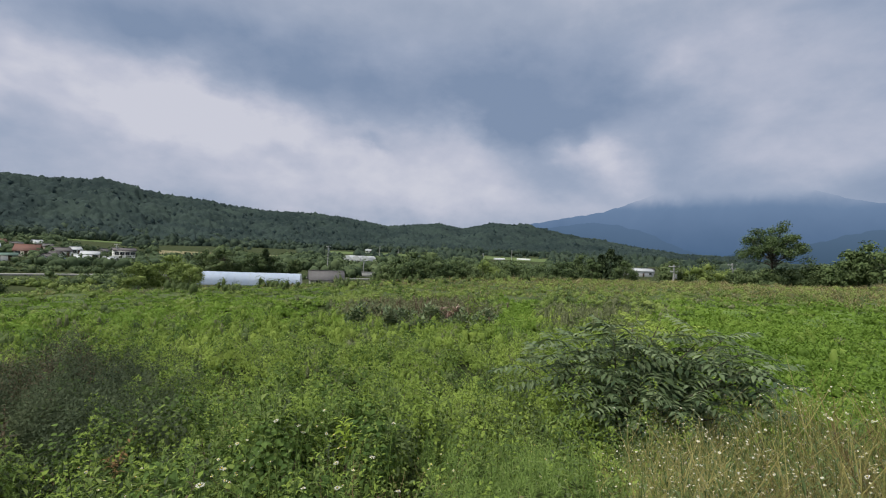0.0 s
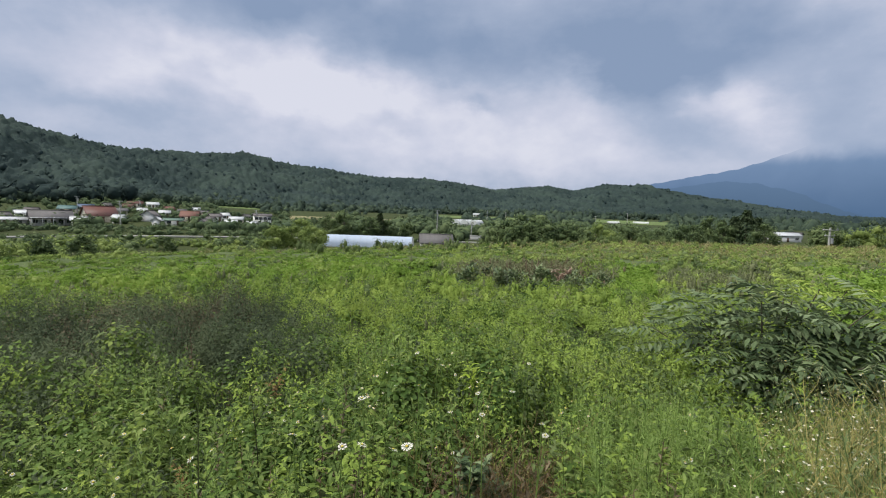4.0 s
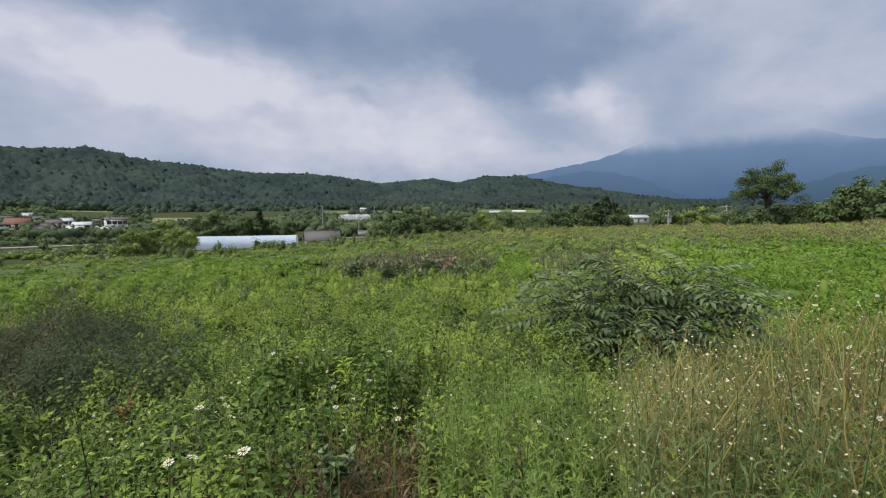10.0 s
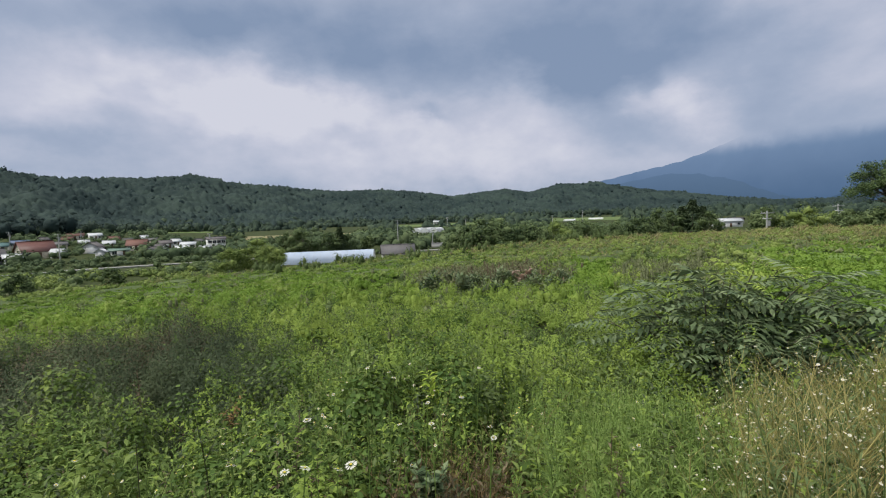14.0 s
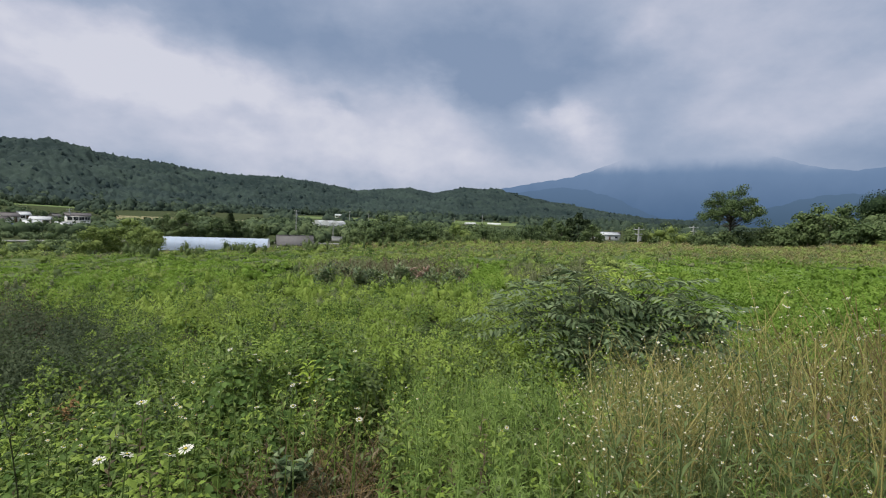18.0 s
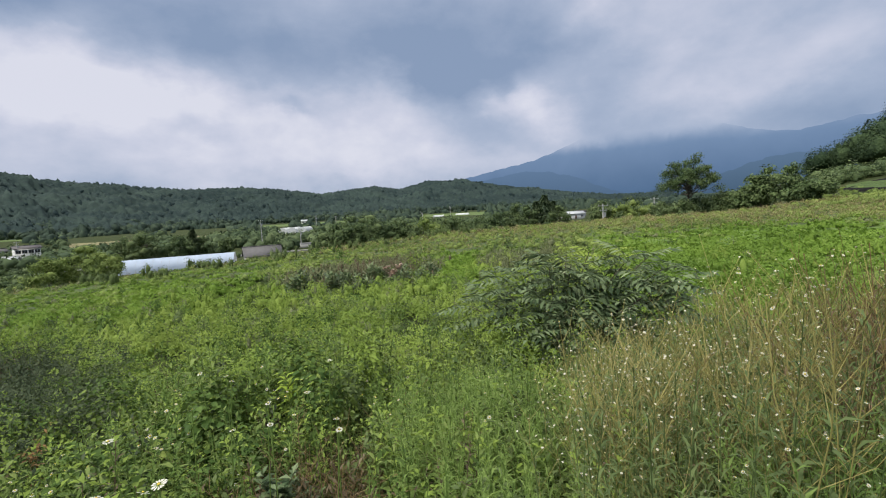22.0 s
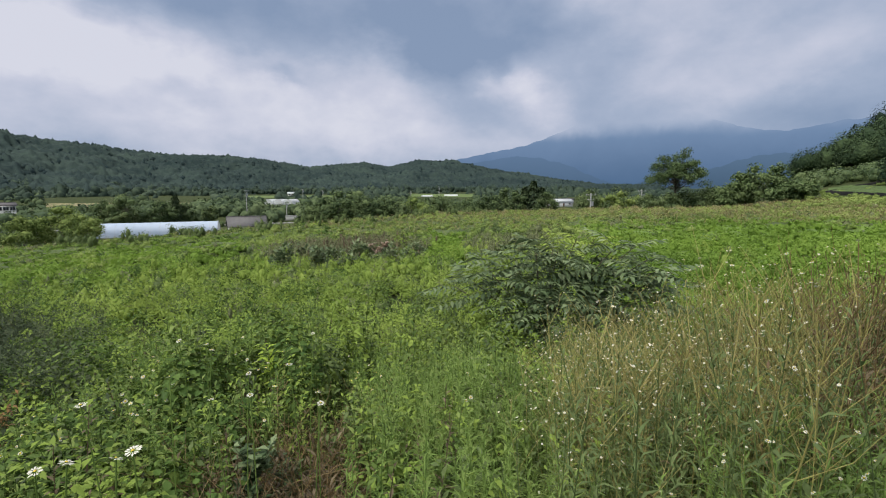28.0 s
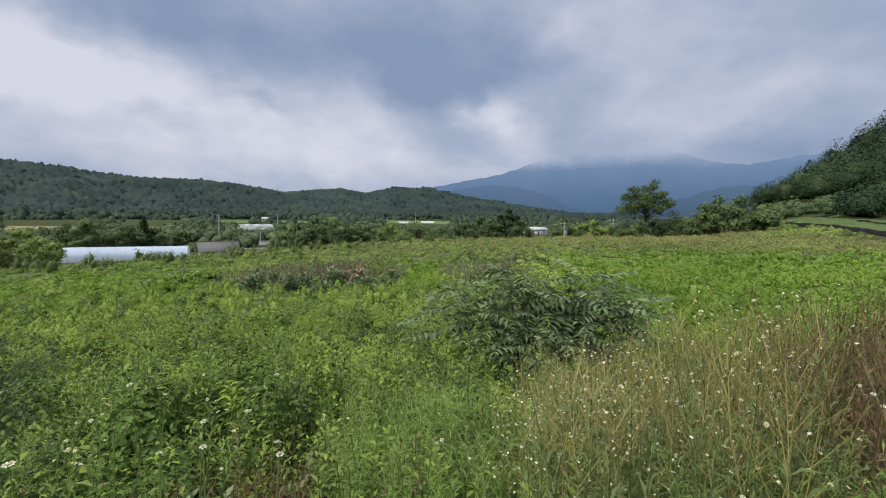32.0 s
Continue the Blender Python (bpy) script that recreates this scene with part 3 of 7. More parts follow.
# ---------------------------------------------------------------- woods on the slopes
def crowns(b, centre, radius, height, k, gen, cone=None, leaf=0.55):
    """k tilted leaf clumps round each crown."""
    n = len(centre)
    d = unit(gen.normal(size=(n, k, 3)))
    d[..., 2] = np.abs(d[..., 2]) * 1.2 - 0.45
    d = unit(d)
    rad = radius[:, None] * gen.uniform(0.72, 1.05, (n, k))
    p = centre[:, None] + d * np.stack([rad, rad, rad * (height / radius)[:, None]], -1)
    if cone is not None:
        h = gen.uniform(0, 1, (n, k)) ** 1.3
        a = gen.uniform(0, 6.283, (n, k))
        w = radius[:, None] * (1.05 - h ** 2) * gen.uniform(0.7, 1.0, (n, k))
        q = centre[:, None] + np.stack([np.cos(a) * w, np.sin(a) * w, (h * 2 - 1) * height[:, None]], -1)
        p = np.where(cone[:, None, None], q, p)
    up = unit(d + gen.normal(size=d.shape) * 0.28 + [0, 0, 0.15])
    along = np.cross(up, gen.normal(size=d.shape))
    size = (radius[:, None] * leaf * gen.uniform(0.7, 1.3, (n, k))).ravel()
    p, up, along = p.reshape(-1, 3), up.reshape(-1, 3), unit(along.reshape(-1, 3))
    blades(b, p - along * size[:, None] * 0.5, along, up, size * 1.15, size * 1.05)


def woods(name, label, n, az0, az1, frac0, frac1, rad, k, seed, leaf=0.105):
    """Trees that close up the near hillside: broad ones low down, pines towards the crest."""
    gen = np.random.default_rng(seed)
    az, f = gen.uniform(az0, az1, n), gen.uniform(frac0, frac1, n)
    r = table(az, BASE_R) + f * (table(az, RIDGE_R) - table(az, BASE_R))
    x, y = polar(az, r)
    # no tree grows right against another
    kept = []
    for i in range(n):
        if all((x[i] - x[j]) ** 2 + (y[i] - y[j]) ** 2 > (0.78 * rad) ** 2 for j in kept):
            kept.append(i)
    az, f, x, y, n = az[kept], f[kept], x[kept], y[kept], len(kept)
    pine = gen.random(n) < 0.10 + 0.65 * smooth(0.12, 0.6, f) + 0.2 * wobble(x, y, 40)
    R = gen.uniform(0.65, 1.25, n) * rad * np.where(pine, 0.8, 1.0) * np.interp(az, [43, 50], [0.5, 1.0])
    H = R * np.where(pine, gen.uniform(1.2, 1.7, n), gen.uniform(0.8, 1.25, n))
    c = np.stack([x, y, land(x, y) + H * 0.85 + 0.7 * smooth(0.6, 0.9, f)], -1)
    for sel, words, m in ((~pine, label, M_FOREST_NEAR), (pine, "dark pines among the " + label, M_PINE_NEAR)):
        b = Build()
        lumps(b, c[sel], R[sel] * 0.52, H[sel] * 0.56, gen, 0.25, plain=False)
        crowns(b, c[sel], R[sel], H[sel], k, gen, cone=pine[sel] & (gen.random(sel.sum()) < 0.3), leaf=leaf)
        tagged(new(name, b.mesh(name, m)), words, "forest", kind="stuff")


def slope_trees(name, label, mat, n, az0, az1, frac0, frac1, rad, seed, pines, base=0.0):
    """Close-standing forest trees on the slopes, broad ones and dark pointed ones."""
    gen = np.random.default_rng(seed)
    az, s = gen.uniform(az0, az1, n), gen.uniform(frac0, frac1, n)
    r = table(az, BASE_R) + s * (table(az, RIDGE_R) - table(az, BASE_R))
    x, y = polar(az, r)
    pine = gen.random(n) < pines + 0.45 * wobble(x, y, 90)
    R = rad * (0.75 + 0.7 * gen.random(n) ** 2) * np.where(pine, 0.85, 1.0) * np.interp(r, [400, 700, 1100], [0.95, 1.25, 1.6])
    H = R * np.where(pine, gen.uniform(1.1, 1.5, n), gen.uniform(0.75, 1.05, n))
    p = np.stack([x, y, land(x, y) + base * np.interp(r, [420, 900], [1.0, 0.3]) + H * np.interp(r, [420, 900], [1.0, 0.85])], -1)
    for sel, words, m in ((~pine, label, mat), (pine, "dark " + label, M_PINE)):
        b = Build()
        lumps(b, p[sel], R[sel] * 0.86, H[sel] * 0.88, gen, 0.2)
        crowns(b, p[sel], R[sel], H[sel], 13, gen, cone=pine[sel], leaf=0.5)
        tagged(new(name, b.mesh(name, m)), words, "forest", kind="stuff")


def edge_trees(name, label, mat, n, az0, az1, frac0, frac1, rad, seed):
    """Leafy trees of uneven size where the woods meet the fields."""
    gen = np.random.default_rng(seed)
    az, f = gen.uniform(az0, az1, n), gen.uniform(frac0, frac1, n)
    r = table(az, BASE_R) + f * (table(az, RIDGE_R) - table(az, BASE_R))
    x, y = polar(az, r)
    R = gen.uniform(0.45, 1.0, n) ** 1.4 * rad * 1.5
    H = R * gen.uniform(0.8, 1.3, n)
    c = np.stack([x, y, land(x, y) + H * 0.7], -1)
    b = Build()
    lumps(b, c, R * 0.72, H * 0.75, gen, 0.22)
    crowns(b, c, R, H, 30, gen, leaf=0.34)
    tagged(new(name, b.mesh(name, mat)), label, "forest", kind="stuff")


def domes(x, y, cell):
    """Height of closely set tree crowns, each a dome of its own size, over a plan of uneven cells."""
    i, j = np.floor(x / cell), np.floor(y / cell)
    best = np.zeros_like(x)

    def chance(a, b, k):
        v = np.sin(a * 127.1 + b * 311.7 + k * 74.7) * 43758.5453
        return v - np.floor(v)

    for di in (-1, 0, 1):
        for dj in (-1, 0, 1):
            a, b = i + di, j + dj
            cx, cy = (a + 0.15 + 0.7 * chance(a, b, 1)) * cell, (b + 0.15 + 0.7 * chance(a, b, 2)) * cell
            R, H = cell * (0.55 + 0.4 * chance(a, b, 3)), cell * (0.35 + 0.75 * chance(a, b, 4) ** 2)
            best = np.maximum(best, H * (1 - ((x - cx) ** 2 + (y - cy) ** 2) / (R * R)))
    return best


def canopy_sheet():
    """The closed roof of leaves over the wooded hills."""
    az, f = np.arange(-88, 32, 0.17), np.concatenate([[-0.04], np.linspace(0, 1.03, 125)])
    A, F = np.meshgrid(az, f)
    R = table(A, BASE_R) + F * (table(A, RIDGE_R) - table(A, BASE_R))
    x, y = polar(A, R)
    z = land(x, y) + np.where(F < -0.01, -1.0, 3.0) + 0.8 * wobble(x, y, 23, 3, 2)
    z = z + np.where(F < -0.01, 0, 1.35 * domes(x, y, 4.8) + 0.5 * domes(x + 40, y, 3.0))
    n, k = len(f), len(az)
    b = Build()
    i, j = np.meshgrid(np.arange(n - 1), np.arange(k - 1), indexing="ij")
    b.add(np.stack([x, y, z], -1), np.stack([i * k + j, (i + 1) * k + j, (i + 1) * k + j + 1, i * k + j + 1], -1).reshape(-1, 4)[:, ::-1])
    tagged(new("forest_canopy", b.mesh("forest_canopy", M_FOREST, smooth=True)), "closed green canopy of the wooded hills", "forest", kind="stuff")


canopy_sheet()
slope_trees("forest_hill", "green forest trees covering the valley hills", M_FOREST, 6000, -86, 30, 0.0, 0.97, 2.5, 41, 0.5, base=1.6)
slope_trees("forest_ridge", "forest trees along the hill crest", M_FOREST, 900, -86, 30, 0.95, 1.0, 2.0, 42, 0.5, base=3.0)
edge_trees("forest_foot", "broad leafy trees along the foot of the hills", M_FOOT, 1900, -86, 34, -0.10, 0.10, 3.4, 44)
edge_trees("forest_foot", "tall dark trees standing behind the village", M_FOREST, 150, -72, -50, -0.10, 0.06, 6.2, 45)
woods("forest_near_hill", "dense leafy trees covering the steep near hillside", 1500, 43.8, 64, -0.06, 1.0, 4.1, 1000, 43, leaf=0.086)


# ---------------------------------------------------------------- growth of the field
def zone(az, r, a0, a1, r0, r1, soft_az=3.0, soft_r=0.15):
    """1 inside a stretch of the plan given by headings and distances, falling to 0 round it."""
    lr = np.log(r)
    return smooth(a0 - soft_az, a0 + soft_az, az) * smooth(a1 + soft_az, a1 - soft_az, az) * smooth(math.log(r0) - soft_r, math.log(r0) + soft_r, lr) * smooth(math.log(r1) + soft_r, math.log(r1) - soft_r, lr)


def in_mound(az, r):
    return zone(az, r, -68, -35, 5.8, 11.0, 5, 0.15)


def in_brown(az, r):
    return zone(az + 2.0 * wobble(az, r, 5.0, 2), r * (1 + 0.05 * wobble(az, r, 3.0, 2, 6)), -13, 4.0, 22.0, 28.0, 3.0, 0.10)


def in_second(az, r):
    return zone(az, r, 10.5, 20, 19, 28, 2, 0.1)


def in_bright(az, r):
    return np.maximum(np.maximum(zone(az, r, 4, 9.5, 17, 33, 1.5, 0.1), zone(az, r, 24, 62, 8.5, 34, 3, 0.15)), 0.7 * zone(az, r, -60, -16, 21, 41, 5, 0.15) * (1 - in_brown(az, r)))


def canopy(x, y):
    """How far the growth rises above its usual height."""
    r, az = np.hypot(x, y), np.degrees(np.arctan2(x, y))
    h = 0.17 * wobble(x, y, 1.0 + 0.035 * r, 3) + 0.08 * wobble(x, y, 5.0, 2, 5)
    h = h * (1 - 0.55 * smooth(22, 34, r)) - 0.10 * smooth(26, 40, r)
    return h + (0.30 + 0.15 * wobble(x, y, 0.85, 2, 24)) * in_mound(az, r) + 0.35 * in_brown(az, r) + 0.15 * in_second(az, r) - 0.12 * in_bright(az, r)


def scatter(gen, n, a0, a1, r0, r1):
    az = gen.uniform(a0, a1, n)
    r = np.sqrt(gen.uniform(r0 * r0, r1 * r1, n))
    x, y = polar(az, r)
    keep = (r < table(az, EDGE) + 6) & ((az < 45.5) | (r < 64.0 - 1.85 * (az - 46)))
    return az[keep], r[keep], x[keep], y[keep]


TUFT = 48


def cover(name, label, mat, n, a0, a1, r0, r1, size, weight, seed, slim=0.6, upright=0.35, depth=0.55, lift=0.0, kindname="weeds"):
    """One kind of leaf over a stretch of the field, thicker at the top of the growth."""
    gen = np.random.default_rng(seed)
    # plants stand in tufts: domes of leaves with dark gaps between them
    az, r, x, y = scatter(gen, max(4, n // TUFT), a0, a1, r0, r1)
    keep = gen.random(len(x)) < weight(az, r, x, y)
    x, y = np.repeat(x[keep], TUFT), np.repeat(y[keep], TUFT)
    if len(x) < 4:
        return
    wide = size * gen.uniform(2.6, 5.2, len(x) // TUFT).repeat(TUFT)
    rise = gen.normal(0, 0.12 if r0 < 20 else 0.07, len(x) // TUFT).repeat(TUFT)
    off = gen.normal(0, 0.62, (len(x), 2))
    x, y = x + off[:, 0] * wide, y + off[:, 1] * wide
    r = np.hypot(x, y)
    top = land(x, y) + 0.42 + canopy(x, y) * smooth(1.5, 4, r) + lift
    out = np.clip((off ** 2).sum(1), 0, 2.5)
    z = top + rise - depth * (0.46 * out + np.clip(gen.exponential(0.16, len(x)), 0, 1))
    L = size * gen.uniform(0.65, 1.35, len(x))
    a = gen.uniform(0, 6.283, len(x))
    along = np.stack([np.cos(a), np.sin(a), gen.normal(upright, 0.35, len(x))], -1)
    up = np.stack([0.45 * off[:, 0] + gen.normal(0, 0.3, len(x)), 0.45 * off[:, 1] + gen.normal(0, 0.3, len(x)), np.ones(len(x))], -1)
    b = Build()
    p = np.stack([x, y, z], -1)
    if r0 < 4:
        leaves(b, p, along, up, L, L * slim)
    else:
        blades(b, p, along, up, L * 1.15, L * slim)
    tagged(new(name, b.mesh(name, mat)), label, kindname, kind="stuff")


def in_tangle(az, r):
    return zone(az, r, -16, -2, 1.6, 2.75, 2, 0.1)


def w_plain(az, r, x, y):
    return (1 - in_tangle(az, r)) * (0.4 + 0.6 * smooth(1.6, 3.2, r)) * (1 - 0.7 * smooth(-30, -52, az) * smooth(20, 8, r)) * np.clip(1 - in_mound(az, r) - in_brown(az, r) - 0.5 * in_second(az, r) - 0.9 * in_bright(az, r), 0, 1) * (0.75 + 0.25 * np.clip(wobble(x, y, 4, 2, 3), -1, 1))


def w_lush(az, r, x, y):
    left = smooth(-30, -52, az) * smooth(20, 8, r)
    return (1 - in_tangle(az, r)) * smooth(6, -8, az) * np.clip(0.85 * left + 0.45 * smooth(0.1, 0.8, wobble(x, y, 3.5, 2, 17)), 0, 1) * np.clip(1 - 0.95 * in_mound(az, r) - in_brown(az, r) - in_bright(az, r), 0, 1)


def w_bright(az, r, x, y):
    return np.clip(in_bright(az, r) + 0.28 * (1 - in_mound(az, r)) * smooth(4, 7, r) * smooth(0.2, 0.9, wobble(x, y, 6, 2, 7)), 0, 1)


def w_dark(az, r, x, y):
    return np.clip(in_mound(az, r) + 0.4 * zone(az, r, -62, -18, 2.6, 8.0, 6, 0.2) + 0.25 * smooth(0.3, 1.0, wobble(x, y, 3, 2, 11)) + 0.35 * in_second(az, r) + 0.35 * in_brown(az, r), 0, 1)


RINGS = [(1.3, 5.0, 0.040, 1500), (5.0, 11.0, 0.046, 480), (11.0, 24.0, 0.075, 140), (24.0, 68.0, 0.14, 20)]
for q, (r0, r1, size, per) in enumerate(RINGS):
    area = math.radians(150) / 2 * (r1 * r1 - r0 * r0)
    n = int(area * per)
    cover("field_weeds", "thick yellow-green weeds overgrowing the fallow field", M_WEED, n, -84, 64, r0, r1, size, w_plain, 100 + q, slim=0.45, lift=-0.22 if q else 0.0)
    cover("bright_ground_cover", "bright green low creeping ground cover in the field", M_CLOVER, int(n * 0.75), -84, 64, r0, r1, size * 0.85, w_bright, 120 + q, slim=0.8, upright=0.3, depth=0.10)
    cover("dark_mugwort", "dark green mugwort standing in dense patches", M_DARKWEED, int(n * 0.9), -84, 64, r0, r1, size, w_dark, 140 + q, slim=0.4, upright=0.8, depth=0.6, lift=-0.26 if q else 0.0)
    cover("lush_weeds", "lush deep green leafy weeds in the field", M_LUSH, int(n * 0.8), -84, 64, r0, r1, size, w_lush, 160 + q, slim=0.5, lift=-0.16 if q else 0.0)


def clumps(name, label, mat, n, a0, a1, r0, r1, wide, high, k, leaf, seed, weight=None, slim=0.5, broad=False):
    """Bushy weeds standing out of the growth: domes of leaves, thick on top and dark inside."""
    gen = np.random.default_rng(seed)
    az, r, x, y = scatter(gen, n, a0, a1, r0, r1)
    w = np.ones(len(x)) if weight is None else weight(az, r, x, y)
    keep = (gen.random(len(x)) < w) & (gen.random(len(x)) < 0.35 + 0.65 * smooth(-0.4, 0.6, wobble(x, y, 2.6, 2, 9)))
    x, y, r = x[keep], y[keep], r[keep]
    m = len(x)
    W, H = wide * gen.uniform(0.6, 1.35, m), high * gen.uniform(0.6, 1.35, m)
    z0 = land(x, y) + 0.42 + canopy(x, y) * smooth(1.5, 4, r) - 0.30
    d = gen.normal(size=(m, k, 3))
    d[..., 2] = np.abs(d[..., 2]) * 1.2
    d = unit(d)
    shell = gen.uniform(0.72, 1.06, (m, k, 1)) * (1 + 0.2 * np.sin(5 * np.arctan2(d[..., 1:2], d[..., 0:1]) + gen.uniform(0, 6, (m, 1, 1))))
    p = np.stack([x, y, z0], -1)[:, None] + d * shell * np.stack([W, W, H], -1)[:, None]
    up = unit(d * [1, 1, 0.7] + gen.normal(size=d.shape) * 0.25 + [0, 0, 0.35])
    along = unit(np.cross(up, gen.normal(size=d.shape))) + [0, 0, 0.1]
    L = leaf * gen.uniform(0.65, 1.35, m * k)
    b = Build()
    if broad:
        broad_leaves(b, p.reshape(-1, 3), along.reshape(-1, 3), up.reshape(-1, 3), L, L * slim)
    elif r0 < 4:
        leaves(b, p.reshape(-1, 3), along.reshape(-1, 3), up.reshape(-1, 3), L, L * slim, fold=0.08)
    else:
        blades(b, p.reshape(-1, 3), along.reshape(-1, 3), up.reshape(-1, 3), L * 1.15, L * slim)
    tagged(new(name, b.mesh(name, mat)), label, "weeds", kind="stuff")


def w_clump(az, r, x, y):
    return np.clip(1 - in_brown(az, r) - 0.9 * in_bright(az, r) - in_tangle(az, r) - 0.95 * in_mound(az, r), 0, 1) * (1 - zone(az, r, 14, 64, 1.4, 5.6, 3, 0.1)) * (1 - zone(az, r, 9, 33, 6.2, 8.4, 2, 0.05))


CLUMPS = [(1.7, 4.2, 0.20, 0.26, 130, 0.050, 2.4), (4.2, 9.0, 0.28, 0.34, 220, 0.050, 1.5), (9.0, 20.0, 0.38, 0.34, 150, 0.085, 0.6), (20.0, 48.0, 0.60, 0.28, 90, 0.15, 0.22)]
for q, (r0, r1, wide, high, k, leaf, per) in enumerate(CLUMPS):
    n = int(math.radians(148) / 2 * (r1 * r1 - r0 * r0) * per)
    clumps("bushy_weeds", "bushy yellow-green weeds rising from the field", M_WEED, int(n * 0.6), -84, 64, r0, r1, wide, high, k, leaf, 180 + q, w_clump)
    clumps("bushy_weeds", "bushy deep green weeds rising from the field", M_LUSH, int(n * 0.5), -84, 30, r0, r1, wide, high, k, leaf, 190 + q, w_clump)
    clumps("bushy_weeds", "bushy grey-green weeds rising from the field", M_GREYLEAF, int(n * 0.45), -84, 64, r0, r1, wide * 0.9, high * 1.1, k, leaf, 200 + q, w_clump, slim=0.4)


def w_vine(az, r, x, y):
    return (1 - in_tangle(az, r)) * smooth(-2, -14, az) * (1 - in_mound(az, r)) * (0.25 + 0.75 * smooth(-0.6, 0.3, wobble(x, y, 2.4, 2, 19)))


for q, (r0, r1, n, wide, high, k, leaf) in enumerate(((1.6, 3.2, 120, 0.24, 0.24, 100, 0.042), (3.2, 5.2, 150, 0.30, 0.30, 100, 0.050), (5.2, 8.0, 180, 0.34, 0.34, 125, 0.048))):
    clumps("broad_leaf_vines", "deep green broad-leaved vines heaped over the near weeds", M_LUSH, n, -84, -4, r0, r1, wide, high, k, leaf, 330 + q, w_vine, slim=0.8, broad=True)
    clumps("broad_leaf_vines", "yellow-green broad-leaved vines heaped over the near weeds", M_VINE, n // 2, -84, -4, r0, r1, wide, high, k, leaf, 340 + q, w_vine, slim=0.8, broad=True)


def spikes(name, label, mat, az, r, height, k, leaf, seed, slim=0.35, top_mat=None, category="weeds"):
    """Upright leafy plants: leaves set round a stem, shorter towards the top."""
    gen = np.random.default_rng(seed)
    x, y = polar(az, r)
    n = len(x)
    z0 = land(x, y)
    lean = gen.normal(0, 0.12, (n, 2))
    h = height[:, None] * np.linspace(0.25, 1.0, k)[None]
    p = np.stack([x[:, None] + lean[:, :1] * h, y[:, None] + lean[:, 1:] * h, z0[:, None] + h], -1)
    a = gen.uniform(0, 6.283, (n, 1)) + np.arange(k)[None] * 2.4
    rise = np.linspace(0.1, 0.9, k)[None] + gen.normal(0, 0.25, (n, k))
    along = np.stack([np.cos(a), np.sin(a), rise], -1).reshape(-1, 3)
    L = (leaf * np.linspace(1.25, 0.5, k)[None] * gen.uniform(0.7, 1.3, (n, k)) * (height / np.mean(height))[:, None]).ravel()
    b = Build()
    (leaves if np.mean(r) < 4.5 else blades)(b, p.reshape(-1, 3), along, np.tile([0, 0, 1.0], (n * k, 1)), L, L * slim)
    w = 0.003 + 0.0003 * r
    side = np.stack([w, w * 0, w * 0], -1)
    foot, head = np.stack([x, y, z0], -1), p[:, -1]
    v = np.stack([foot - side, foot + side, head + side * 0.4, head - side * 0.4], 1)
    b.add(v.reshape(-1, 3), np.arange(4 * n).reshape(n, 4))
    tagged(new(name, b.mesh(name, mat)), label, category, kind="stuff")


def plants(seed, n, a0, a1, r0, r1, weight):
    gen = np.random.default_rng(seed)
    az, r, x, y = scatter(gen, n, a0, a1, r0, r1)
    keep = gen.random(len(x)) < weight(az, r, x, y)
    return az[keep], r[keep], gen


def tall(az, r, gen, h0, h1):
    x, y = polar(az, r)
    return np.maximum(0.14, gen.uniform(h0, h1, len(az)) + canopy(x, y) * smooth(1.5, 4, r))


def plumes(name, label, mat, az, r, height, k, leaf, wide, seed, slim=0.30):
    """Bushy weeds in soft spires: many small leaves on the outside of a cone, with dark gaps between one plant and the next."""
    gen = np.random.default_rng(seed)
    x, y = polar(az, r)
    n = len(x)
    if n < 2:
        return
    lean = gen.normal(0, 0.13, (n, 1, 2))
    t = gen.uniform(0.0, 1.0, (n, k)) ** 0.75
    h = height[:, None] * (0.25 + 0.75 * t)
    a = gen.uniform(0, 6.283, (n, k))
    lobes = 1 + 0.3 * np.sin(3 * a + gen.uniform(0, 6.283, (n, 1)) + 4 * t)
    out = wide * np.sqrt(np.clip(1.02 - t ** 2.6, 0, 1)) * gen.uniform(0.55, 1.0, (n, k)) * gen.uniform(0.7, 1.3, (n, 1)) * lobes
    p = np.stack([x[:, None] + lean[..., 0] * h + np.cos(a) * out, y[:, None] + lean[..., 1] * h + np.sin(a) * out, land(x, y)[:, None] + h], -1)
    face = np.stack([np.cos(a) * (1.05 - t ** 2), np.sin(a) * (1.05 - t ** 2), 0.45 + 0.6 * t], -1)
    up = unit(face + gen.normal(0, 0.2, (n, k, 3)))
    rise = np.interp(np.mean(r), [8, 25], [0.25, 0.8])
    along = unit(np.cross(up, gen.normal(size=(n, k, 3)))) + np.stack([0 * t, 0 * t, rise + 0.6 * t], -1)
    p = p - along * leaf * 0.4
    L = (leaf * (1.15 - 0.4 * t) * gen.uniform(0.7, 1.3, (n, k))).ravel()
    b = Build()
    blades(b, p.reshape(-1, 3), along.reshape(-1, 3), up.reshape(-1, 3), L, L * slim)
    # the close inner leaves of each plant
    c = np.stack([x + lean[:, 0, 0] * height * 0.4, y + lean[:, 0, 1] * height * 0.4, land(x, y) + height * 0.42], -1)
    thick = np.interp(np.mean(r), [6, 11, 20, 40], [0.30, 0.34, 0.42, 0.50])
    tall_core = np.interp(np.mean(r), [7, 12, 20], [0.16, 0.24, 0.38])
    c[:, 2] -= height * (0.38 - tall_core) * 0.9
    lumps(b, c, wide * thick * gen.uniform(0.8, 1.15, n), height * tall_core, gen, 0.2)
    tagged(new(name, b.mesh(name, mat, smooth=True)), label, "weeds", kind="stuff")


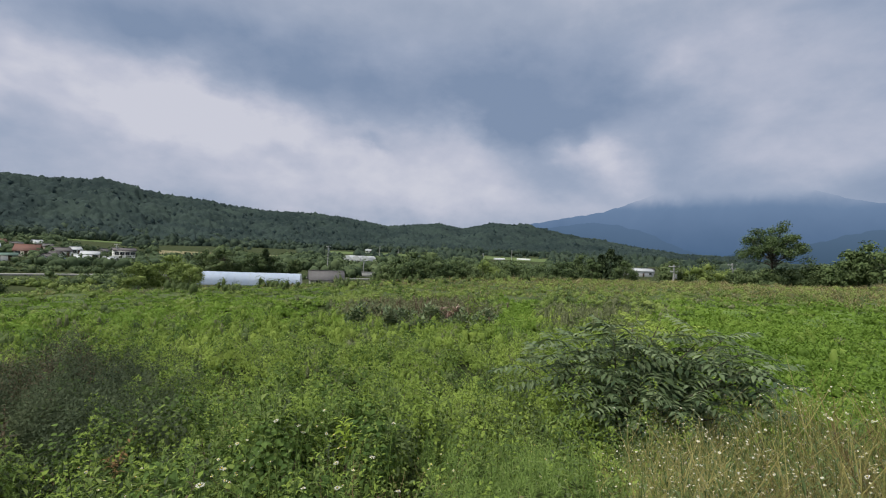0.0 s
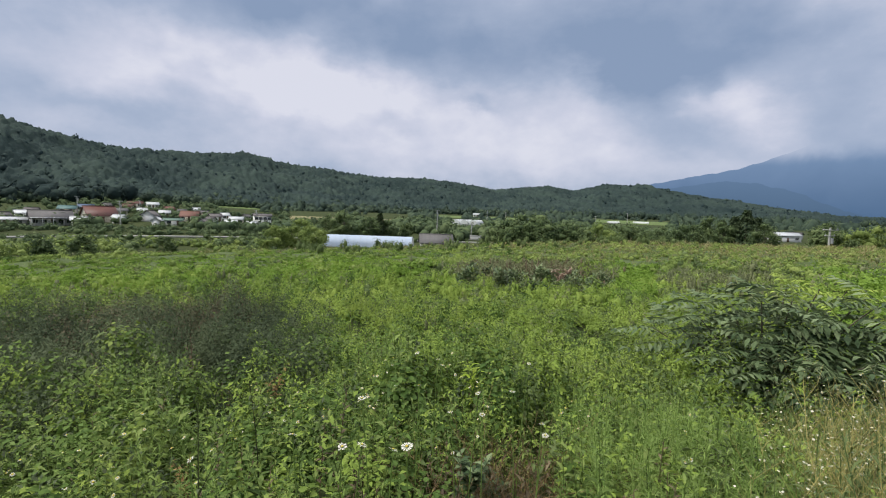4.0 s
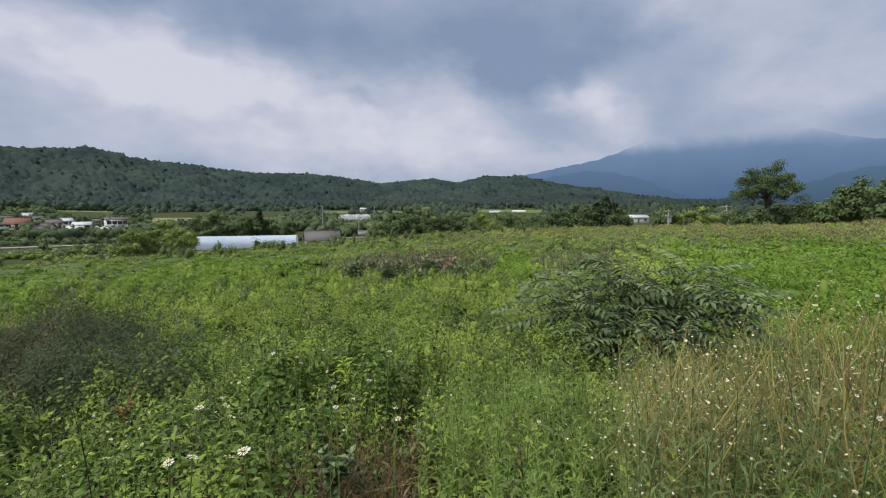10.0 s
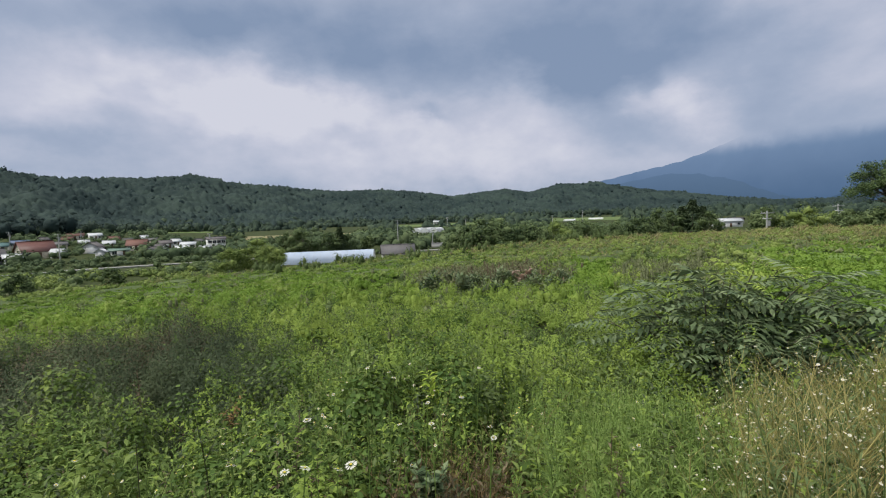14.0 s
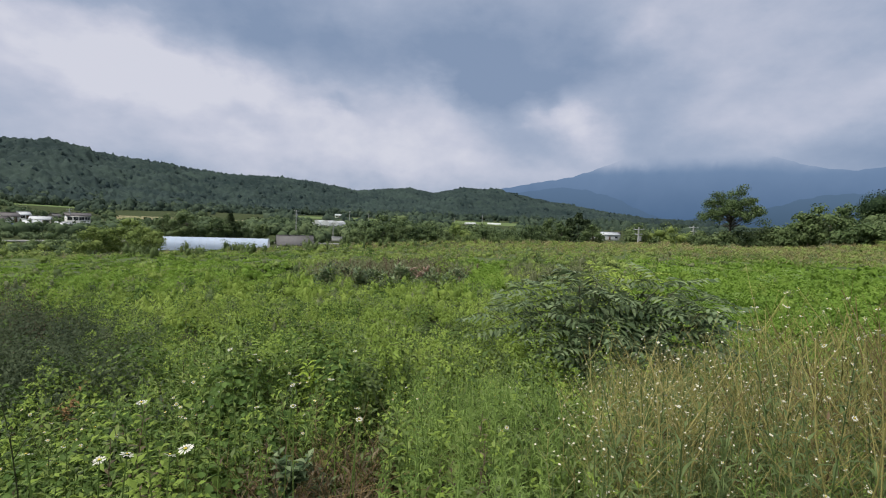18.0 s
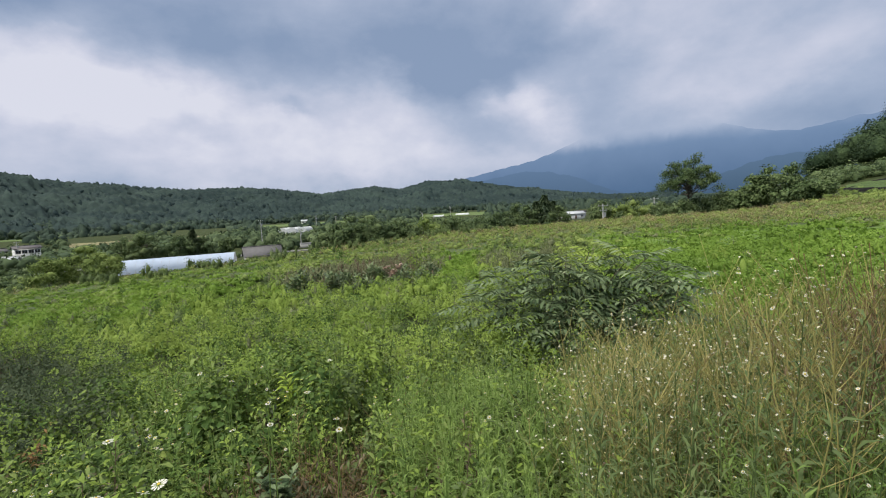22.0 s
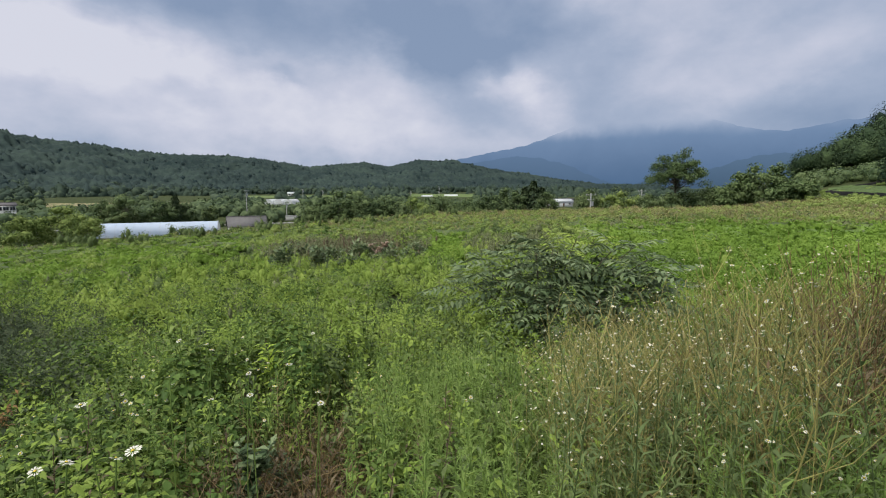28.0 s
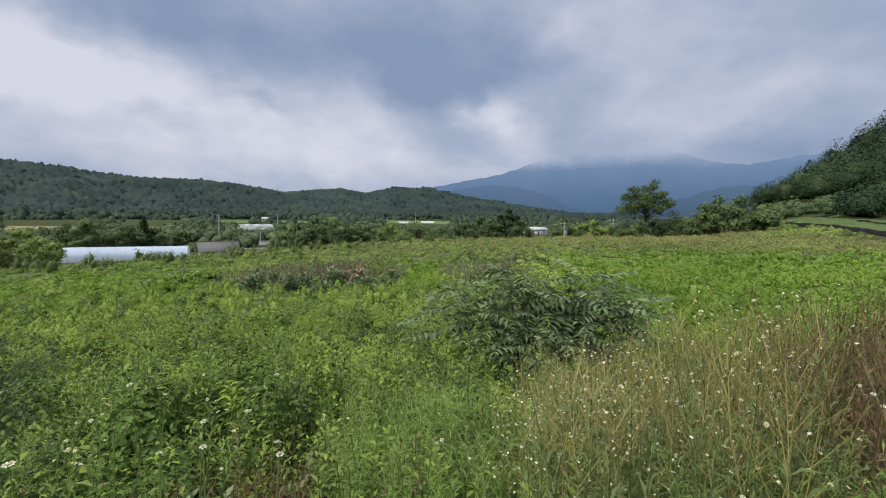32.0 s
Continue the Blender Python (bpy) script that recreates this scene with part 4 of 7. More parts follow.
az, r, gen = plants(201, 3000, -84, 64, 1.5, 5.5, lambda a, d, x, y: np.maximum(w_plain(a, d, x, y), w_lush(a, d, x, y)))
spikes("leafy_weeds", "mixed upright leafy weeds in the near field", M_BROAD, az, r, tall(az, r, gen, 0.32, 0.56), 16, 0.07, 211)
# heading and distance decide which kind stands where; each ring has smaller plants nearer by
for q, (r0, r1, n, k, leaf, wide, low, high) in enumerate(((4.0, 8.0, 950, 130, 0.056, 0.19, 0.36, 0.64), (8.0, 14.0, 1750, 92, 0.076, 0.24, 0.36, 0.66), (14.0, 25.0, 3200, 50, 0.125, 0.30, 0.34, 0.68), (25.0, 64.0, 6500, 30, 0.24, 0.42, 0.30, 0.60))):
    az, r, gen = plants(230 + q, n, -84, 64, r0, r1, w_plain)
    plumes("plume_weeds", "soft yellow-green weed plumes crowding the fallow field", M_FARWEED if q == 3 else M_WEED, az, r, tall(az, r, gen, low, high), k, leaf, wide, 240 + q, slim=(0.5, 0.45, 0.36, 0.30)[q])
    az, r, gen = plants(310 + q, int(n * (0.6, 0.6, 1.0, 1.2)[q]), -66, 64, r0, r1, lambda a, d, x, y: in_bright(a, d))
    plumes("low_ground_plants", "bright green low leafy plants covering the ground", M_CLOVER, az, r, tall(az, r, gen, low * 0.9, high * 0.72), k, leaf * 1.05, wide * 1.25, 320 + q, slim=0.6)
    az, r, gen = plants(250 + q, int(n * 0.5), -84, 30, r0, r1, w_lush)
    plumes("leafy_bushes", "deep green leafy bushes among the yellow-green weeds", M_LUSH, az, r, tall(az, r, gen, low, high), k, leaf * 1.1, wide * 1.1, 260 + q, slim=0.65)
    az, r, gen = plants(270 + q, int(n * 0.35), -84, 64, r0, r1, lambda a, d, x, y: w_plain(a, d, x, y) * smooth(0.0, 0.7, wobble(x, y, 4.0 + 0.1 * d, 2, 12)))
    plumes("browning_plumes", "browning seed plumes scattered through the weeds", M_OLIVE, az, r, tall(az, r, gen, low + 0.04, high + 0.04), int(k * 0.7), leaf, wide * 0.7, 280 + q, slim=0.28)
    az, r, gen = plants(290 + q, int(n * 0.35), -84, 46, r0, r1, lambda a, d, x, y: w_plain(a, d, x, y) * smooth(0.1, 0.7, wobble(x, y, 4.0 + 0.1 * d, 2, 14)))
    plumes("grey_plumes", "grey-green weed plumes in patches of the field", M_GREYLEAF, az, r, tall(az, r, gen, low, high), k, leaf, wide, 300 + q, slim=(0.45, 0.42, 0.34, 0.28)[q])
az, r, gen = plants(204, 2300, -72, -30, 4.5, 12.0, lambda a, d, x, y: w_dark(a, d, x, y) * (0.25 + 0.75 * smooth(-0.5, 0.2, wobble(x, y, 0.85, 2, 24))))
plumes("mugwort_stand", "dark upright mugwort massed in a low mound", M_DARKWEED, az, r, tall(az, r, gen, 0.30, 0.62), 210, 0.048, 0.19, 214, slim=0.40)
az, r, gen = plants(205, 1900, -70, -36, 7.0, 11.0, lambda a, d, x, y: in_mound(a, d) * np.maximum(zone(a, d, -55, -39, 8.4, 10.6, 4, 0.08), 0.12 * (wobble(x, y, 2.5, 2, 4) > 0.1)))
plumes("brown_seed_weeds", "brown seed heads above the dark weed mound", M_SEEDHEAD, az, r, tall(az, r, gen, 0.46, 0.68), 34, 0.055, 0.12, 215, slim=0.3)
az, r, gen = plants(206, 2200, -16, 6, 21.0, 30.0, lambda a, d, x, y: in_brown(a, d) * (0.25 + 0.75 * zone(a, d, -6, 2, 22, 27, 3, 0.1)))
plumes("brown_weed_mound", "brown and purplish dry weeds in a rounded patch", M_SEEDHEAD, az, r, tall(az, r, gen, 0.35, 0.72), 24, 0.11, 0.14, 216)
az, r, gen = plants(210, 3000, -16, 6, 21.0, 30.0, lambda a, d, x, y: in_brown(a, d))
plumes("mixed_weed_mound", "grey-green weeds mixed among the brown ones", M_OLIVE, az, r, tall(az, r, gen, 0.35, 0.68), 24, 0.11, 0.14, 220)
az, r, gen = plants(207, 1500, -16, 6, 20.5, 23.0, lambda a, d, x, y: in_brown(a, d + 1.2))
spikes("dark_weed_fringe", "dark green leafy fringe before the brown weeds", M_BUSHLEAF, az, r, tall(az, r, gen, 0.15, 0.5), 12, 0.22, 217, slim=0.6)
az, r, gen = plants(208, 700, 9, 21, 19.0, 28.0, lambda a, d, x, y: in_second(a, d))
plumes("dark_weed_clump", "dark grey-green weed clump in the field", M_OLIVE, az, r, tall(az, r, gen, 0.4, 0.65), 26, 0.11, 0.14, 218)


def w_straw(az, r, x, y):
    return 0.9 * smooth(24, 32, az) * smooth(30, 36, r) + smooth(8, 25, az) * smooth(34, 46, r) * (0.5 + 0.5 * np.clip(wobble(x, y, 9, 2, 2), -1, 1)) + 0.25 * smooth(40, 46, r) + 0.3 * smooth(29, 36, r) * smooth(-12, -4, az) * smooth(30, 14, az)


az, r, gen = plants(209, 26000, -50, 64, 32.0, 66.0, w_straw)
spikes("straw_grass", "pale straw-coloured grass along the field's far edge", M_STRAW, az, r, tall(az, r, gen, 0.24, 0.50), 6, 0.30, 219, slim=0.14)


# ---------------------------------------------------------------- foreground: fleabane, feathery weeds, dry stalks
def petals(gen, radius, count=8):
    """A ragged daisy head: thin petals round the middle, facing up."""
    v, f = [], []
    for i in range(count):
        a, w = i / count * 6.283 + gen.normal(0, 0.06), 2.6 / count
        L = radius * gen.uniform(0.85, 1.1)
        z = gen.uniform(-0.12, 0.12) * radius
        n = len(v)
        v += [(0.25 * radius * math.cos(a), 0.25 * radius * math.sin(a), 0), (0.8 * L * math.cos(a - w), 0.8 * L * math.sin(a - w), z), (L * math.cos(a), L * math.sin(a), z), (0.8 * L * math.cos(a + w), 0.8 * L * math.sin(a + w), z)]
        f.append((n, n + 1, n + 2, n + 3))
    return np.array(v), np.array(f)


def button(radius, sides=7):
    a = np.arange(sides) / sides * 6.283
    v = np.concatenate([np.stack([np.cos(a) * radius, np.sin(a) * radius, 0 * a], 1), np.stack([np.cos(a) * radius * 0.6, np.sin(a) * radius * 0.6, 0 * a + radius * 0.5], 1), [(0, 0, radius * 0.65)]])
    k = np.arange(sides)
    return v, np.stack([k, (k + 1) % sides, sides + (k + 1) % sides, sides + k], 1), np.stack([sides + k, sides + (k + 1) % sides, np.full(sides, 2 * sides)], 1)


def flowering(name, label, stem_mat, leaf_mat, az, r, height, seed, branches=7, bloom=0.0085, narrow=0.05, sway=0.25, blooms=True, leaf_n=10):
    """Thin branching stems with narrow leaves, each branch ending in small white heads."""
    gen = np.random.default_rng(seed)
    stems, fol, pet, mid = Build(), Build(), Build(), Build()
    x, y = polar(az, r)
    z = land(x, y)
    head, hf = petals(gen, 1.0)
    bv, bf4, bf3 = button(0.42)
    for i in range(len(x)):
        h = height[i]
        bend = gen.normal(0, sway, 2) * h
        s = np.linspace(0, 1, 5)
        main = np.stack([x[i] + bend[0] * s * s, y[i] + bend[1] * s * s, z[i] + h * s * 0.97], 1)
        tube(stems, main, np.linspace(0.0028, 0.0012, 5), 3)
        tips = [main[-1]]
        for k in range(branches):
            t = gen.uniform(0.45, 0.95)
            root = np.array([np.interp(t, s, main[:, c]) for c in range(3)])
            a, L = gen.uniform(0, 6.283), h * gen.uniform(0.12, 0.32)
            tip = root + np.array([math.cos(a) * L * 0.6, math.sin(a) * L * 0.6, L])
            tube(stems, [root, (root + tip) / 2 + [math.cos(a) * L * 0.1, math.sin(a) * L * 0.1, -L * 0.06], tip], [0.0013, 0.0011, 0.0008], 3)
            tips.append(tip)
        if blooms:
            for tip in tips:
                if gen.random() < 0.75:
                    size = bloom * gen.uniform(0.7, 1.25)
                    tilt = np.array(Euler((gen.normal(0, 0.4), gen.normal(0, 0.4), gen.uniform(0, 6.28))).to_matrix())
                    pet.add(head * size @ tilt.T + tip, hf)
                    m = mid.n
                    mid.add(bv * size @ tilt.T + tip + [0, 0, 0.001], bf4)
                    mid.f.append(bf3 + m)
        t = gen.uniform(0.05, 0.92, leaf_n)
        base = np.stack([np.interp(t, s, main[:, c]) for c in range(3)], 1)
        a = gen.uniform(0, 6.283, leaf_n)
        L = narrow * gen.uniform(0.7, 1.5, leaf_n) * (1.3 - 0.6 * t)
        leaves(fol, base, np.stack([np.cos(a), np.sin(a), gen.uniform(0.1, 0.9, leaf_n)], 1), np.tile([0, 0, 1.0], (leaf_n, 1)), L, L * 0.2)
    tagged(new(name + "_stems", stems.mesh(name, stem_mat)), label, "weeds", kind="stuff")
    tagged(new(name + "_leaves", fol.mesh(name, leaf_mat)), "narrow leaves of the " + label, "weeds", kind="stuff")
    if blooms and pet.n:
        tagged(new(name + "_petals", pet.mesh(name, M_PETAL)), "small white daisy petals above thin weed stems", "flowers", kind="stuff")
        tagged(new(name + "_centres", mid.mesh(name, M_POLLEN)), "tiny yellow centres of the white daisies", "flowers", kind="stuff")


def stand(name, label, stem_mat, leaf_mat, az, r, height, seed, tips, bloom, leaf_n, narrow):
    """A crowd of thin stalks with forked tops, each tip with a small flat flower head."""
    gen = np.random.default_rng(seed)
    stems, fol, pet, mid = Build(), Build(), Build(), Build()
    x, y = polar(az, r)
    z = land(x, y)
    ring = np.arange(7) / 7 * 6.283
    disc = np.concatenate([np.stack([np.cos(ring), np.sin(ring), 0.10 * np.cos(3 * ring)], 1), [[0, 0, -0.18]]])
    fan = np.array([(i, (i + 1) % 7, 7) for i in range(7)])
    knob = np.array([(0.36, 0, 0.02), (0, 0.36, 0.02), (-0.36, 0, 0.02), (0, -0.36, 0.02), (0, 0, 0.22)])
    knob_f = np.array([(i, (i + 1) % 4, 4) for i in range(4)])
    s = np.linspace(0, 1, 5)
    for i in range(len(x)):
        h = height[i]
        bend, kink = gen.normal(0, 0.11, 2) * h, gen.normal(0, 0.03, 2) * h
        main = np.stack([x[i] + bend[0] * s * s + kink[0] * np.sin(s * 7), y[i] + bend[1] * s * s + kink[1] * np.sin(s * 6), z[i] + h * s * 0.93], 1)
        tube(stems, main, np.linspace(0.0021, 0.0010, 5), 3)
        for k in range(tips):
            t = gen.uniform(0.62, 0.98) if k % 4 else gen.uniform(0.3, 0.7)
            root = np.array([np.interp(t, s, main[:, c]) for c in range(3)])
            a, L = gen.uniform(0, 6.283), h * gen.uniform(0.06, 0.20)
            tip = root + np.array([math.cos(a) * L * 0.75, math.sin(a) * L * 0.75, L])
            tube(stems, [root, tip], [0.0011, 0.0007], 3)
            if bloom and gen.random() < 0.85:
                size = bloom * gen.uniform(0.7, 1.25)
                tilt = np.array(Euler((gen.normal(0, 0.35), gen.normal(0, 0.35), gen.uniform(0, 6.28))).to_matrix())
                pet.add(disc * size @ tilt.T + tip, fan)
                mid.add(knob * size @ tilt.T + tip, knob_f)
        t = gen.uniform(0.05, 0.85, leaf_n)
        base = np.stack([np.interp(t, s, main[:, c]) for c in range(3)], 1)
        a = gen.uniform(0, 6.283, leaf_n)
        L = narrow * gen.uniform(0.7, 1.5, leaf_n) * (1.3 - 0.6 * t)
        leaves(fol, base, np.stack([np.cos(a), np.sin(a), gen.uniform(-0.2, 0.9, leaf_n)], 1), np.tile([0, 0, 1.0], (leaf_n, 1)), L, L * 0.2)
    tagged(new(name + "_stems", stems.mesh(name, stem_mat)), label, "weeds", kind="stuff")
    tagged(new(name + "_leaves", fol.mesh(name, leaf_mat)), "narrow leaves of the " + label, "weeds", kind="stuff")
    if pet.n:
        tagged(new(name + "_petals", pet.mesh(name, M_PETAL)), "small white daisy petals above crowded golden stalks", "flowers", kind="stuff")
        tagged(new(name + "_centres", mid.mesh(name, M_POLLEN)), "tiny yellow centres of the crowded daisies", "flowers", kind="stuff")


def flowering_plant(name, label, group, stem_mat, leaf_mat, seed, branches, narrow, leaf_n, blooms, bloom=0.0072, sway=0.12):
    """One plant a metre high: stem, side shoots, leaves and flower heads."""
    gen = np.random.default_rng(seed)
    p = thing(name, label, "weed", group=group)
    s = np.linspace(0, 1, 6)
    bend = gen.normal(0, sway, 2)
    main = np.stack([bend[0] * s * s + 0.012 * np.sin(s * 9 + seed), bend[1] * s * s + 0.012 * np.cos(s * 8 + seed), s * 0.97], 1)
    b = Build()
    tube(b, main, np.linspace(0.0026, 0.0011, 6), 4)
    stem = part("stem", b, stem_mat, p)
    head, hf = petals(gen, 1.0)
    bv, bf4, bf3 = button(0.28, 6)
    for k in range(branches):
        t = gen.uniform(0.42, 0.95)
        root = np.array([np.interp(t, s, main[:, c]) for c in range(3)])
        a, L = gen.uniform(0, 6.283), gen.uniform(0.10, 0.30)
        L = min(L, 1.02 - root[2])
        tip = root + np.array([math.cos(a) * L * 0.7, math.sin(a) * L * 0.7, L])
        b = Build()
        tube(b, [root, (root + tip) / 2 + [math.cos(a) * L * 0.1, math.sin(a) * L * 0.1, -L * 0.06], tip], [0.0010, 0.0008, 0.0006], 3)
        shoot = part("shoot", b, stem_mat, p)
        if blooms:
            size = bloom * gen.uniform(0.75, 1.3)
            tilt = np.array(Euler((gen.normal(0, 0.4), gen.normal(0, 0.4), gen.uniform(0, 6.28))).to_matrix())
            b = Build()
            b.add(head * size @ tilt.T + tip, hf)
            n = len(hf)
            b.add(bv * size @ tilt.T + tip + [0, 0, 0.001], bf4)
            b.f.append(bf3 + len(head))
            me = b.mesh("flower_head", M_PETAL, M_POLLEN)
            me.polygons.foreach_set("material_index", [0] * n + [1] * (len(bf4) + len(bf3)))
            part("flower_head", me, None, shoot, "small white daisy head with a yellow centre")
    fol = Build()
    t = gen.uniform(0.03, 0.9, leaf_n)
    base = np.stack([np.interp(t, s, main[:, c]) for c in range(3)], 1)
    a = gen.uniform(0, 6.283, leaf_n)
    L = narrow * gen.uniform(0.7, 1.5, leaf_n) * (1.4 - 0.8 * t)
    leaves(fol, base, np.stack([np.cos(a), np.sin(a), gen.uniform(0.1, 0.9, leaf_n)], 1), np.tile([0, 0, 1.0], (leaf_n, 1)), L, L * 0.2)
    part("foliage", fol, leaf_mat, p)
    return p


def plant_out(kinds, az, r, height, gen):
    """Sets the kinds out over the ground, each turned and sized for itself."""
    for i in reversed(range(len(az))):
        x, y = polar(az[i], r[i])
        m = pose(float(x), float(y), float(land(x, y)) - 0.01, gen.normal(0, 5), gen.normal(0, 5), gen.uniform(0, 360)) @ Matrix.Scale(float(height[i]), 4)
        if i < len(kinds):
            kinds[i].matrix_world = m
        else:
            copy_thing(kinds[i % len(kinds)], m)


def headroom(az, r):
    """Height above the soil of the tops of the foreground weeds."""
    x, y = polar(az, r)
    return np.maximum(0.35, EYE + r * np.tan(np.radians(np.interp(az, [14, 18, 28, 35, 40, 46, 50, 55], [-21, -18.5, -13.3, -10.9, -7.9, -6.2, -4.7, -3.9]))) - land(x, y))


def w_fleabane(az, r, x, y):
    return np.clip(0.08 + zone(az, r, 22, 46, 1.5, 5.2, 6, 0.2), 0, 1) * (0.22 + 0.78 * smooth(-0.5, 0.5, wobble(x, y, 0.9, 2, 3)))


az, r, gen = plants(301, 640, 14, 64, 1.7, 5.6, w_fleabane)
kinds = [flowering_plant("fleabane", "thin straw-coloured fleabane with small white flowers", "fleabane plants in the foreground", M_STEM, M_GREYLEAF, 700 + k, 10 + k % 4, 0.06, 22, True, bloom=0.0049) for k in range(9)]
plant_out(kinds, az, r, gen.uniform(0.55, 1.0, len(az)) * headroom(az, r), gen)
az, r, gen = plants(302, 300, 38, 66, 1.9, 5.2, lambda a, d, x, y: 0.06 + 0.94 * zone(a, d, 45, 58, 2.4, 4.6, 4, 0.2))
kinds = [flowering_plant("dry_weed", "dry reddish-brown weed stalk with withered leaves", "dry weeds in the foreground", M_DRYSTEM, M_SEEDHEAD, 720 + k, 9 + k % 3, 0.045, 26, False) for k in range(6)]
plant_out(kinds, az, r, gen.uniform(0.6, 1.0, len(az)) * headroom(az, r), gen)
az, r, gen = plants(309, 2400, 40, 66, 2.4, 5.0, lambda a, d, x, y: zone(a, d, 48.5, 62, 2.6, 4.8, 3, 0.15) * (0.4 + 0.6 * smooth(-0.5, 0.5, wobble(x, y, 1.1, 2, 5))))
spikes("dry_brush", "dense reddish-brown dried weeds in the foreground", M_BRUSH, az, r, gen.uniform(0.45, 0.92, len(az)) * headroom(az, r), 22, 0.07, 319, slim=0.14)
az, r, gen = plants(310, 620, 15, 52, 1.8, 4.2, lambda a, d, x, y: zone(a, d, 20, 46, 1.9, 4.0, 4, 0.15) * (0.15 + 0.85 * smooth(-0.4, 0.5, wobble(x, y, 0.8, 2, 3))))
stand("fleabane_stand", "crowded golden fleabane stalks with small white flowers", M_STEM, M_GREYLEAF, az, r, gen.uniform(0.6, 1.0, len(az)) * headroom(az, r), 320, 10, 0.0050, 30, 0.05)
az, r, gen = plants(311, 170, 24, 50, 1.9, 3.8, lambda a, d, x, y: zone(a, d, 27, 46, 2.0, 3.6, 4, 0.15) * (0.3 + 0.7 * smooth(-0.4, 0.5, wobble(x, y, 0.7, 2, 9))))
stand("dry_stalk_stand", "crowded dry brown stalks between the fleabane", M_DRYSTEM, M_BRUSH, az, r, gen.uniform(0.5, 0.95, len(az)) * headroom(az, r), 321, 6, 0.0, 10, 0.045)
az, r, gen = plants(303, 100, -80, 16, 1.9, 4.2, lambda a, d, x, y: 0.3 + 0.5 * smooth(0.0, 0.8, wobble(x, y, 1.5, 2, 6)))
flowering("scattered_fleabane", "sparse white-flowered fleabane among the near weeds", M_FEATHER, M_FEATHER, az, r, gen.uniform(0.4, 0.75, len(az)), 313, branches=4, bloom=0.011)
az, r, gen = plants(304, 210, -17, -1, 1.7, 2.8, lambda a, d, x, y: 0 * a + 1)
flowering("dry_stalk_clump", "tangled dry brown stalks with withered leaves", M_DRYSTEM, M_SEEDHEAD, az, r, gen.uniform(0.25, 0.52, len(az)), 314, branches=6, blooms=False, sway=0.8, narrow=0.06, leaf_n=8)


def w_feather(az, r, x, y):
    return zone(az, r, -1, 30, 1.4, 4.2, 3, 0.2)


az, r, gen = plants(305, 1500, -10, 40, 1.4, 4.6, w_feather)
spikes("feathery_weeds", "soft feathery light green weeds in the foreground", M_FEATHER, az, r, gen.uniform(0.35, 0.62, len(az)), 34, 0.075, 315, slim=0.10)
az, r, gen = plants(306, 1500, 20, 66, 1.4, 5.2, lambda a, d, x, y: 0.3 + 0.7 * smooth(0.3, -0.5, wobble(x, y, 0.8, 2, 3)))
spikes("feathery_weeds", "grey-green narrow-leaved weeds between flower stalks", M_GREYLEAF, az, r, gen.uniform(0.35, 0.85, len(az)) * headroom(az, r), 40, 0.07, 316, slim=0.12)
az, r, gen = plants(313, 420, 18, 64, 2.2, 5.6, lambda a, d, x, y: 0.35 + 0.65 * smooth(-0.3, 0.5, wobble(x, y, 1.2, 2, 23)))
plumes("grey_plumes", "grey-green leafy weeds growing up between the dry stalks", M_GREYLEAF, az, r, gen.uniform(0.3, 0.66, len(az)) * headroom(az, r), 130, 0.042, 0.15, 323, slim=0.34)
az, r, gen = plants(312, 260, 40, 64, 1.5, 2.5, lambda a, d, x, y: 0 * a + 0.8)
spikes("feathery_weeds", "light green narrow-leaved weeds before the brown brush", M_FEATHER, az, r, gen.uniform(0.35, 0.6, len(az)) * headroom(az, r), 36, 0.075, 322, slim=0.14)
az, r, gen = plants(307, 1500, -84, 0, 1.5, 5.5, lambda a, d, x, y: (1 - in_tangle(a, d)) * smooth(0.0, 0.7, wobble(x, y, 1.9, 2, 13)))
spikes("feathery_weeds", "feathery pale weeds scattered among the near leaves", M_FEATHER, az, r, tall(az, r, gen, 0.40, 0.62), 30, 0.07, 317, slim=0.13)
az, r, gen = plants(308, 900, -84, 10, 1.6, 6.0, lambda a, d, x, y: (1 - in_tangle(a, d)) * smooth(0.2, 0.8, wobble(x, y, 1.6, 2, 15)))
spikes("brown_seed_weeds", "browning seed heads scattered among the near weeds", M_SEEDHEAD, az, r, tall(az, r, gen, 0.35, 0.56), 16, 0.05, 318, slim=0.3)


# ---------------------------------------------------------------- the shrub with long compound leaves
def compound_leaf(name, pairs, length, seed):
    gen = np.random.default_rng(seed)
    b = Build()
    t = np.linspace(0, 1, 6)
    rach = np.stack([t * 0, t * length, 0.10 * length * np.sin(t * 2.6) - 0.16 * length * t * t], 1)
    tube(b, rach, np.linspace(0.005, 0.002, 6), 3)
    s = np.linspace(0.16, 0.97, pairs)
    base = np.stack([np.interp(s, t, rach[:, c]) for c in range(3)], 1)
    for side in (-1, 1):
        L = length * 0.24 * (1 - 0.55 * np.abs(s - 0.45)) * gen.uniform(0.85, 1.15, pairs)
        along = np.stack([np.full(pairs, side * 1.0), 0.35 + gen.normal(0, 0.08, pairs), -0.32 + gen.normal(0, 0.18, pairs)], 1)
        leaves(b, base, along, np.tile([0, 0, 1.0], (pairs, 1)), L, L * 0.36, fold=0.04, droop=0.14)
    leaves(b, base[-1:], np.array([[0, 1.0, -0.3]]), np.array([[0, 0, 1.0]]), [length * 0.22], [length * 0.08])
    return b.mesh(name, M_BUSHLEAF)


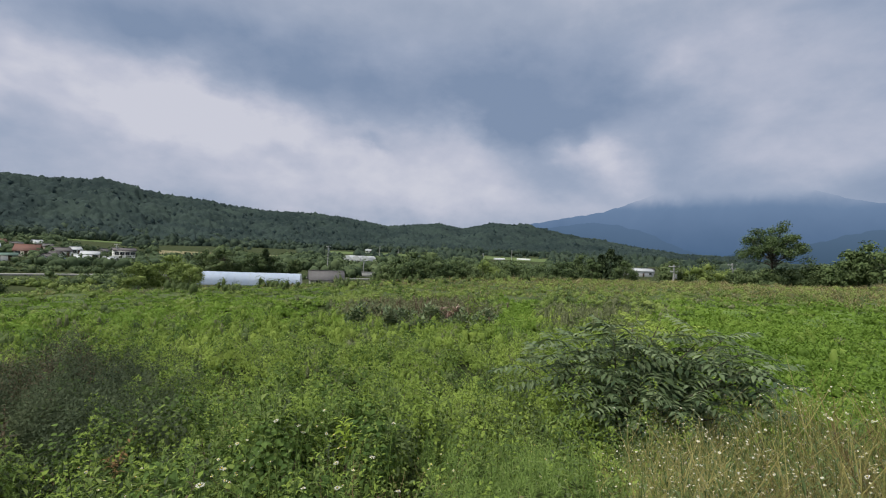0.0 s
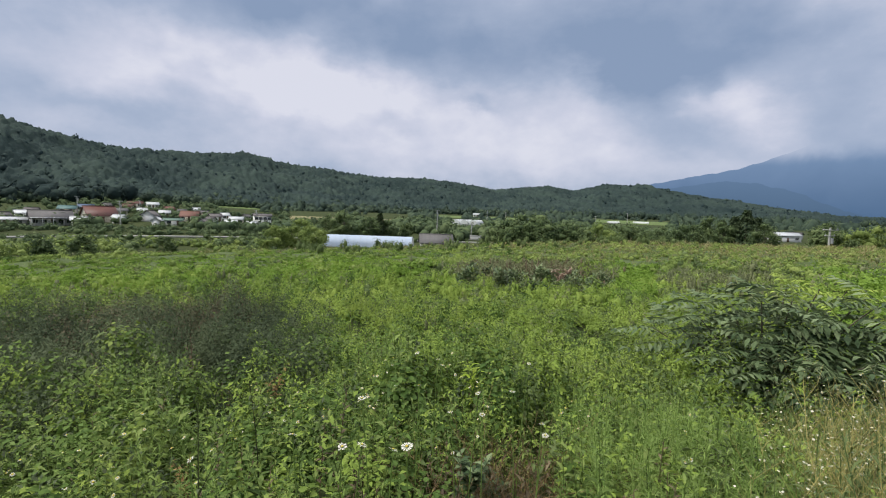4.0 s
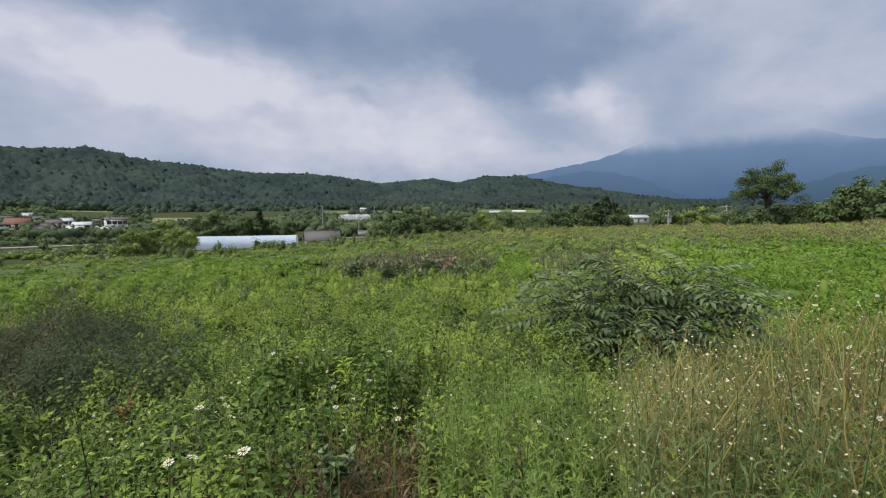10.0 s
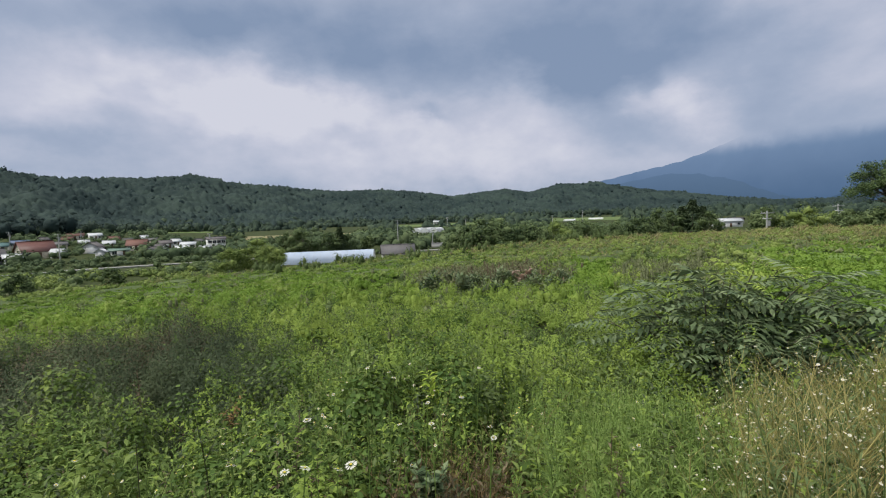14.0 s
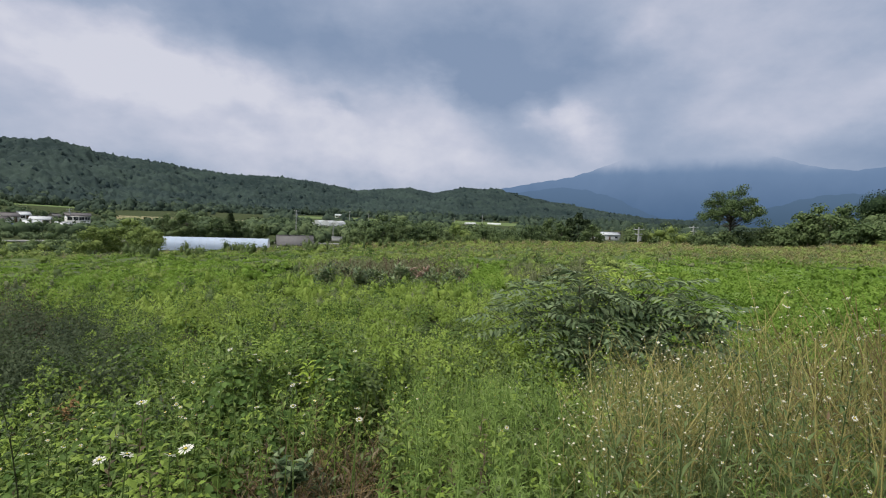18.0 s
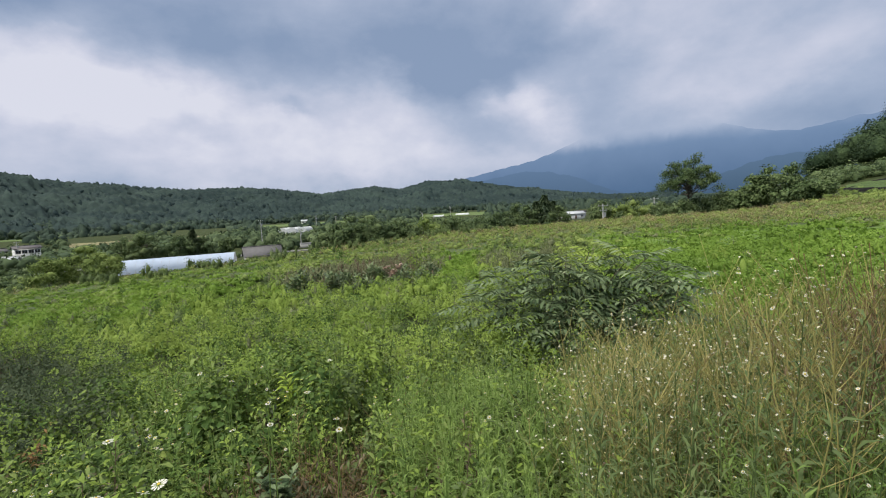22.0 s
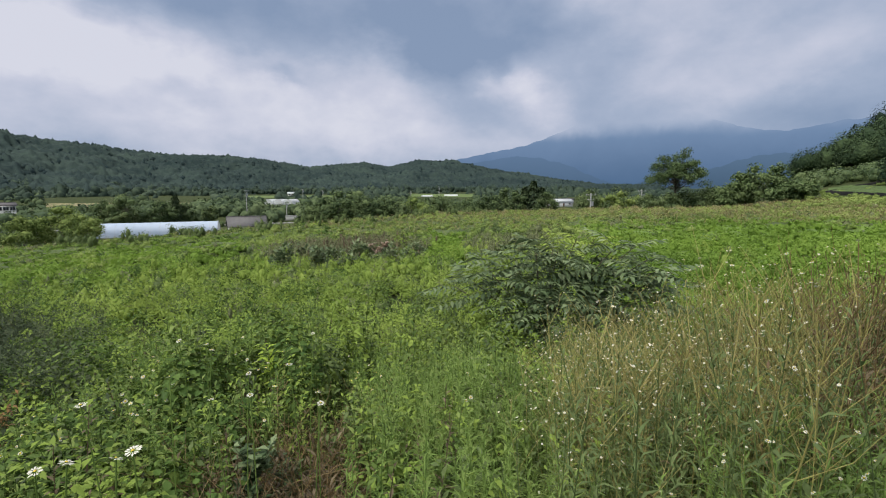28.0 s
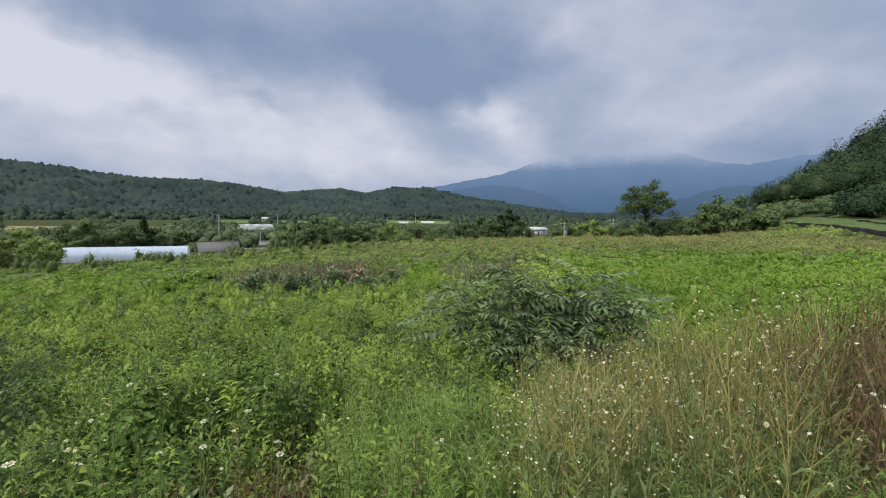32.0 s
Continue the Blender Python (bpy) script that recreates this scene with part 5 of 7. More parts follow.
def compound_shrub():
    gen = np.random.default_rng(77)
    cx, cy = polar(19.5, 6.9)
    cz = float(land(cx, cy))
    sh = thing("compound_leaf_shrub", "dark green shrub with long feather-shaped leaves in the weedy field", "shrub", pose(cx, cy, cz))
    kinds = [compound_leaf("leaf", 8, 0.72, 1), compound_leaf("leaf", 7, 0.62, 2), compound_leaf("leaf", 9, 0.80, 3)]
    kinds.append(compound_leaf("leaf", 7, 0.40, 4))
    kinds[3].materials[0] = M_YOUNG
    # side to side across the view, depth, height of each stem's top
    right, ahead = np.array([math.cos(radians(19.5)), -math.sin(radians(19.5)), 0]), np.array([math.sin(radians(19.5)), math.cos(radians(19.5)), 0])
    heads = [(-1.05, 0.0, 1.00), (-0.75, -0.2, 1.18), (-0.45, 0.35, 1.35), (-0.1, -0.25, 1.48), (0.15, 0.3, 1.64), (0.45, 0.0, 1.66), (0.75, 0.35, 1.66), (0.95, -0.1, 1.55), (1.25, 0.25, 1.52), (1.5, -0.1, 1.25),
             (-0.8, 0.4, 0.85), (0.3, -0.45, 1.05), (1.0, -0.4, 1.00), (-0.2, -0.5, 0.90), (0.65, -0.5, 0.80), (1.6, 0.3, 1.05), (-0.5, -0.55, 0.70), (0.1, -0.7, 0.70), (1.3, -0.5, 0.75), (-1.3, -0.1, 0.92), (1.75, 0.1, 1.2), (1.9, 0.35, 0.95), (-0.6, 0.1, 1.22), (0.2, -0.1, 1.5), (0.9, 0.2, 1.6), (1.45, 0.1, 1.4)]
    for k, (u, w, h) in enumerate(heads):
        top = right * u + ahead * w + np.array([0, 0, h])
        b = Build()
        start = right * u * 0.15 + ahead * w * 0.15
        pts = [start + (top - start) * np.array([s ** 1.3, s ** 1.3, s ** 0.8]) for s in np.linspace(0, 1, 7)]
        tube(b, pts, np.linspace(0.016, 0.006, 7), 6)
        part("stem", b, M_BARK, sh)
        count = 14 if h > 1.2 else 11
        for j in range(count):
            s = 1 - 0.62 * (j / count) ** 1.3
            at = np.array([np.interp(s, np.linspace(0, 1, 7), np.array(pts)[:, c]) for c in range(3)])
            turn = j * 137.5 + gen.uniform(-20, 20)
            tilt = 16 - 40 * (j / count) + gen.uniform(-10, 10)
            mesh = kinds[3] if (k in (4, 5, 6, 24) and j < 5) else kinds[int(gen.integers(0, 3))]
            lf = part("leaf", mesh, None, sh)
            lf.matrix_local = pose(*at, 0, 0, turn) @ pose(0, 0, 0, tilt, gen.uniform(-16, 16), 0) @ Matrix.Scale(float(gen.uniform(0.75, 1.12)), 4)


compound_shrub()


# ---------------------------------------------------------------- trees and shrubs beyond the field
def spot(az, el, r0=48.0):
    """Where the land beyond the field lies at a heading and a height angle seen from the eye."""
    r = np.geomspace(r0, 900, 700)
    x, y = polar(np.full(700, az), r)
    e = np.degrees(np.arctan2(land(x, y) - EYE, r))
    k = np.where((e[:-1] <= el) & (e[1:] > el))[0]
    k = k[-1] if len(k) else int(np.argmin(np.abs(e - el)))
    return float(x[k]), float(y[k]), float(land(x[k], y[k]))


def at(az, r):
    x, y = polar(az, r)
    return float(x), float(y), float(land(x, y))


def tree(name, label, where, height, width, mat, seed, trunk=0.35, lobes=14, per=110, leaf=0.34, flat=1.0, droop=0.0, category="tree", lobe=(0.15, 0.24), centre=0.0, deep=0.40, solid=True):
    """Tapered trunk and limbs, and a crown of many leaf clumps in lobes at the ends of the limbs."""
    gen = np.random.default_rng(seed)
    t = thing(name, label, category, pose(*where))
    wood, crown = Build(), Build()
    inner = crown
    h0 = height * trunk
    lean = gen.normal(0, 0.04, 2) * height
    stem = [(0, 0, -0.3), (lean[0] * 0.3, lean[1] * 0.3, h0 * 0.5), (lean[0] * 0.6, lean[1] * 0.6, h0), (lean[0], lean[1], height * 0.75)]
    tube(wood, stem, [height * 0.022, height * 0.017, height * 0.013, height * 0.005], 7)
    mid, half = height * (centre if centre else 0.56), height * deep
    for k in range(lobes):
        d = unit(gen.normal(size=3)) * gen.uniform(0.35, 1.0) ** 0.5
        if not solid:
            f = math.sqrt((k + 0.5) / lobes)
            d = np.array([math.cos(k * 2.4) * f, math.sin(k * 2.4) * f, 0.85 - 1.25 * f * f + gen.normal(0, 0.38)]) * 1.05
        c = np.array([lean[0] + d[0] * width * 0.38, lean[1] + d[1] * width * 0.38, mid + d[2] * half + flat * (0.15 - (d[0] ** 2 + d[1] ** 2)) * half * 0.4])
        f = gen.uniform(0.0, 0.85)
        root = np.array(stem[2]) * (1 - f) + np.array(stem[3]) * f
        tube(wood, [root, root * 0.45 + c * 0.55 + [0, 0, -0.03 * height], c], [height * 0.005, height * 0.003, height * 0.001], 4)
        R = width * gen.uniform(*lobe)
        lumps(inner, c[None], np.array([R * 0.5]), np.array([R * 0.36]), gen, 0.15) if solid else None
        d = unit(gen.normal(size=(per, 3)))
        p = c + d * (R * gen.uniform(0.35, 1.0, (per, 1))) * [1, 1, 0.72]
        up = unit(d + gen.normal(size=d.shape) * 0.5 + [0, 0, 0.5])
        along = unit(np.cross(up, gen.normal(size=d.shape))) + [0, 0, -droop]
        L = leaf * gen.uniform(0.6, 1.3, per)
        blades(crown, p, along, up, L * 1.1, L * (0.85 - 0.4 * (droop > 0)))
    top = np.percentile(np.concatenate(crown.v)[:, 2], 98.5)
    crown.v = [v * [1, 1, height / top] for v in crown.v]
    part("trunk", wood, M_BARK, t)
    part("crown", crown, mat, t)
    return t


def top_at(az, r, el):
    return EYE + r * math.tan(radians(el)) - at(az, r)[2]


tree("field_tree", "lone spreading broadleaf tree with a bare forked trunk", at(33.3, 82), top_at(33.3, 82, 4.0), 10.2, M_TREELEAF, 5, trunk=0.46, lobes=76, per=190, leaf=0.22, flat=0.0, lobe=(0.075, 0.13), centre=0.76, deep=0.19, solid=False)
# heading, distance, height angle of the top, width
SHRUBS = [("willow_shrub", "pale green willow shrub beside the greenhouse", M_WILLOW, [(-35.8, 60, -2.3, 4.2), (-33.2, 62, -1.35, 5.2), (-31.3, 58, -2.3, 3.6)]),
          ("round_tree", "dark rounded broadleaf tree behind the greenhouse", M_SHRUB, [(-27.7, 172, -0.2, 14), (-24.8, 168, -0.9, 10), (-30.2, 180, -0.8, 8), (-22.6, 172, -1.2, 7), (-20.3, 176, -1.5, 6)]),
          ("hedge_shrub", "dense green shrub at the field's lower edge", M_SHRUB, [(-9.4, 70, -1.7, 5), (-8.0, 68, -0.8, 6.5), (-6.2, 66, -0.1, 7), (-4.4, 70, 0.0, 7.5), (-2.8, 66, -0.6, 6.5), (-1.2, 68, -0.9, 6), (0.4, 67, -1.0, 6), (4.6, 74, -1.0, 6), (6.2, 74, -0.8, 6), (7.8, 78, -1.2, 5.5), (9.6, 84, -1.3, 5), (11.3, 90, -1.1, 6), (13.2, 92, -1.3, 5), (23.8, 92, -0.8, 5.5), (25.4, 90, -0.7, 5)]),
          ("willow_shrub", "yellow-green willow shrub at the field's edge", M_WILLOW, [(2.6, 69, -0.7, 6.4), (26.9, 92, -0.2, 7), (29.2, 92, -0.7, 5.5)]),
          ("round_tree", "dark broadleaf tree on the valley floor", M_SHRUB, [(14.2, 150, 0.3, 8), (23.6, 100, -0.5, 6), (15.8, 145, -0.1, 8), (19.6, 140, -0.2, 8), (12.5, 140, -0.5, 8), (24.6, 108, 0.1, 6), (28.2, 100, -0.2, 6), (9.9, 120, -0.9, 6.5)]),
          ("hedge_shrub", "low green shrub under the lone tree", M_SHRUB, [(30.6, 82, -0.5, 6), (32.4, 80, -0.4, 6), (34.2, 82, -0.2, 6.5), (36.0, 82, 0.0, 6.5), (37.8, 82, 0.3, 6), (31.8, 76, -1.0, 4.5)]),
          ("round_tree", "rounded leafy tree at the foot of the hill", M_TREELEAF, [(41.4, 72, 2.5, 6.0), (40.0, 74, 1.7, 4.8), (44.6, 66, 0.8, 3.4), (38.8, 80, 0.6, 5.2), (43.0, 68, 0.4, 3.6)]),
          ("kudzu_shrub", "light green creeper-covered shrub below the field", M_WILLOW, [(-66.0, 66, -4.1, 5.0), (-64.0, 64, -3.9, 4.5), (-60.5, 64, -4.2, 4)]),
          ("hedge_shrub", "green shrub beside the village road", M_SHRUB, [(-57.0, 96, -3.8, 3.8), (-53.6, 92, -3.5, 4.8), (-47.0, 104, -3.6, 4.4)])]
seed = 900
for name, label, mat, rows in SHRUBS:
    for az, r, el, width in rows:
        seed += 1
        tree(name, label, at(az, r), max(1.6, top_at(az, r, el)), width, mat, seed, trunk=0.10, lobes=22, per=165, leaf=0.30 * (r / 75) ** 0.6, flat=0.4, droop=0.4 if mat is M_WILLOW else 0.0, category="shrub" if "shrub" in name else "tree")


def conifer(where, height, width, seed):
    gen = np.random.default_rng(seed)
    t = thing("conifer", "dark narrow conifer standing on the valley floor", "tree", pose(*where))
    w, c = Build(), Build()
    tube(w, [(0, 0, -0.3), (0, 0, height * 0.95)], [height * 0.025, 0.03], 6)
    n = 2600
    h = gen.uniform(0.08, 1, n) ** 0.9
    a = gen.uniform(0, 6.283, n)
    rad = width / 2 * (1.03 - h ** 2) * (0.75 + 0.25 * np.sin(h * 40 + a)) * gen.uniform(0.5, 1, n)
    p = np.stack([np.cos(a) * rad, np.sin(a) * rad, h * height], 1)
    L = gen.uniform(0.45, 1.0, n)
    leaves(c, p, np.stack([np.cos(a), np.sin(a), gen.normal(-0.2, 0.3, n)], 1), np.tile([0, 0, 1.0], (n, 1)), L, L * 0.6)
    part("trunk", w, M_BARK, t)
    part("crown", c, M_VALLEY, t)


for az, r, el, width, s in ((17.7, 146, 1.3, 10, 1), (16.7, 150, 0.6, 9, 2), (18.7, 152, 0.5, 9, 3), (15.6, 156, 0.1, 8, 5), (-23.6, 170, -0.3, 5, 4)):
    conifer(at(az, r), top_at(az, r, el), width, s)


# stretches of the valley that stay open: headings and distances
OPEN = [(-34.6, -28.8, 255, 390), (-25.4, -19.8, 280, 390), (-15.0, -10.2, 215, 300), (-12.6, -10.0, 150, 186), (18.2, 23.2, 120, 330), (2.0, 10.5, 300, 470), (-17.5, -6.5, 350, 430), (-32, -15.5, 95, 150), (-42, -37, 300, 440)]


def road_r(az):
    """Distance of the village road at a heading."""
    return 158 + 0.12 * (az + 92)


def open_ground(x, y):
    r, az = np.hypot(x, y), np.degrees(np.arctan2(x, y))
    return np.any([(az > a0) & (az < a1) & (r > r0) & (r < r1) for a0, a1, r0, r1 in OPEN], axis=0)


def thicket(name, label, mat, n, a0, a1, r0, r1, rad, k, seed, gap=-0.45, leaf=0.31):
    gen = np.random.default_rng(seed)
    az, r = gen.uniform(a0, a1, n // 3), gen.uniform(r0, r1, n // 3)
    x, y = polar(az, r)
    x, y = np.repeat(x, 3) + gen.normal(0, rad * 0.8, n // 3 * 3), np.repeat(y, 3) + gen.normal(0, rad * 0.8, n // 3 * 3)
    r = np.hypot(x, y)
    clear = np.abs(r - road_r(np.degrees(np.arctan2(x, y)))) > 5
    keep = (wobble(x, y, 45, 2, 8) > gap) & clear & ~open_ground(x, y)
    x, y = x[keep], y[keep]
    R = gen.uniform(0.35, 1.0, len(x)) ** 1.5 * rad * 1.6
    c = np.stack([x, y, land(x, y) + R * 0.45], -1)
    b = Build()
    H = R * gen.uniform(0.7, 1.1, len(x))
    lumps(b, c, R * 0.58, H * 0.6, gen, 0.18)
    crowns(b, c, R, H, int(k * 1.5), gen, leaf=leaf)
    tagged(new(name, b.mesh(name, mat)), label, "shrubs", kind="stuff")


thicket("orchard", "light green orchard trees in rows on the lower slope", M_VALLEY, 1300, -88, -62, 215, 430, 2.6, 15, 61, gap=-3)
thicket("paddy_hedge", "dark hedges between the paddy and the houses", M_VALLEY, 420, -86, -58, 166, 240, 1.7, 40, 66, gap=-0.9)
thicket("valley_shrubs", "green shrubs and garden trees between the houses", M_VALLEY, 1050, -66, -34, 198, 400, 2.1, 16, 62, gap=-0.9)


def hedgerows():
    """Rows of field trees and hedges, mostly lying across the valley."""
    gen = np.random.default_rng(71)
    near, far = [], []
    for _ in range(150):
        az, r = gen.uniform(-36, 38), math.exp(gen.uniform(math.log(175), math.log(600)))
        x, y = polar(az, r)
        lie, length = radians(-az + gen.normal(0, 14)), gen.uniform(25, 120)
        n = int(length / 2.6)
        s = gen.uniform(-0.5, 0.5, n) * length
        size = gen.uniform(1.5, 3.3)
        for u in s:
            px, py = x + math.cos(lie) * u + gen.normal(0, 1.6), y + math.sin(lie) * u + gen.normal(0, 1.6)
            pr, pa = math.hypot(px, py), math.degrees(math.atan2(px, py))
            if pr > table(pa, BASE_R) or abs(pr - road_r(pa)) < 6 or any(a0 < pa < a1 and r0 < pr < r1 for a0, a1, r0, r1 in OPEN):
                continue
            (near if pr < 330 else far).append((px, py, size * gen.uniform(0.6, 1.35)))
    for name, label, rows in (("hedgerow", "rows of field trees and hedges across the valley", near), ("far_hedgerow", "far rows of dark trees across the valley", far)):
        p = np.array(rows)
        R = p[:, 2]
        c = np.stack([p[:, 0], p[:, 1], land(p[:, 0], p[:, 1])], -1)
        b = Build()
        if name == "hedgerow":
            H = R * gen.uniform(0.8, 1.2, len(R))
            lumps(b, c + np.stack([0 * R, 0 * R, R * 0.6], -1), R * 0.7, H * 0.7, gen, 0.14)
            crowns(b, c + np.stack([0 * R, 0 * R, R * 0.6], -1), R, H, 18, gen, leaf=0.36)
        else:
            spires(b, c, R, R * gen.uniform(1.2, 1.8, len(R)), gen, -0.1)
        tagged(new(name, b.mesh(name, M_VALLEY if name == "hedgerow" else M_FOOT, smooth=name != "hedgerow")), label, "trees", kind="stuff")


hedgerows()
thicket("roadside_shrubs", "low green shrubs along the road below the field", M_SHRUB, 640, -40, 16, 84, 186, 1.15, 18, 64, gap=-0.7)
thicket("roadside_shrubs", "light green creeper-covered shrubs below the field", M_WILLOW, 360, -66, -38, 84, 150, 1.2, 18, 75, gap=-0.7)
thicket("meadow_scrub", "low green scrub and creepers before the village", M_WILLOW, 900, -63, -36, 74, 150, 0.9, 16, 67, gap=-0.8)
thicket("meadow_scrub", "low scrub along the village road", M_SHRUB, 300, -60, -36, 120, 185, 1.2, 16, 68, gap=-0.9)
thicket("meadow_scrub", "dark garden hedges along the village", M_VALLEY, 360, -60, -36, 170, 196, 1.1, 16, 70, gap=-0.9)
thicket("meadow_scrub", "leafy scrub on the near side of the road", M_SHRUB, 330, -72, -36, 140, 157, 1.1, 16, 71, gap=-0.5)
thicket("hill_foot_shrubs", "dark green shrubs along the foot of the hill", M_FOREST_NEAR, 300, 51.5, 64, 74, 100, 1.6, 190, 65, gap=-2.0, leaf=0.14)

thicket("bank_weeds", "soft green weeds on the bank below the hill", M_FARWEED, 600, 43.5, 50.5, 57, 76, 0.24, 24, 73, gap=-3, leaf=0.26)
thicket("hill_foot_shrubs", "green shrubs on the slope above the terrace", M_SHRUB, 150, 42.5, 50.5, 81, 99, 1.1, 60, 76, gap=-3, leaf=0.2)
thicket("terrace_crop", "low leafy crop in rows on the terrace", M_WILLOW, 420, 50, 62, 57, 66, 0.22, 22, 74, gap=-3, leaf=0.3)
az, r, gen = plants(221, 900, -37, 12, 40.0, 64.0, lambda a, d, x, y: (np.abs(d - table(a, EDGE) - 1.0) < 4.0) * smooth(-0.2, 0.6, wobble(x, y, 6.0, 2, 21)))
plumes("edge_weeds", "rank dark weeds along the lower edge of the field", M_GREYLEAF, az, r, tall(az, r, gen, 0.7, 1.5), 46, 0.22, 0.36, 222)


# ---------------------------------------------------------------- village, road and fields in the valley
M_WHITE = material("white_painted_wall", [(0.58, 0.58, 0.57), (0.72, 0.72, 0.70)], scale=1.0, rough=0.8, bump=0.1)
M_CREAM = material("cream_wall", [(0.46, 0.42, 0.34), (0.56, 0.52, 0.44)], scale=1.0, rough=0.85, bump=0.1)
M_GREYWALL = material("grey_block_wall", [(0.28, 0.28, 0.27), (0.38, 0.38, 0.36)], scale=1.5, rough=0.9, bump=0.2)
M_REDROOF = material("red_metal_roof", [(0.085, 0.036, 0.032), (0.13, 0.052, 0.044)], scale=1.0, rough=0.55)
M_ORANGEROOF = material("faded_red_tile_roof", [(0.105, 0.052, 0.042), (0.155, 0.075, 0.058)], scale=1.0, rough=0.7)
M_DARKROOF = material("dark_slate_roof", [(0.07, 0.065, 0.068), (0.12, 0.11, 0.112)], scale=1.0, rough=0.7)
M_BROWNROOF = material("weathered_brown_roof", [(0.082, 0.080, 0.083), (0.13, 0.126, 0.128)], scale=1.2, rough=0.8)
M_TEALROOF = material("teal_metal_roof", [(0.06, 0.12, 0.12), (0.085, 0.16, 0.155)], scale=1.0, rough=0.5)
M_BLUEROOF = material("blue_metal_roof", [(0.06, 0.095, 0.16), (0.085, 0.125, 0.20)], scale=1.0, rough=0.5)
M_PALEROOF = material("pale_metal_roof", [(0.40, 0.42, 0.44), (0.52, 0.54, 0.56)], scale=1.0, rough=0.5)
M_GREENROOF = material("green_plastic_roof", [(0.09, 0.15, 0.12), (0.12, 0.19, 0.15)], scale=1.0, rough=0.5)
M_PANE = material("dark_window_glass", [(0.02, 0.025, 0.03), (0.04, 0.045, 0.05)], scale=1.0, rough=0.08, spec=0.5)
M_FRAME = material("window_frame", [(0.55, 0.55, 0.54), (0.65, 0.65, 0.64)], scale=3.0, rough=0.5)
M_DOOR = material("brown_door", [(0.10, 0.06, 0.04), (0.15, 0.09, 0.06)], scale=3.0, rough=0.6)
M_VINYL = material("greenhouse_film", [(0.34, 0.42, 0.54), (0.44, 0.51, 0.62)], scale=0.6, rough=0.35, bump=0.15, bump_scale=1.5, through_light=0.15)
M_WHITEFILM = material("white_greenhouse_film", [(0.55, 0.57, 0.57), (0.68, 0.70, 0.70)], scale=0.6, rough=0.4, bump=0.15, bump_scale=1.5, through_light=0.15)
M_STEEL = material("galvanised_steel", [(0.32, 0.33, 0.34), (0.42, 0.43, 0.44)], scale=8.0, rough=0.45, metal=0.6)
M_CONCRETE = material("concrete", [(0.34, 0.34, 0.33), (0.46, 0.455, 0.44)], scale=1.0, rough=0.9, bump=0.2)
M_ROAD = material("road_surface", [(0.20, 0.20, 0.19), (0.28, 0.275, 0.26)], scale=0.8, rough=0.9, bump=0.2)
M_RICE = material("rice_paddy", [(0.125, 0.18, 0.024), (0.162, 0.228, 0.031), (0.20, 0.27, 0.045)], scale=0.6, rough=0.8, bump=0.9, bump_scale=2.5, coarse=0.05)
M_TAN = material("dry_stubble", [(0.16, 0.145, 0.07), (0.235, 0.205, 0.105)], scale=0.3, rough=0.9, bump=0.6, bump_scale=1.5)
M_EARTH = material("bare_brown_soil", [(0.085, 0.062, 0.040), (0.135, 0.098, 0.066)], scale=0.5, rough=0.95, bump=0.5)
M_GRASSBANK = material("mown_grass", [(0.07, 0.105, 0.028), (0.105, 0.15, 0.04)], scale=0.3, rough=0.9, bump=0.7, bump_scale=3.0)
M_TERRACE = material("terrace_crop", [(0.035, 0.06, 0.016), (0.06, 0.098, 0.024), (0.10, 0.145, 0.036)], scale=1.2, rough=0.9, bump=0.9, bump_scale=3.0, coarse=0.15)
M_NET = material("black_plastic_sheet", [(0.012, 0.012, 0.013), (0.03, 0.03, 0.03)], scale=2.0, rough=0.95, bump=0.4, spec=0.05)


def slab_on_land(name, label, category, mat, az0, az1, r0, r1, lift=0.12, na=24, nr=8, level=None, uneven=0.0, ragged=0.0):
    """A strip of road, paddy or field laid over the land, with a skirt at its edge. The distances may be pairs, for its two ends."""
    A = np.linspace(az0, az1, na)
    R0, R1 = np.linspace(*np.broadcast_to(r0, 2), na), np.linspace(*np.broadcast_to(r1, 2), na)
    T = np.linspace(0, 1, nr)[:, None]
    R = R0 + (R1 - R0) * T
    u = np.linspace(-1, 1, na)
    rim_az = ragged * (np.sin(R * 1.9) + 0.6 * np.sin(R * 4.3 + 1)) * u ** 8
    R = R * (1 + 0.03 * ragged * (np.sin(A * 1.7) + 0.6 * np.sin(A * 4.1)) * (2 * T - 1) ** 4)
    x, y = polar(np.broadcast_to(A, R.shape) + rim_az, R)
    z = (land(x, y) if level is None else np.full(x.shape, float(level))) + lift + uneven * wobble(x, y, 6)
    b = Build()
    b.add(np.stack([x, y, z], -1), np.stack([(i * na + j, i * na + j + 1, (i + 1) * na + j + 1, (i + 1) * na + j) for i in range(nr - 1) for j in range(na - 1)])[:, ::-1])
    rim = [(0, j) for j in range(na)] + [(i, na - 1) for i in range(1, nr)] + [(nr - 1, j) for j in range(na - 2, -1, -1)] + [(i, 0) for i in range(nr - 2, 0, -1)]
    top = np.array([(x[i, j], y[i, j], z[i, j]) for i, j in rim])
    low = top - [0, 0, 1.2]
    n, k = len(rim), np.arange(len(rim))
    b.add(np.concatenate([top, low]), np.stack([k, (k + 1) % n, n + (k + 1) % n, n + k], 1))
    return tagged(new(name, b.mesh(name, mat)), label, category, kind="structure")


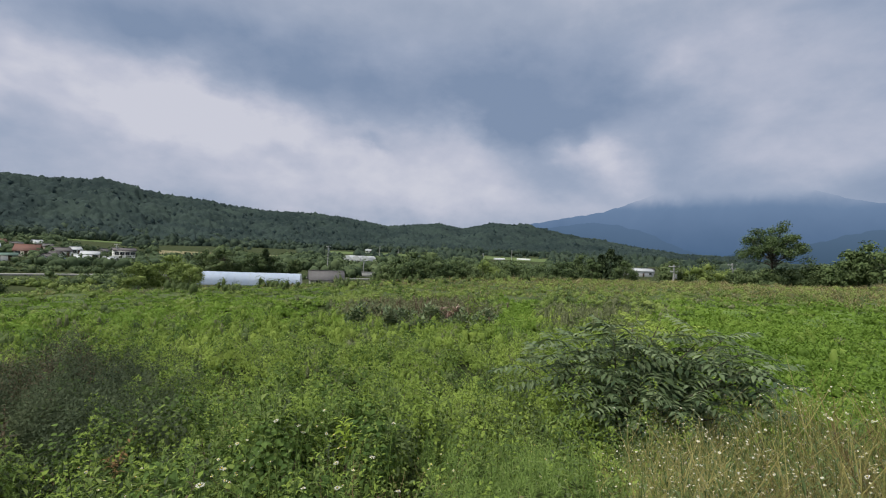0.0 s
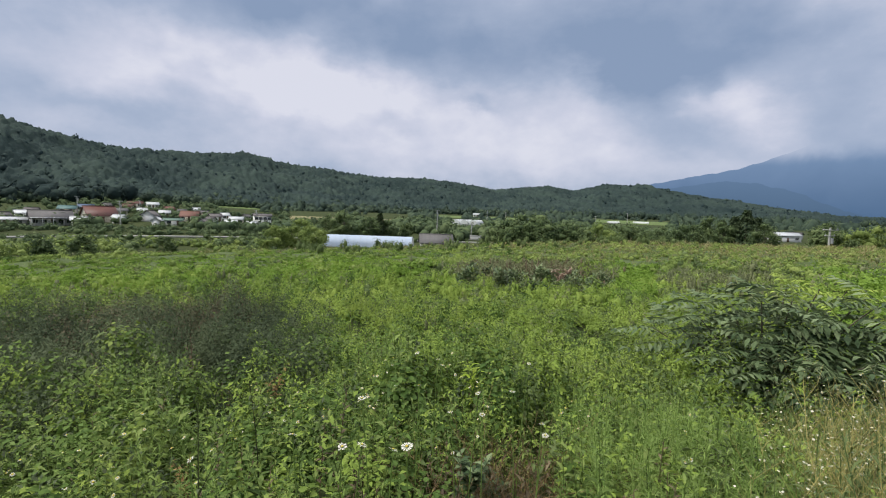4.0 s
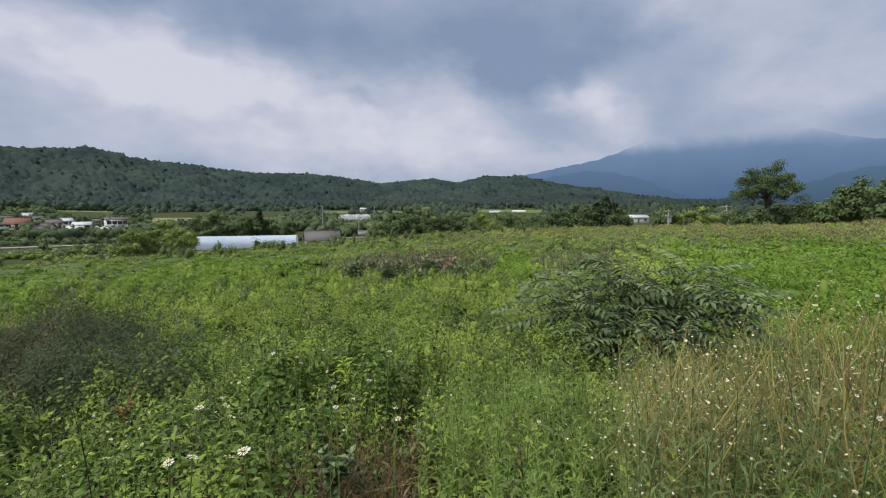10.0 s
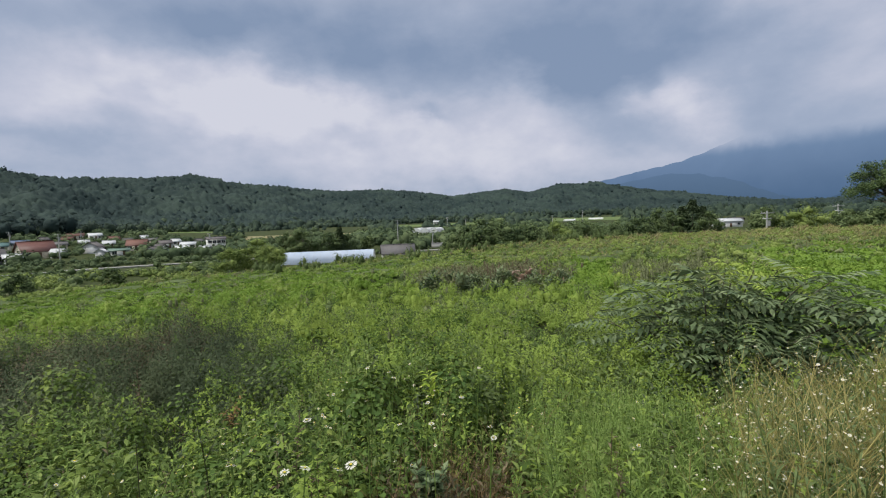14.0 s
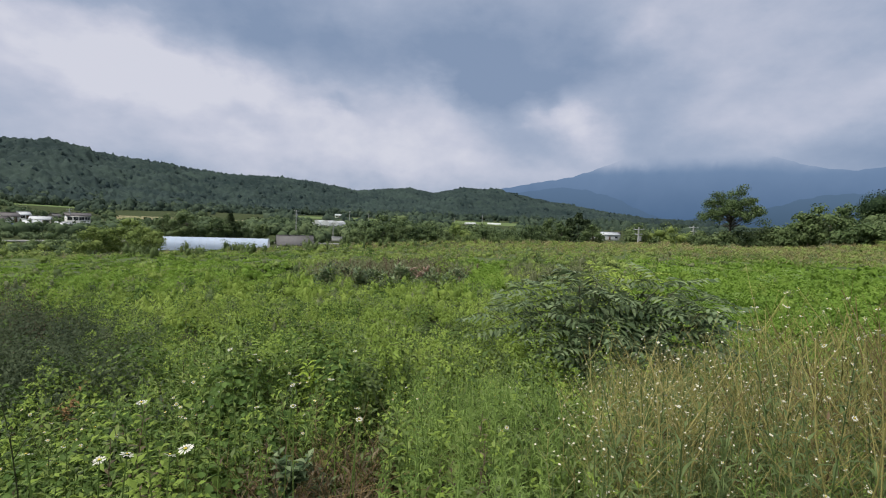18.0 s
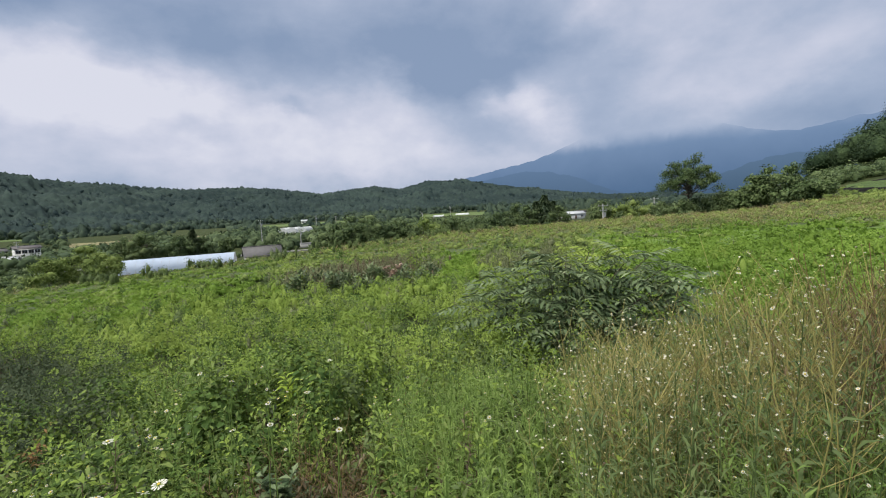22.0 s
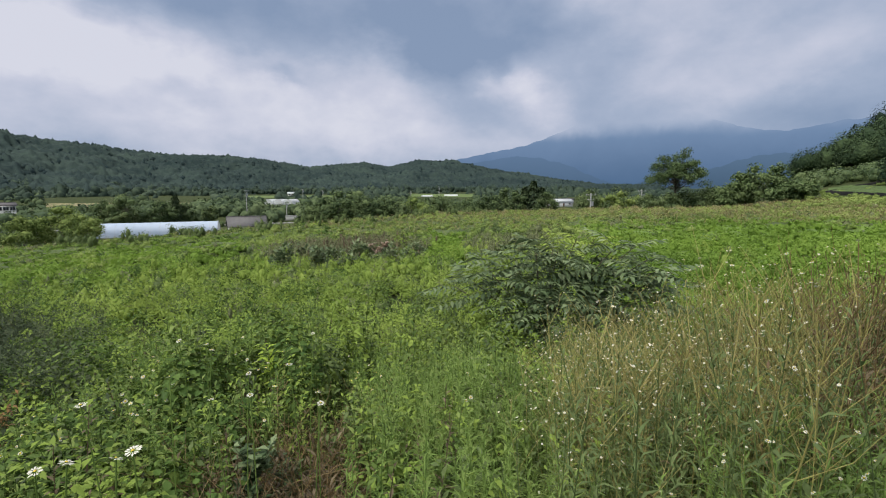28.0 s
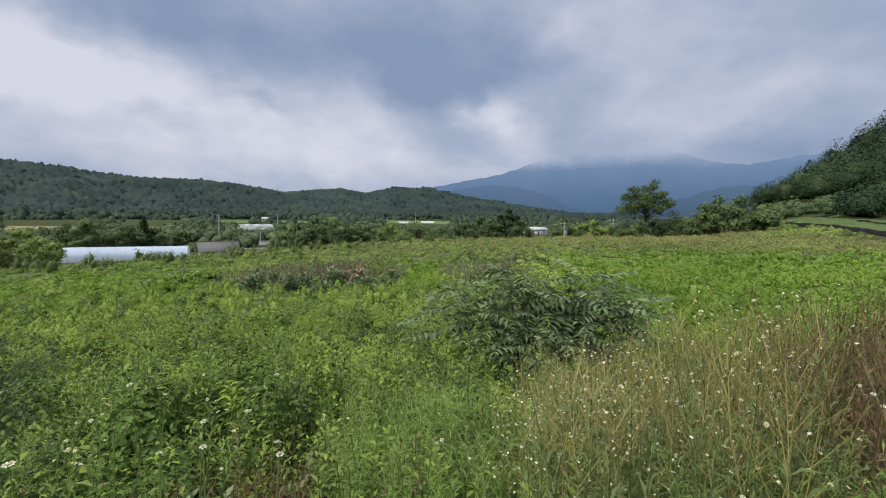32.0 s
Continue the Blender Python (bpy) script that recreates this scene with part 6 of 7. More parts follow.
slab_on_land("rice_paddy", "bright green rice paddy below the field", "paddy", M_RICE, -92, -63.5, (90, 90), (134, 130), level=-8.3, na=40, nr=24, uneven=0.05)
slab_on_land("soil_bank", "bare brown earth bank behind the paddy", "bank", M_EARTH, -90, -62.5, (138, 136), (150, 147), lift=0.3, level=-8.5)
slab_on_land("road_village", "pale concrete farm road along the village", "road", M_ROAD, -92, -8, (156.7, 166.7), (159.3, 169.3), na=90, nr=3, lift=0.35)
slab_on_land("stubble_field", "dry tan stubble field on the lower slope", "field", M_TAN, -34.5, -29.0, 268, 320)
slab_on_land("stubble_field", "dry tan stubble field below the wooded hill", "field", M_TAN, -24.2, -19.8, 282, 318)
slab_on_land("grass_slope", "mown yellow-green grass slope above the houses", "field", M_GRASSBANK, -42.0, -37.5, 390, 440)
slab_on_land("crop_field", "flat pale green crop field in the valley", "field", M_GRASSBANK, 2.0, 13.0, 400, 470)
slab_on_land("crop_field", "narrow green crop strip in the valley", "field", M_GRASSBANK, -18, -6, 380, 430)


def oriented(az, el, face=0.0, r=None):
    x, y, z = spot(az, el) if r is None else at(az, r)
    return pose(x, y, z, 0, 0, -az + face)


def house(name, label, az, el, width, depth, wall_h, roof_h, wall_mat, roof_mat, face=0.0, storeys=1, windows=3, gable=True, r=None, eave=0.5, porch=False):
    """A house with its front towards the field: walls, pitched roof with eaves, door and framed windows."""
    h = thing(name, label, "house", oriented(az, el, face, r))
    width, depth, wall_h, roof_h = width * 0.68, depth * 0.74, wall_h * 0.84, roof_h * 0.8
    H = wall_h * storeys
    b = Build()
    w2, d2 = width / 2, depth / 2
    box(b, (width, depth, H + 1.5), (0, 0, H / 2 - 0.75))
    for sx in (-1, 1):
        b.add([(sx * w2, -d2, H), (sx * w2, d2, H), (sx * w2, 0, H + roof_h * 0.96)], [(0, 1, 2)])
    part("wall", b, wall_mat, h)
    b = Build()
    t = 0.18
    for sy in (-1, 1):
        e = eave / d2 * roof_h
        o = np.array([(-w2 - eave, sy * (d2 + eave), H - e), (w2 + eave, sy * (d2 + eave), H - e), (w2 + eave, 0, H + roof_h), (-w2 - eave, 0, H + roof_h)])
        v = np.concatenate([o, o + [0, 0, t]])
        b.add(v, [(3, 2, 1, 0), (4, 5, 6, 7), (0, 1, 5, 4), (1, 2, 6, 5), (2, 3, 7, 6), (3, 0, 4, 7)])
    box(b, (width + 2 * eave + 0.1, 0.35, 0.16), (0, 0, H + roof_h + t))
    part("roof", b, roof_mat, h)
    for s in range(storeys):
        for k in range(windows):
            x = (k + 0.5) / windows * width - w2
            if s == 0 and k == windows // 2:
                b = Build()
                box(b, (0.95, 0.1, 2.05), (x, -d2 - 0.03, 1.02))
                part("door", b, M_DOOR, h)
                continue
            f, g = Build(), Build()
            zc = s * wall_h + wall_h * 0.55
            for dx, dz, sx, sz in ((0, 0.6, 1.5, 0.08), (0, -0.6, 1.5, 0.1), (-0.72, 0, 0.07, 1.2), (0.72, 0, 0.07, 1.2), (0, 0, 0.06, 1.2)):
                box(f, (sx, 0.12, sz), (x + dx, -d2 - 0.04, zc + dz))
            box(g, (1.4, 0.04, 1.15), (x, -d2 - 0.02, zc))
            win = part("window", f, M_FRAME, h)
            part("pane", g, M_PANE, win)
    if porch:
        for k in range(5):
            b = Build()
            box(b, (0.16, 0.16, H), ((k / 4 - 0.5) * width, -d2 - 1.6, H / 2))
            part("porch_post", b, M_FRAME, h)
        b = Build()
        box(b, (width + 0.6, 2.0, 0.14), (0, -d2 - 0.9, H + 0.02))
        part("porch_roof", b, M_PALEROOF, h)
    return h


house("house", "white single-storey house with a grey roof by the paddy", -72.4, -2.25, 8, 7, 2.8, 1.3, M_WHITE, M_DARKROOF, 12)
house("house", "white gabled house with its gable end to the field", -70.7, -2.2, 7, 9, 3.0, 2.0, M_WHITE, M_DARKROOF, 82, windows=3)
house("house", "white gabled house with a grey metal roof", -68.9, -2.2, 7.5, 10, 3.2, 2.2, M_WHITE, M_DARKROOF, 75, windows=3)
house("shed", "low white farm shed with a pale roof", -63.4, -2.5, 8, 5, 2.2, 0.7, M_WHITE, M_PALEROOF, 5, windows=2)
house("shed", "long low shed with a pale metal roof", -59.4, -2.35, 15, 6, 2.2, 0.8, M_GREYWALL, M_PALEROOF, -6, windows=3)
house("farmhouse", "dark-roofed farmhouse with a porch in the village", -56.3, -2.35, 16, 9, 3.0, 3.0, M_GREYWALL, M_BROWNROOF, 8, windows=5, porch=True)
house("barn", "large red-roofed barn in the village", -52.6, -2.0, 14, 10, 3.2, 4.0, M_CREAM, M_REDROOF, 18, windows=3)
house("house", "small house with a blue metal roof", -53.6, -0.95, 8, 6, 2.6, 1.2, M_GREYWALL, M_BLUEROOF, -10, windows=2)
house("house", "low house with a teal roof behind the barn", -55.0, -1.2, 9, 6, 2.6, 1.6, M_CREAM, M_TEALROOF, -15, windows=2)
house("house", "white house high at the wood's edge", -48.1, -0.55, 8, 7, 2.9, 1.4, M_WHITE, M_PALEROOF, 10, windows=3)
house("house", "low cream house with a faded red roof", -49.6, -0.45, 10, 7, 2.7, 1.3, M_CREAM, M_ORANGEROOF, -5, windows=3)
house("house", "white-gabled cottage with a dark roof", -48.3, -1.85, 7, 8, 2.8, 2.4, M_WHITE, M_DARKROOF, 65, windows=3)
house("shed", "low shed with a green plastic roof", -46.2, -2.2, 9, 5, 2.2, 0.8, M_WHITE, M_GREENROOF, 0, windows=2)
house("house", "house with an orange-red tiled roof", -44.6, -1.8, 10, 8, 2.8, 2.6, M_CREAM, M_ORANGEROOF, -12, windows=3)
house("house", "grey house with a pale roof among the gardens", -42.2, -1.75, 7, 7, 2.7, 1.5, M_WHITE, M_DARKROOF, 20, windows=2)
house("shed", "small blue-roofed garden shed by the road", -41.7, -2.7, 5, 4, 2.2, 0.9, M_GREYWALL, M_BLUEROOF, 15, windows=1)
house("house", "low house with a grey roof beside the lane", -40.0, -2.0, 8, 6, 2.6, 1.2, M_CREAM, M_PALEROOF, -8, windows=3)
house("house", "white two-storey house with rows of windows", -37.3, -2.3, 10, 8, 2.9, 1.0, M_WHITE, M_DARKROOF, 8, storeys=2, windows=4)
house("storehouse", "brown-roofed storehouse beside the greenhouse", -16.6, -4.0, 14.5, 7.6, 1.9, 3.0, M_GREYWALL, M_BROWNROOF, 6, windows=2, r=146)
house("house", "white house with a pale roof far up the slope", -9.0, 0.05, 8, 7, 3.0, 2.0, M_WHITE, M_PALEROOF, 25, windows=2)
house("house", "small white house among trees on the slope", -11.6, -0.35, 8, 6, 2.6, 1.2, M_WHITE, M_PALEROOF, -10, windows=2)
house("warehouse", "long white warehouse on the valley floor", 20.6, -1.75, 22, 12, 3.6, 1.6, M_WHITE, M_PALEROOF, 22, windows=4)
house("house", "grey house behind the white warehouse", 21.8, -1.45, 9, 7, 3.0, 1.2, M_GREYWALL, M_DARKROOF, -15, windows=3)
house("house", "small white house far along the valley", 36.5, -0.6, 8, 6, 2.8, 1.2, M_WHITE, M_PALEROOF, 10, windows=2, r=170)

# smaller buildings between them, by heading, height angle, size, and kind of wall and roof
WALLS, ROOFS = (M_WHITE, M_CREAM, M_GREYWALL), (M_PALEROOF, M_DARKROOF, M_BROWNROOF, M_ORANGEROOF, M_BLUEROOF)
SMALL = [(-58.2, -1.75, 7, 0, 0, 10), (-57.6, -1.45, 6, 2, 1, -20), (-60.4, -1.9, 5, 0, 0, 70), (-61.6, -2.3, 5, 2, 0, 5), (-54.2, -2.4, 6, 0, 0, 0), (-50.9, -1.3, 7, 1, 2, 15), (-51.0, -2.1, 5, 0, 0, -30), (-47.0, -1.4, 6, 0, 0, 0),
         (-46.6, -0.9, 6, 1, 3, 20), (-43.3, -2.4, 5, 0, 1, 60), (-43.4, -1.3, 7, 1, 2, -10), (-41.2, -1.5, 5, 0, 0, 25),
         (-59.6, -2.0, 5, 0, 1, 30), (-57.2, -2.05, 6, 0, 0, -10), (-55.4, -1.7, 6, 0, 2, 20), (-53.0, -1.3, 5, 2, 0, 0), (-52.0, -0.7, 5, 0, 1, 40), (-50.2, -0.75, 6, 1, 3, -15), (-49.0, -1.2, 5, 0, 0, 10), (-47.7, -2.3, 5, 0, 0, 75),
         (-45.4, -1.2, 5, 0, 2, 0), (-44.0, -0.9, 5, 0, 0, 30), (-42.6, -2.1, 5, 0, 1, -40), (-40.6, -2.4, 6, 0, 0, 5), (-39.0, -1.6, 5, 1, 2, 50), (-38.4, -2.6, 5, 0, 0, -20)]
for az, el, w, wall, roof, face in SMALL:
    house("shed" if w < 6 else "house", ("small %s outbuilding under a weathered %s roof" if w < 6 else "small %s village house under a %s roof") % (("white", "cream", "grey block")[wall], ("pale", "dark grey", "brown", "faded red", "blue")[roof]), az, el, w, w * 0.75, 2.5, 1.3, WALLS[wall], ROOFS[roof], face, windows=2)


def tunnel(name, label, m, length, width, height, mat, hoops, ribs=True):
    """A film greenhouse: arched cover, end walls, hoops and a door."""
    g = thing(name, label, "greenhouse", m)
    a = np.linspace(0, math.pi, 15)
    yy, zz = -np.cos(a) * width / 2, np.minimum(np.sin(a) ** 0.75 * height, height)
    xs = np.linspace(-length / 2, length / 2, hoops * 3 + 1)
    sag = 0.05 * np.abs(np.sin(np.arange(len(xs)) * math.pi / 3))
    X = np.repeat(xs[:, None], 15, 1)
    v = np.stack([X, np.repeat(yy[None], len(xs), 0) * (1 - sag[:, None] * 0.3), np.repeat(zz[None], len(xs), 0) - sag[:, None] * (zz > 0.3)], -1)
    b = Build()
    i, j = np.meshgrid(np.arange(len(xs) - 1), np.arange(14), indexing="ij")
    b.add(v.reshape(-1, 3), np.stack([i * 15 + j, i * 15 + j + 1, (i + 1) * 15 + j + 1, (i + 1) * 15 + j], -1).reshape(-1, 4))
    part("cover", b, mat, g, smooth=True)
    for s in (-1, 1):
        b = Build()
        b.add(np.stack([np.full(15, s * length / 2), yy, zz], 1), [list(range(15))])
        part("end_wall", b, M_WHITEFILM, g)
    for k in range(hoops + 1):
        b = Build()
        x = -length / 2 + k / hoops * length
        tube(b, np.stack([np.full(15, x), yy * 1.005, zz * 1.005 + 0.01], 1), 0.018, 4)
        part("hoop", b, M_STEEL, g)
    b = Build()
    box(b, (0.06, 1.4, 1.9), (length / 2 + 0.05, 0, 0.95))
    part("door", b, M_FRAME, g)


lx, ly, _ = at(-30.2, 143)
rx, ry, _ = at(-19.5, 138)
tunnel("greenhouse", "long pale blue film greenhouse below the field", pose((lx + rx) / 2, (ly + ry) / 2, float(land((lx + rx) / 2, (ly + ry) / 2)) - 0.05, 0, 0, math.degrees(math.atan2(ry - ly, rx - lx))), math.hypot(rx - lx, ry - ly), 7.5, 3.5, M_VINYL, 14)
for k in range(3):
    m = oriented(-12.7 + 0.55 * (k - 1) * 2, -2.0, 70, r=290)
    tunnel("hoop_greenhouse", "small white film hoop greenhouse in the valley", m, 13, 5.4, 3.4, M_WHITEFILM, 5)
wall = thing("concrete_wall", "low weathered concrete wall beside the lane", "wall", oriented(-11.3, -3.0, 4, r=182))
b = Build()
box(b, (17, 0.35, 2.4), (0, 0, 0.5))
part("panel", b, M_CONCRETE, wall)
b = Build()
box(b, (17.2, 0.55, 0.16), (0, 0, 1.78))
part("coping", b, M_CONCRETE, wall)
tunnel("hoop_greenhouse", "far white film tunnel on the valley floor", oriented(4.6, -1.2, 20, r=400), 9, 4, 1.6, M_WHITEFILM, 4)
tunnel("hoop_greenhouse", "far low white film tunnel beyond the shrubs", oriented(7.6, -1.0, -10, r=420), 12, 4, 1.5, M_WHITEFILM, 4)


def utility_pole(az, el_base, el_top, r=None):
    x, y, z = spot(az, el_base) if r is None else at(az, r)
    d = math.hypot(x, y)
    h = EYE + d * math.tan(radians(el_top)) - z
    p = thing("utility_pole", "grey concrete utility pole with a steel crossarm", "pole", pose(x, y, z, 0, 0, -az + 12), group="utility poles of the valley")
    b = Build()
    tube(b, [(0, 0, -0.5), (0, 0, h)], [0.19, 0.12], 8)
    part("shaft", b, M_CONCRETE, p)
    for k, zz in enumerate((h - 0.35, h - 1.2)):
        b = Build()
        box(b, (1.8 - 0.5 * k, 0.1, 0.1), (0, -0.14, zz))
        arm = part("crossarm", b, M_STEEL, p)
        for s in (-1, 0, 1):
            b = Build()
            tube(b, [(s * (0.75 - 0.25 * k), -0.14, zz + 0.05), (s * (0.75 - 0.25 * k), -0.14, zz + 0.28)], [0.05, 0.035], 6)
            part("insulator", b, M_STEEL, arm)
    b = Build()
    tube(b, [(0.32, 0.0, h - 2.3), (0.32, 0.0, h - 1.5)], [0.2, 0.2], 8)
    part("transformer", b, M_STEEL, p)


for row in ((-67.95, 0, 0.3, 188), (-50.9, 0, 0.2, 188), (-60.9, 0, -1.0, 188), (-54.3, -1.2, 0.5, None), (-49.2, -0.7, 0.35, None), (-37.9, 0, -0.35, 215), (-16.5, 0, 0.35, 188), (-10.3, -1.0, 0.5, None), (-8.0, -0.6, 0.3, None),
            (-12.2, 0, -1.0, 188), (2.6, -1.2, 0.2, None), (6.1, -0.6, 0.7, None), (15.9, 0, -0.4, 190), (24.4, 0, -0.2, 86), (29.9, 0, 0.2, 110)):
    utility_pole(*row)

slab_on_land("ground_cover_mat", "low bright green creeping plants matted over the ground", "ground cover", M_MAT, 26, 63, (9.5, 9), (33, 31), lift=0.08, uneven=0.06, ragged=1.2, na=90, nr=60)
slab_on_land("ground_cover_mat", "narrow strip of bright green low creeping plants", "ground cover", M_MAT, 4.9, 9.4, 18, 32, lift=0.06, uneven=0.06, ragged=0.9, na=20, nr=30)
# sheets under the weeds whose dark colour paints shade in the gaps
slab_on_land("matted_undergrowth", "matted yellow-green grass under the far weeds, darkened for gap shade", "undergrowth", M_UNDER, -86, 46, (25, 35), (40, 56), lift=0.08, uneven=0.06, na=140, nr=30)

slab_on_land("matted_undergrowth", "matted green grass under the weeds, darkened for gap shade", "undergrowth", M_UNDER, -84, 46, 11, (25.5, 35.5), lift=-0.08, uneven=0.06, na=140, nr=40)

slab_on_land("matted_undergrowth", "matted straw-green grass at the field's upper end, darkened for gap shade", "undergrowth", M_UNDER, 20, 60, (31, 31.5), (57, 47), lift=0.08, uneven=0.06, na=80, nr=30)

# the terrace on the slope below the near hill, edged with black sheet
slab_on_land("terrace_bed", "pale green terraced plot on the slope", "field", M_TERRACE, 46.4, 62, (73, 43), (78, 60), lift=0.3, uneven=0.08, nr=20, na=40)


def sheet_edge(az0, az1, r0, r1, height, seed):
    A = np.linspace(az0, az1, 40)
    R = np.linspace(r0, r1, 40) + 0.5 * wobble(A, A * 0, 6, 2, seed)
    x, y = polar(A, R)
    z = land(x, y) + 0.2
    h = height * (1 + 0.06 * wobble(A, A * 0 + 3, 4, 2, seed))
    b = Build()
    inx, iny = polar(A, R + 0.35)
    rows = np.stack([np.stack([x, y, z - 0.3], 1), np.stack([x, y, z + h], 1), np.stack([inx, iny, z + h * 1.05], 1), np.stack([inx, iny, z - 0.3], 1)])
    b.add(rows.reshape(-1, 3), np.array([(i * 40 + j, i * 40 + j + 1, (i + 1) * 40 + j + 1, (i + 1) * 40 + j) for i in range(3) for j in range(39)]))
    ob = new("plastic_sheet_edge", b.mesh("plastic_sheet_edge", M_NET))
    tagged(ob, "black plastic sheet edging a terraced plot", "plastic sheet")


sheet_edge(46.2, 62, 72.4, 42.4, 0.24, 1)
sheet_edge(46.3, 50.8, 73.5, 79, 0.14, 5)
sheet_edge(51.5, 62, 69, 59.6, 0.26, 9)


# ---------------------------------------------------------------- single plants that stand out
M_RUST = leafy("withered_orange_leaf", (0.17, 0.10, 0.04), (0.28, 0.175, 0.075), (0.40, 0.27, 0.13), scale=3.0, island=0.9, light=0.2)
M_LIME = leafy("lime_leaf", (0.24, 0.34, 0.04), (0.32, 0.43, 0.06), (0.42, 0.50, 0.10), scale=3.0, island=0.6, light=0.35)
M_DARKSTEM = leafy("dark_stalk", (0.035, 0.04, 0.022), (0.055, 0.06, 0.03), (0.08, 0.08, 0.04), scale=4.0, island=0.5, light=0.0)
M_PINKDRY = leafy("pinkish_dry_leaf", (0.42, 0.31, 0.25), (0.52, 0.40, 0.33), (0.62, 0.50, 0.42), scale=3.0, island=0.6, light=0.1)


def single_plant(name, label, az, r, height, stem_mat, leaf_mat, n, leaf, seed, slim=0.35, bend=0.08, low=0.1, category="plant", branches=0, taper=0.5, lift=0.0, thick=1.0):
    """One plant with a stem, side shoots and leaves."""
    gen = np.random.default_rng(seed)
    x, y = polar(az, r)
    p = thing(name, label, category, pose(x, y, float(land(x, y)) - 0.02 + lift))
    a = gen.uniform(0, 6.283)
    s = np.linspace(0, 1, 8)
    main = np.stack([math.cos(a) * bend * height * s ** 2, math.sin(a) * bend * height * s ** 2, height * s], 1)
    lines = [main]
    for k in range(branches):
        t, b0 = gen.uniform(0.25, 0.85), gen.uniform(0, 6.283)
        root = np.array([np.interp(t, s, main[:, c]) for c in range(3)])
        L = height * gen.uniform(0.18, 0.4)
        lines.append(root + np.stack([math.cos(b0) * L * s * 0.55, math.sin(b0) * L * s * 0.55, L * s], 1))
    for k, line in enumerate(lines):
        b = Build()
        tube(b, line, np.linspace(0.0042, 0.0016, 8) * (thick if k == 0 else 0.6), 5)
        part("stem" if k == 0 else "shoot", b, stem_mat, p)
    b = Build()
    which = gen.integers(0, len(lines), n)
    t = gen.uniform(low, 1, n)
    base = np.array([[np.interp(t[i], s, lines[which[i]][:, c]) for c in range(3)] for i in range(n)])
    ang = gen.uniform(0, 6.283, n)
    L = leaf * gen.uniform(0.7, 1.25, n) * (1 - (1 - taper) * t)
    leaves(b, base, np.stack([np.cos(ang), np.sin(ang), gen.normal(0.35 * thick ** 1.5, 0.35, n)], 1), np.tile([0, 0, 1.0], (n, 1)), L, L * slim)
    part("foliage", b, leaf_mat, p)
    return p


single_plant("withered_weed", "withered orange-brown weed standing among green leaves", -36.3, 4.7, 0.62, M_DRYSTEM, M_RUST, 150, 0.075, 1, branches=7)
single_plant("withered_weed", "withered rusty weed low among the leaves", -34.2, 4.2, 0.45, M_DRYSTEM, M_RUST, 80, 0.07, 2, branches=5)
single_plant("withered_weed", "dry orange weed beside a dark stalk", -46.5, 3.4, 0.48, M_DRYSTEM, M_RUST, 70, 0.06, 3, branches=5)
single_plant("lime_weed", "bright lime-green leafy weed in the near field", -12.8, 4.0, 0.55, M_FEATHER, M_LIME, 34, 0.17, 4, slim=0.26, branches=4)
single_plant("lime_weed", "small lime-green young weed", -16.5, 4.4, 0.48, M_FEATHER, M_LIME, 30, 0.11, 5, slim=0.3, branches=4)
single_plant("dark_leaf_weed", "low dark green broad-leaved weed among dry stalks", -13.8, 2.25, 0.52, M_DARKSTEM, M_BUSHLEAF, 190, 0.085, 91, slim=0.5, branches=9)
single_plant("dark_leaf_weed", "dark green broad-leaved weed beside dry stalks", -10.5, 2.5, 0.45, M_DARKSTEM, M_BUSHLEAF, 140, 0.08, 92, slim=0.5, branches=8)
tx, ty = polar(-62.4, 2.5)
single_plant("tall_seed_spike", "tall slender green seed spike on a dry brown stalk", -62.4, 2.5, 1.36 - float(land(tx, ty)), M_FEATHER, M_FEATHER, 460, 0.085, 6, slim=0.30, bend=0.06, low=0.35, taper=0.35, thick=1.2)
for k, (az, r, h) in enumerate(((-65.5, 2.5, 0.85), (-62.5, 2.7, 0.75), (-45.6, 2.4, 0.95), (-39.0, 2.9, 0.80), (-68.5, 2.3, 0.6), (-52.0, 2.6, 0.6), (-47.5, 5.6, 0.95))):
    single_plant("bare_stalk", "thin dark bare stalk with a few leaves", az, r, h, M_DARKSTEM, M_DARKWEED, 16, 0.06, 20 + k, low=0.3, branches=2)
for k, (az, r) in enumerate(((-1.3, 22.0), (-0.6, 22.3), (-2.0, 22.4))):
    single_plant("pink_dry_weed", "pale pinkish dry weed in the brown patch", az, r, 0.95, M_DRYSTEM, M_PINKDRY, 160, 0.22, 40 + k, slim=0.7, branches=6)
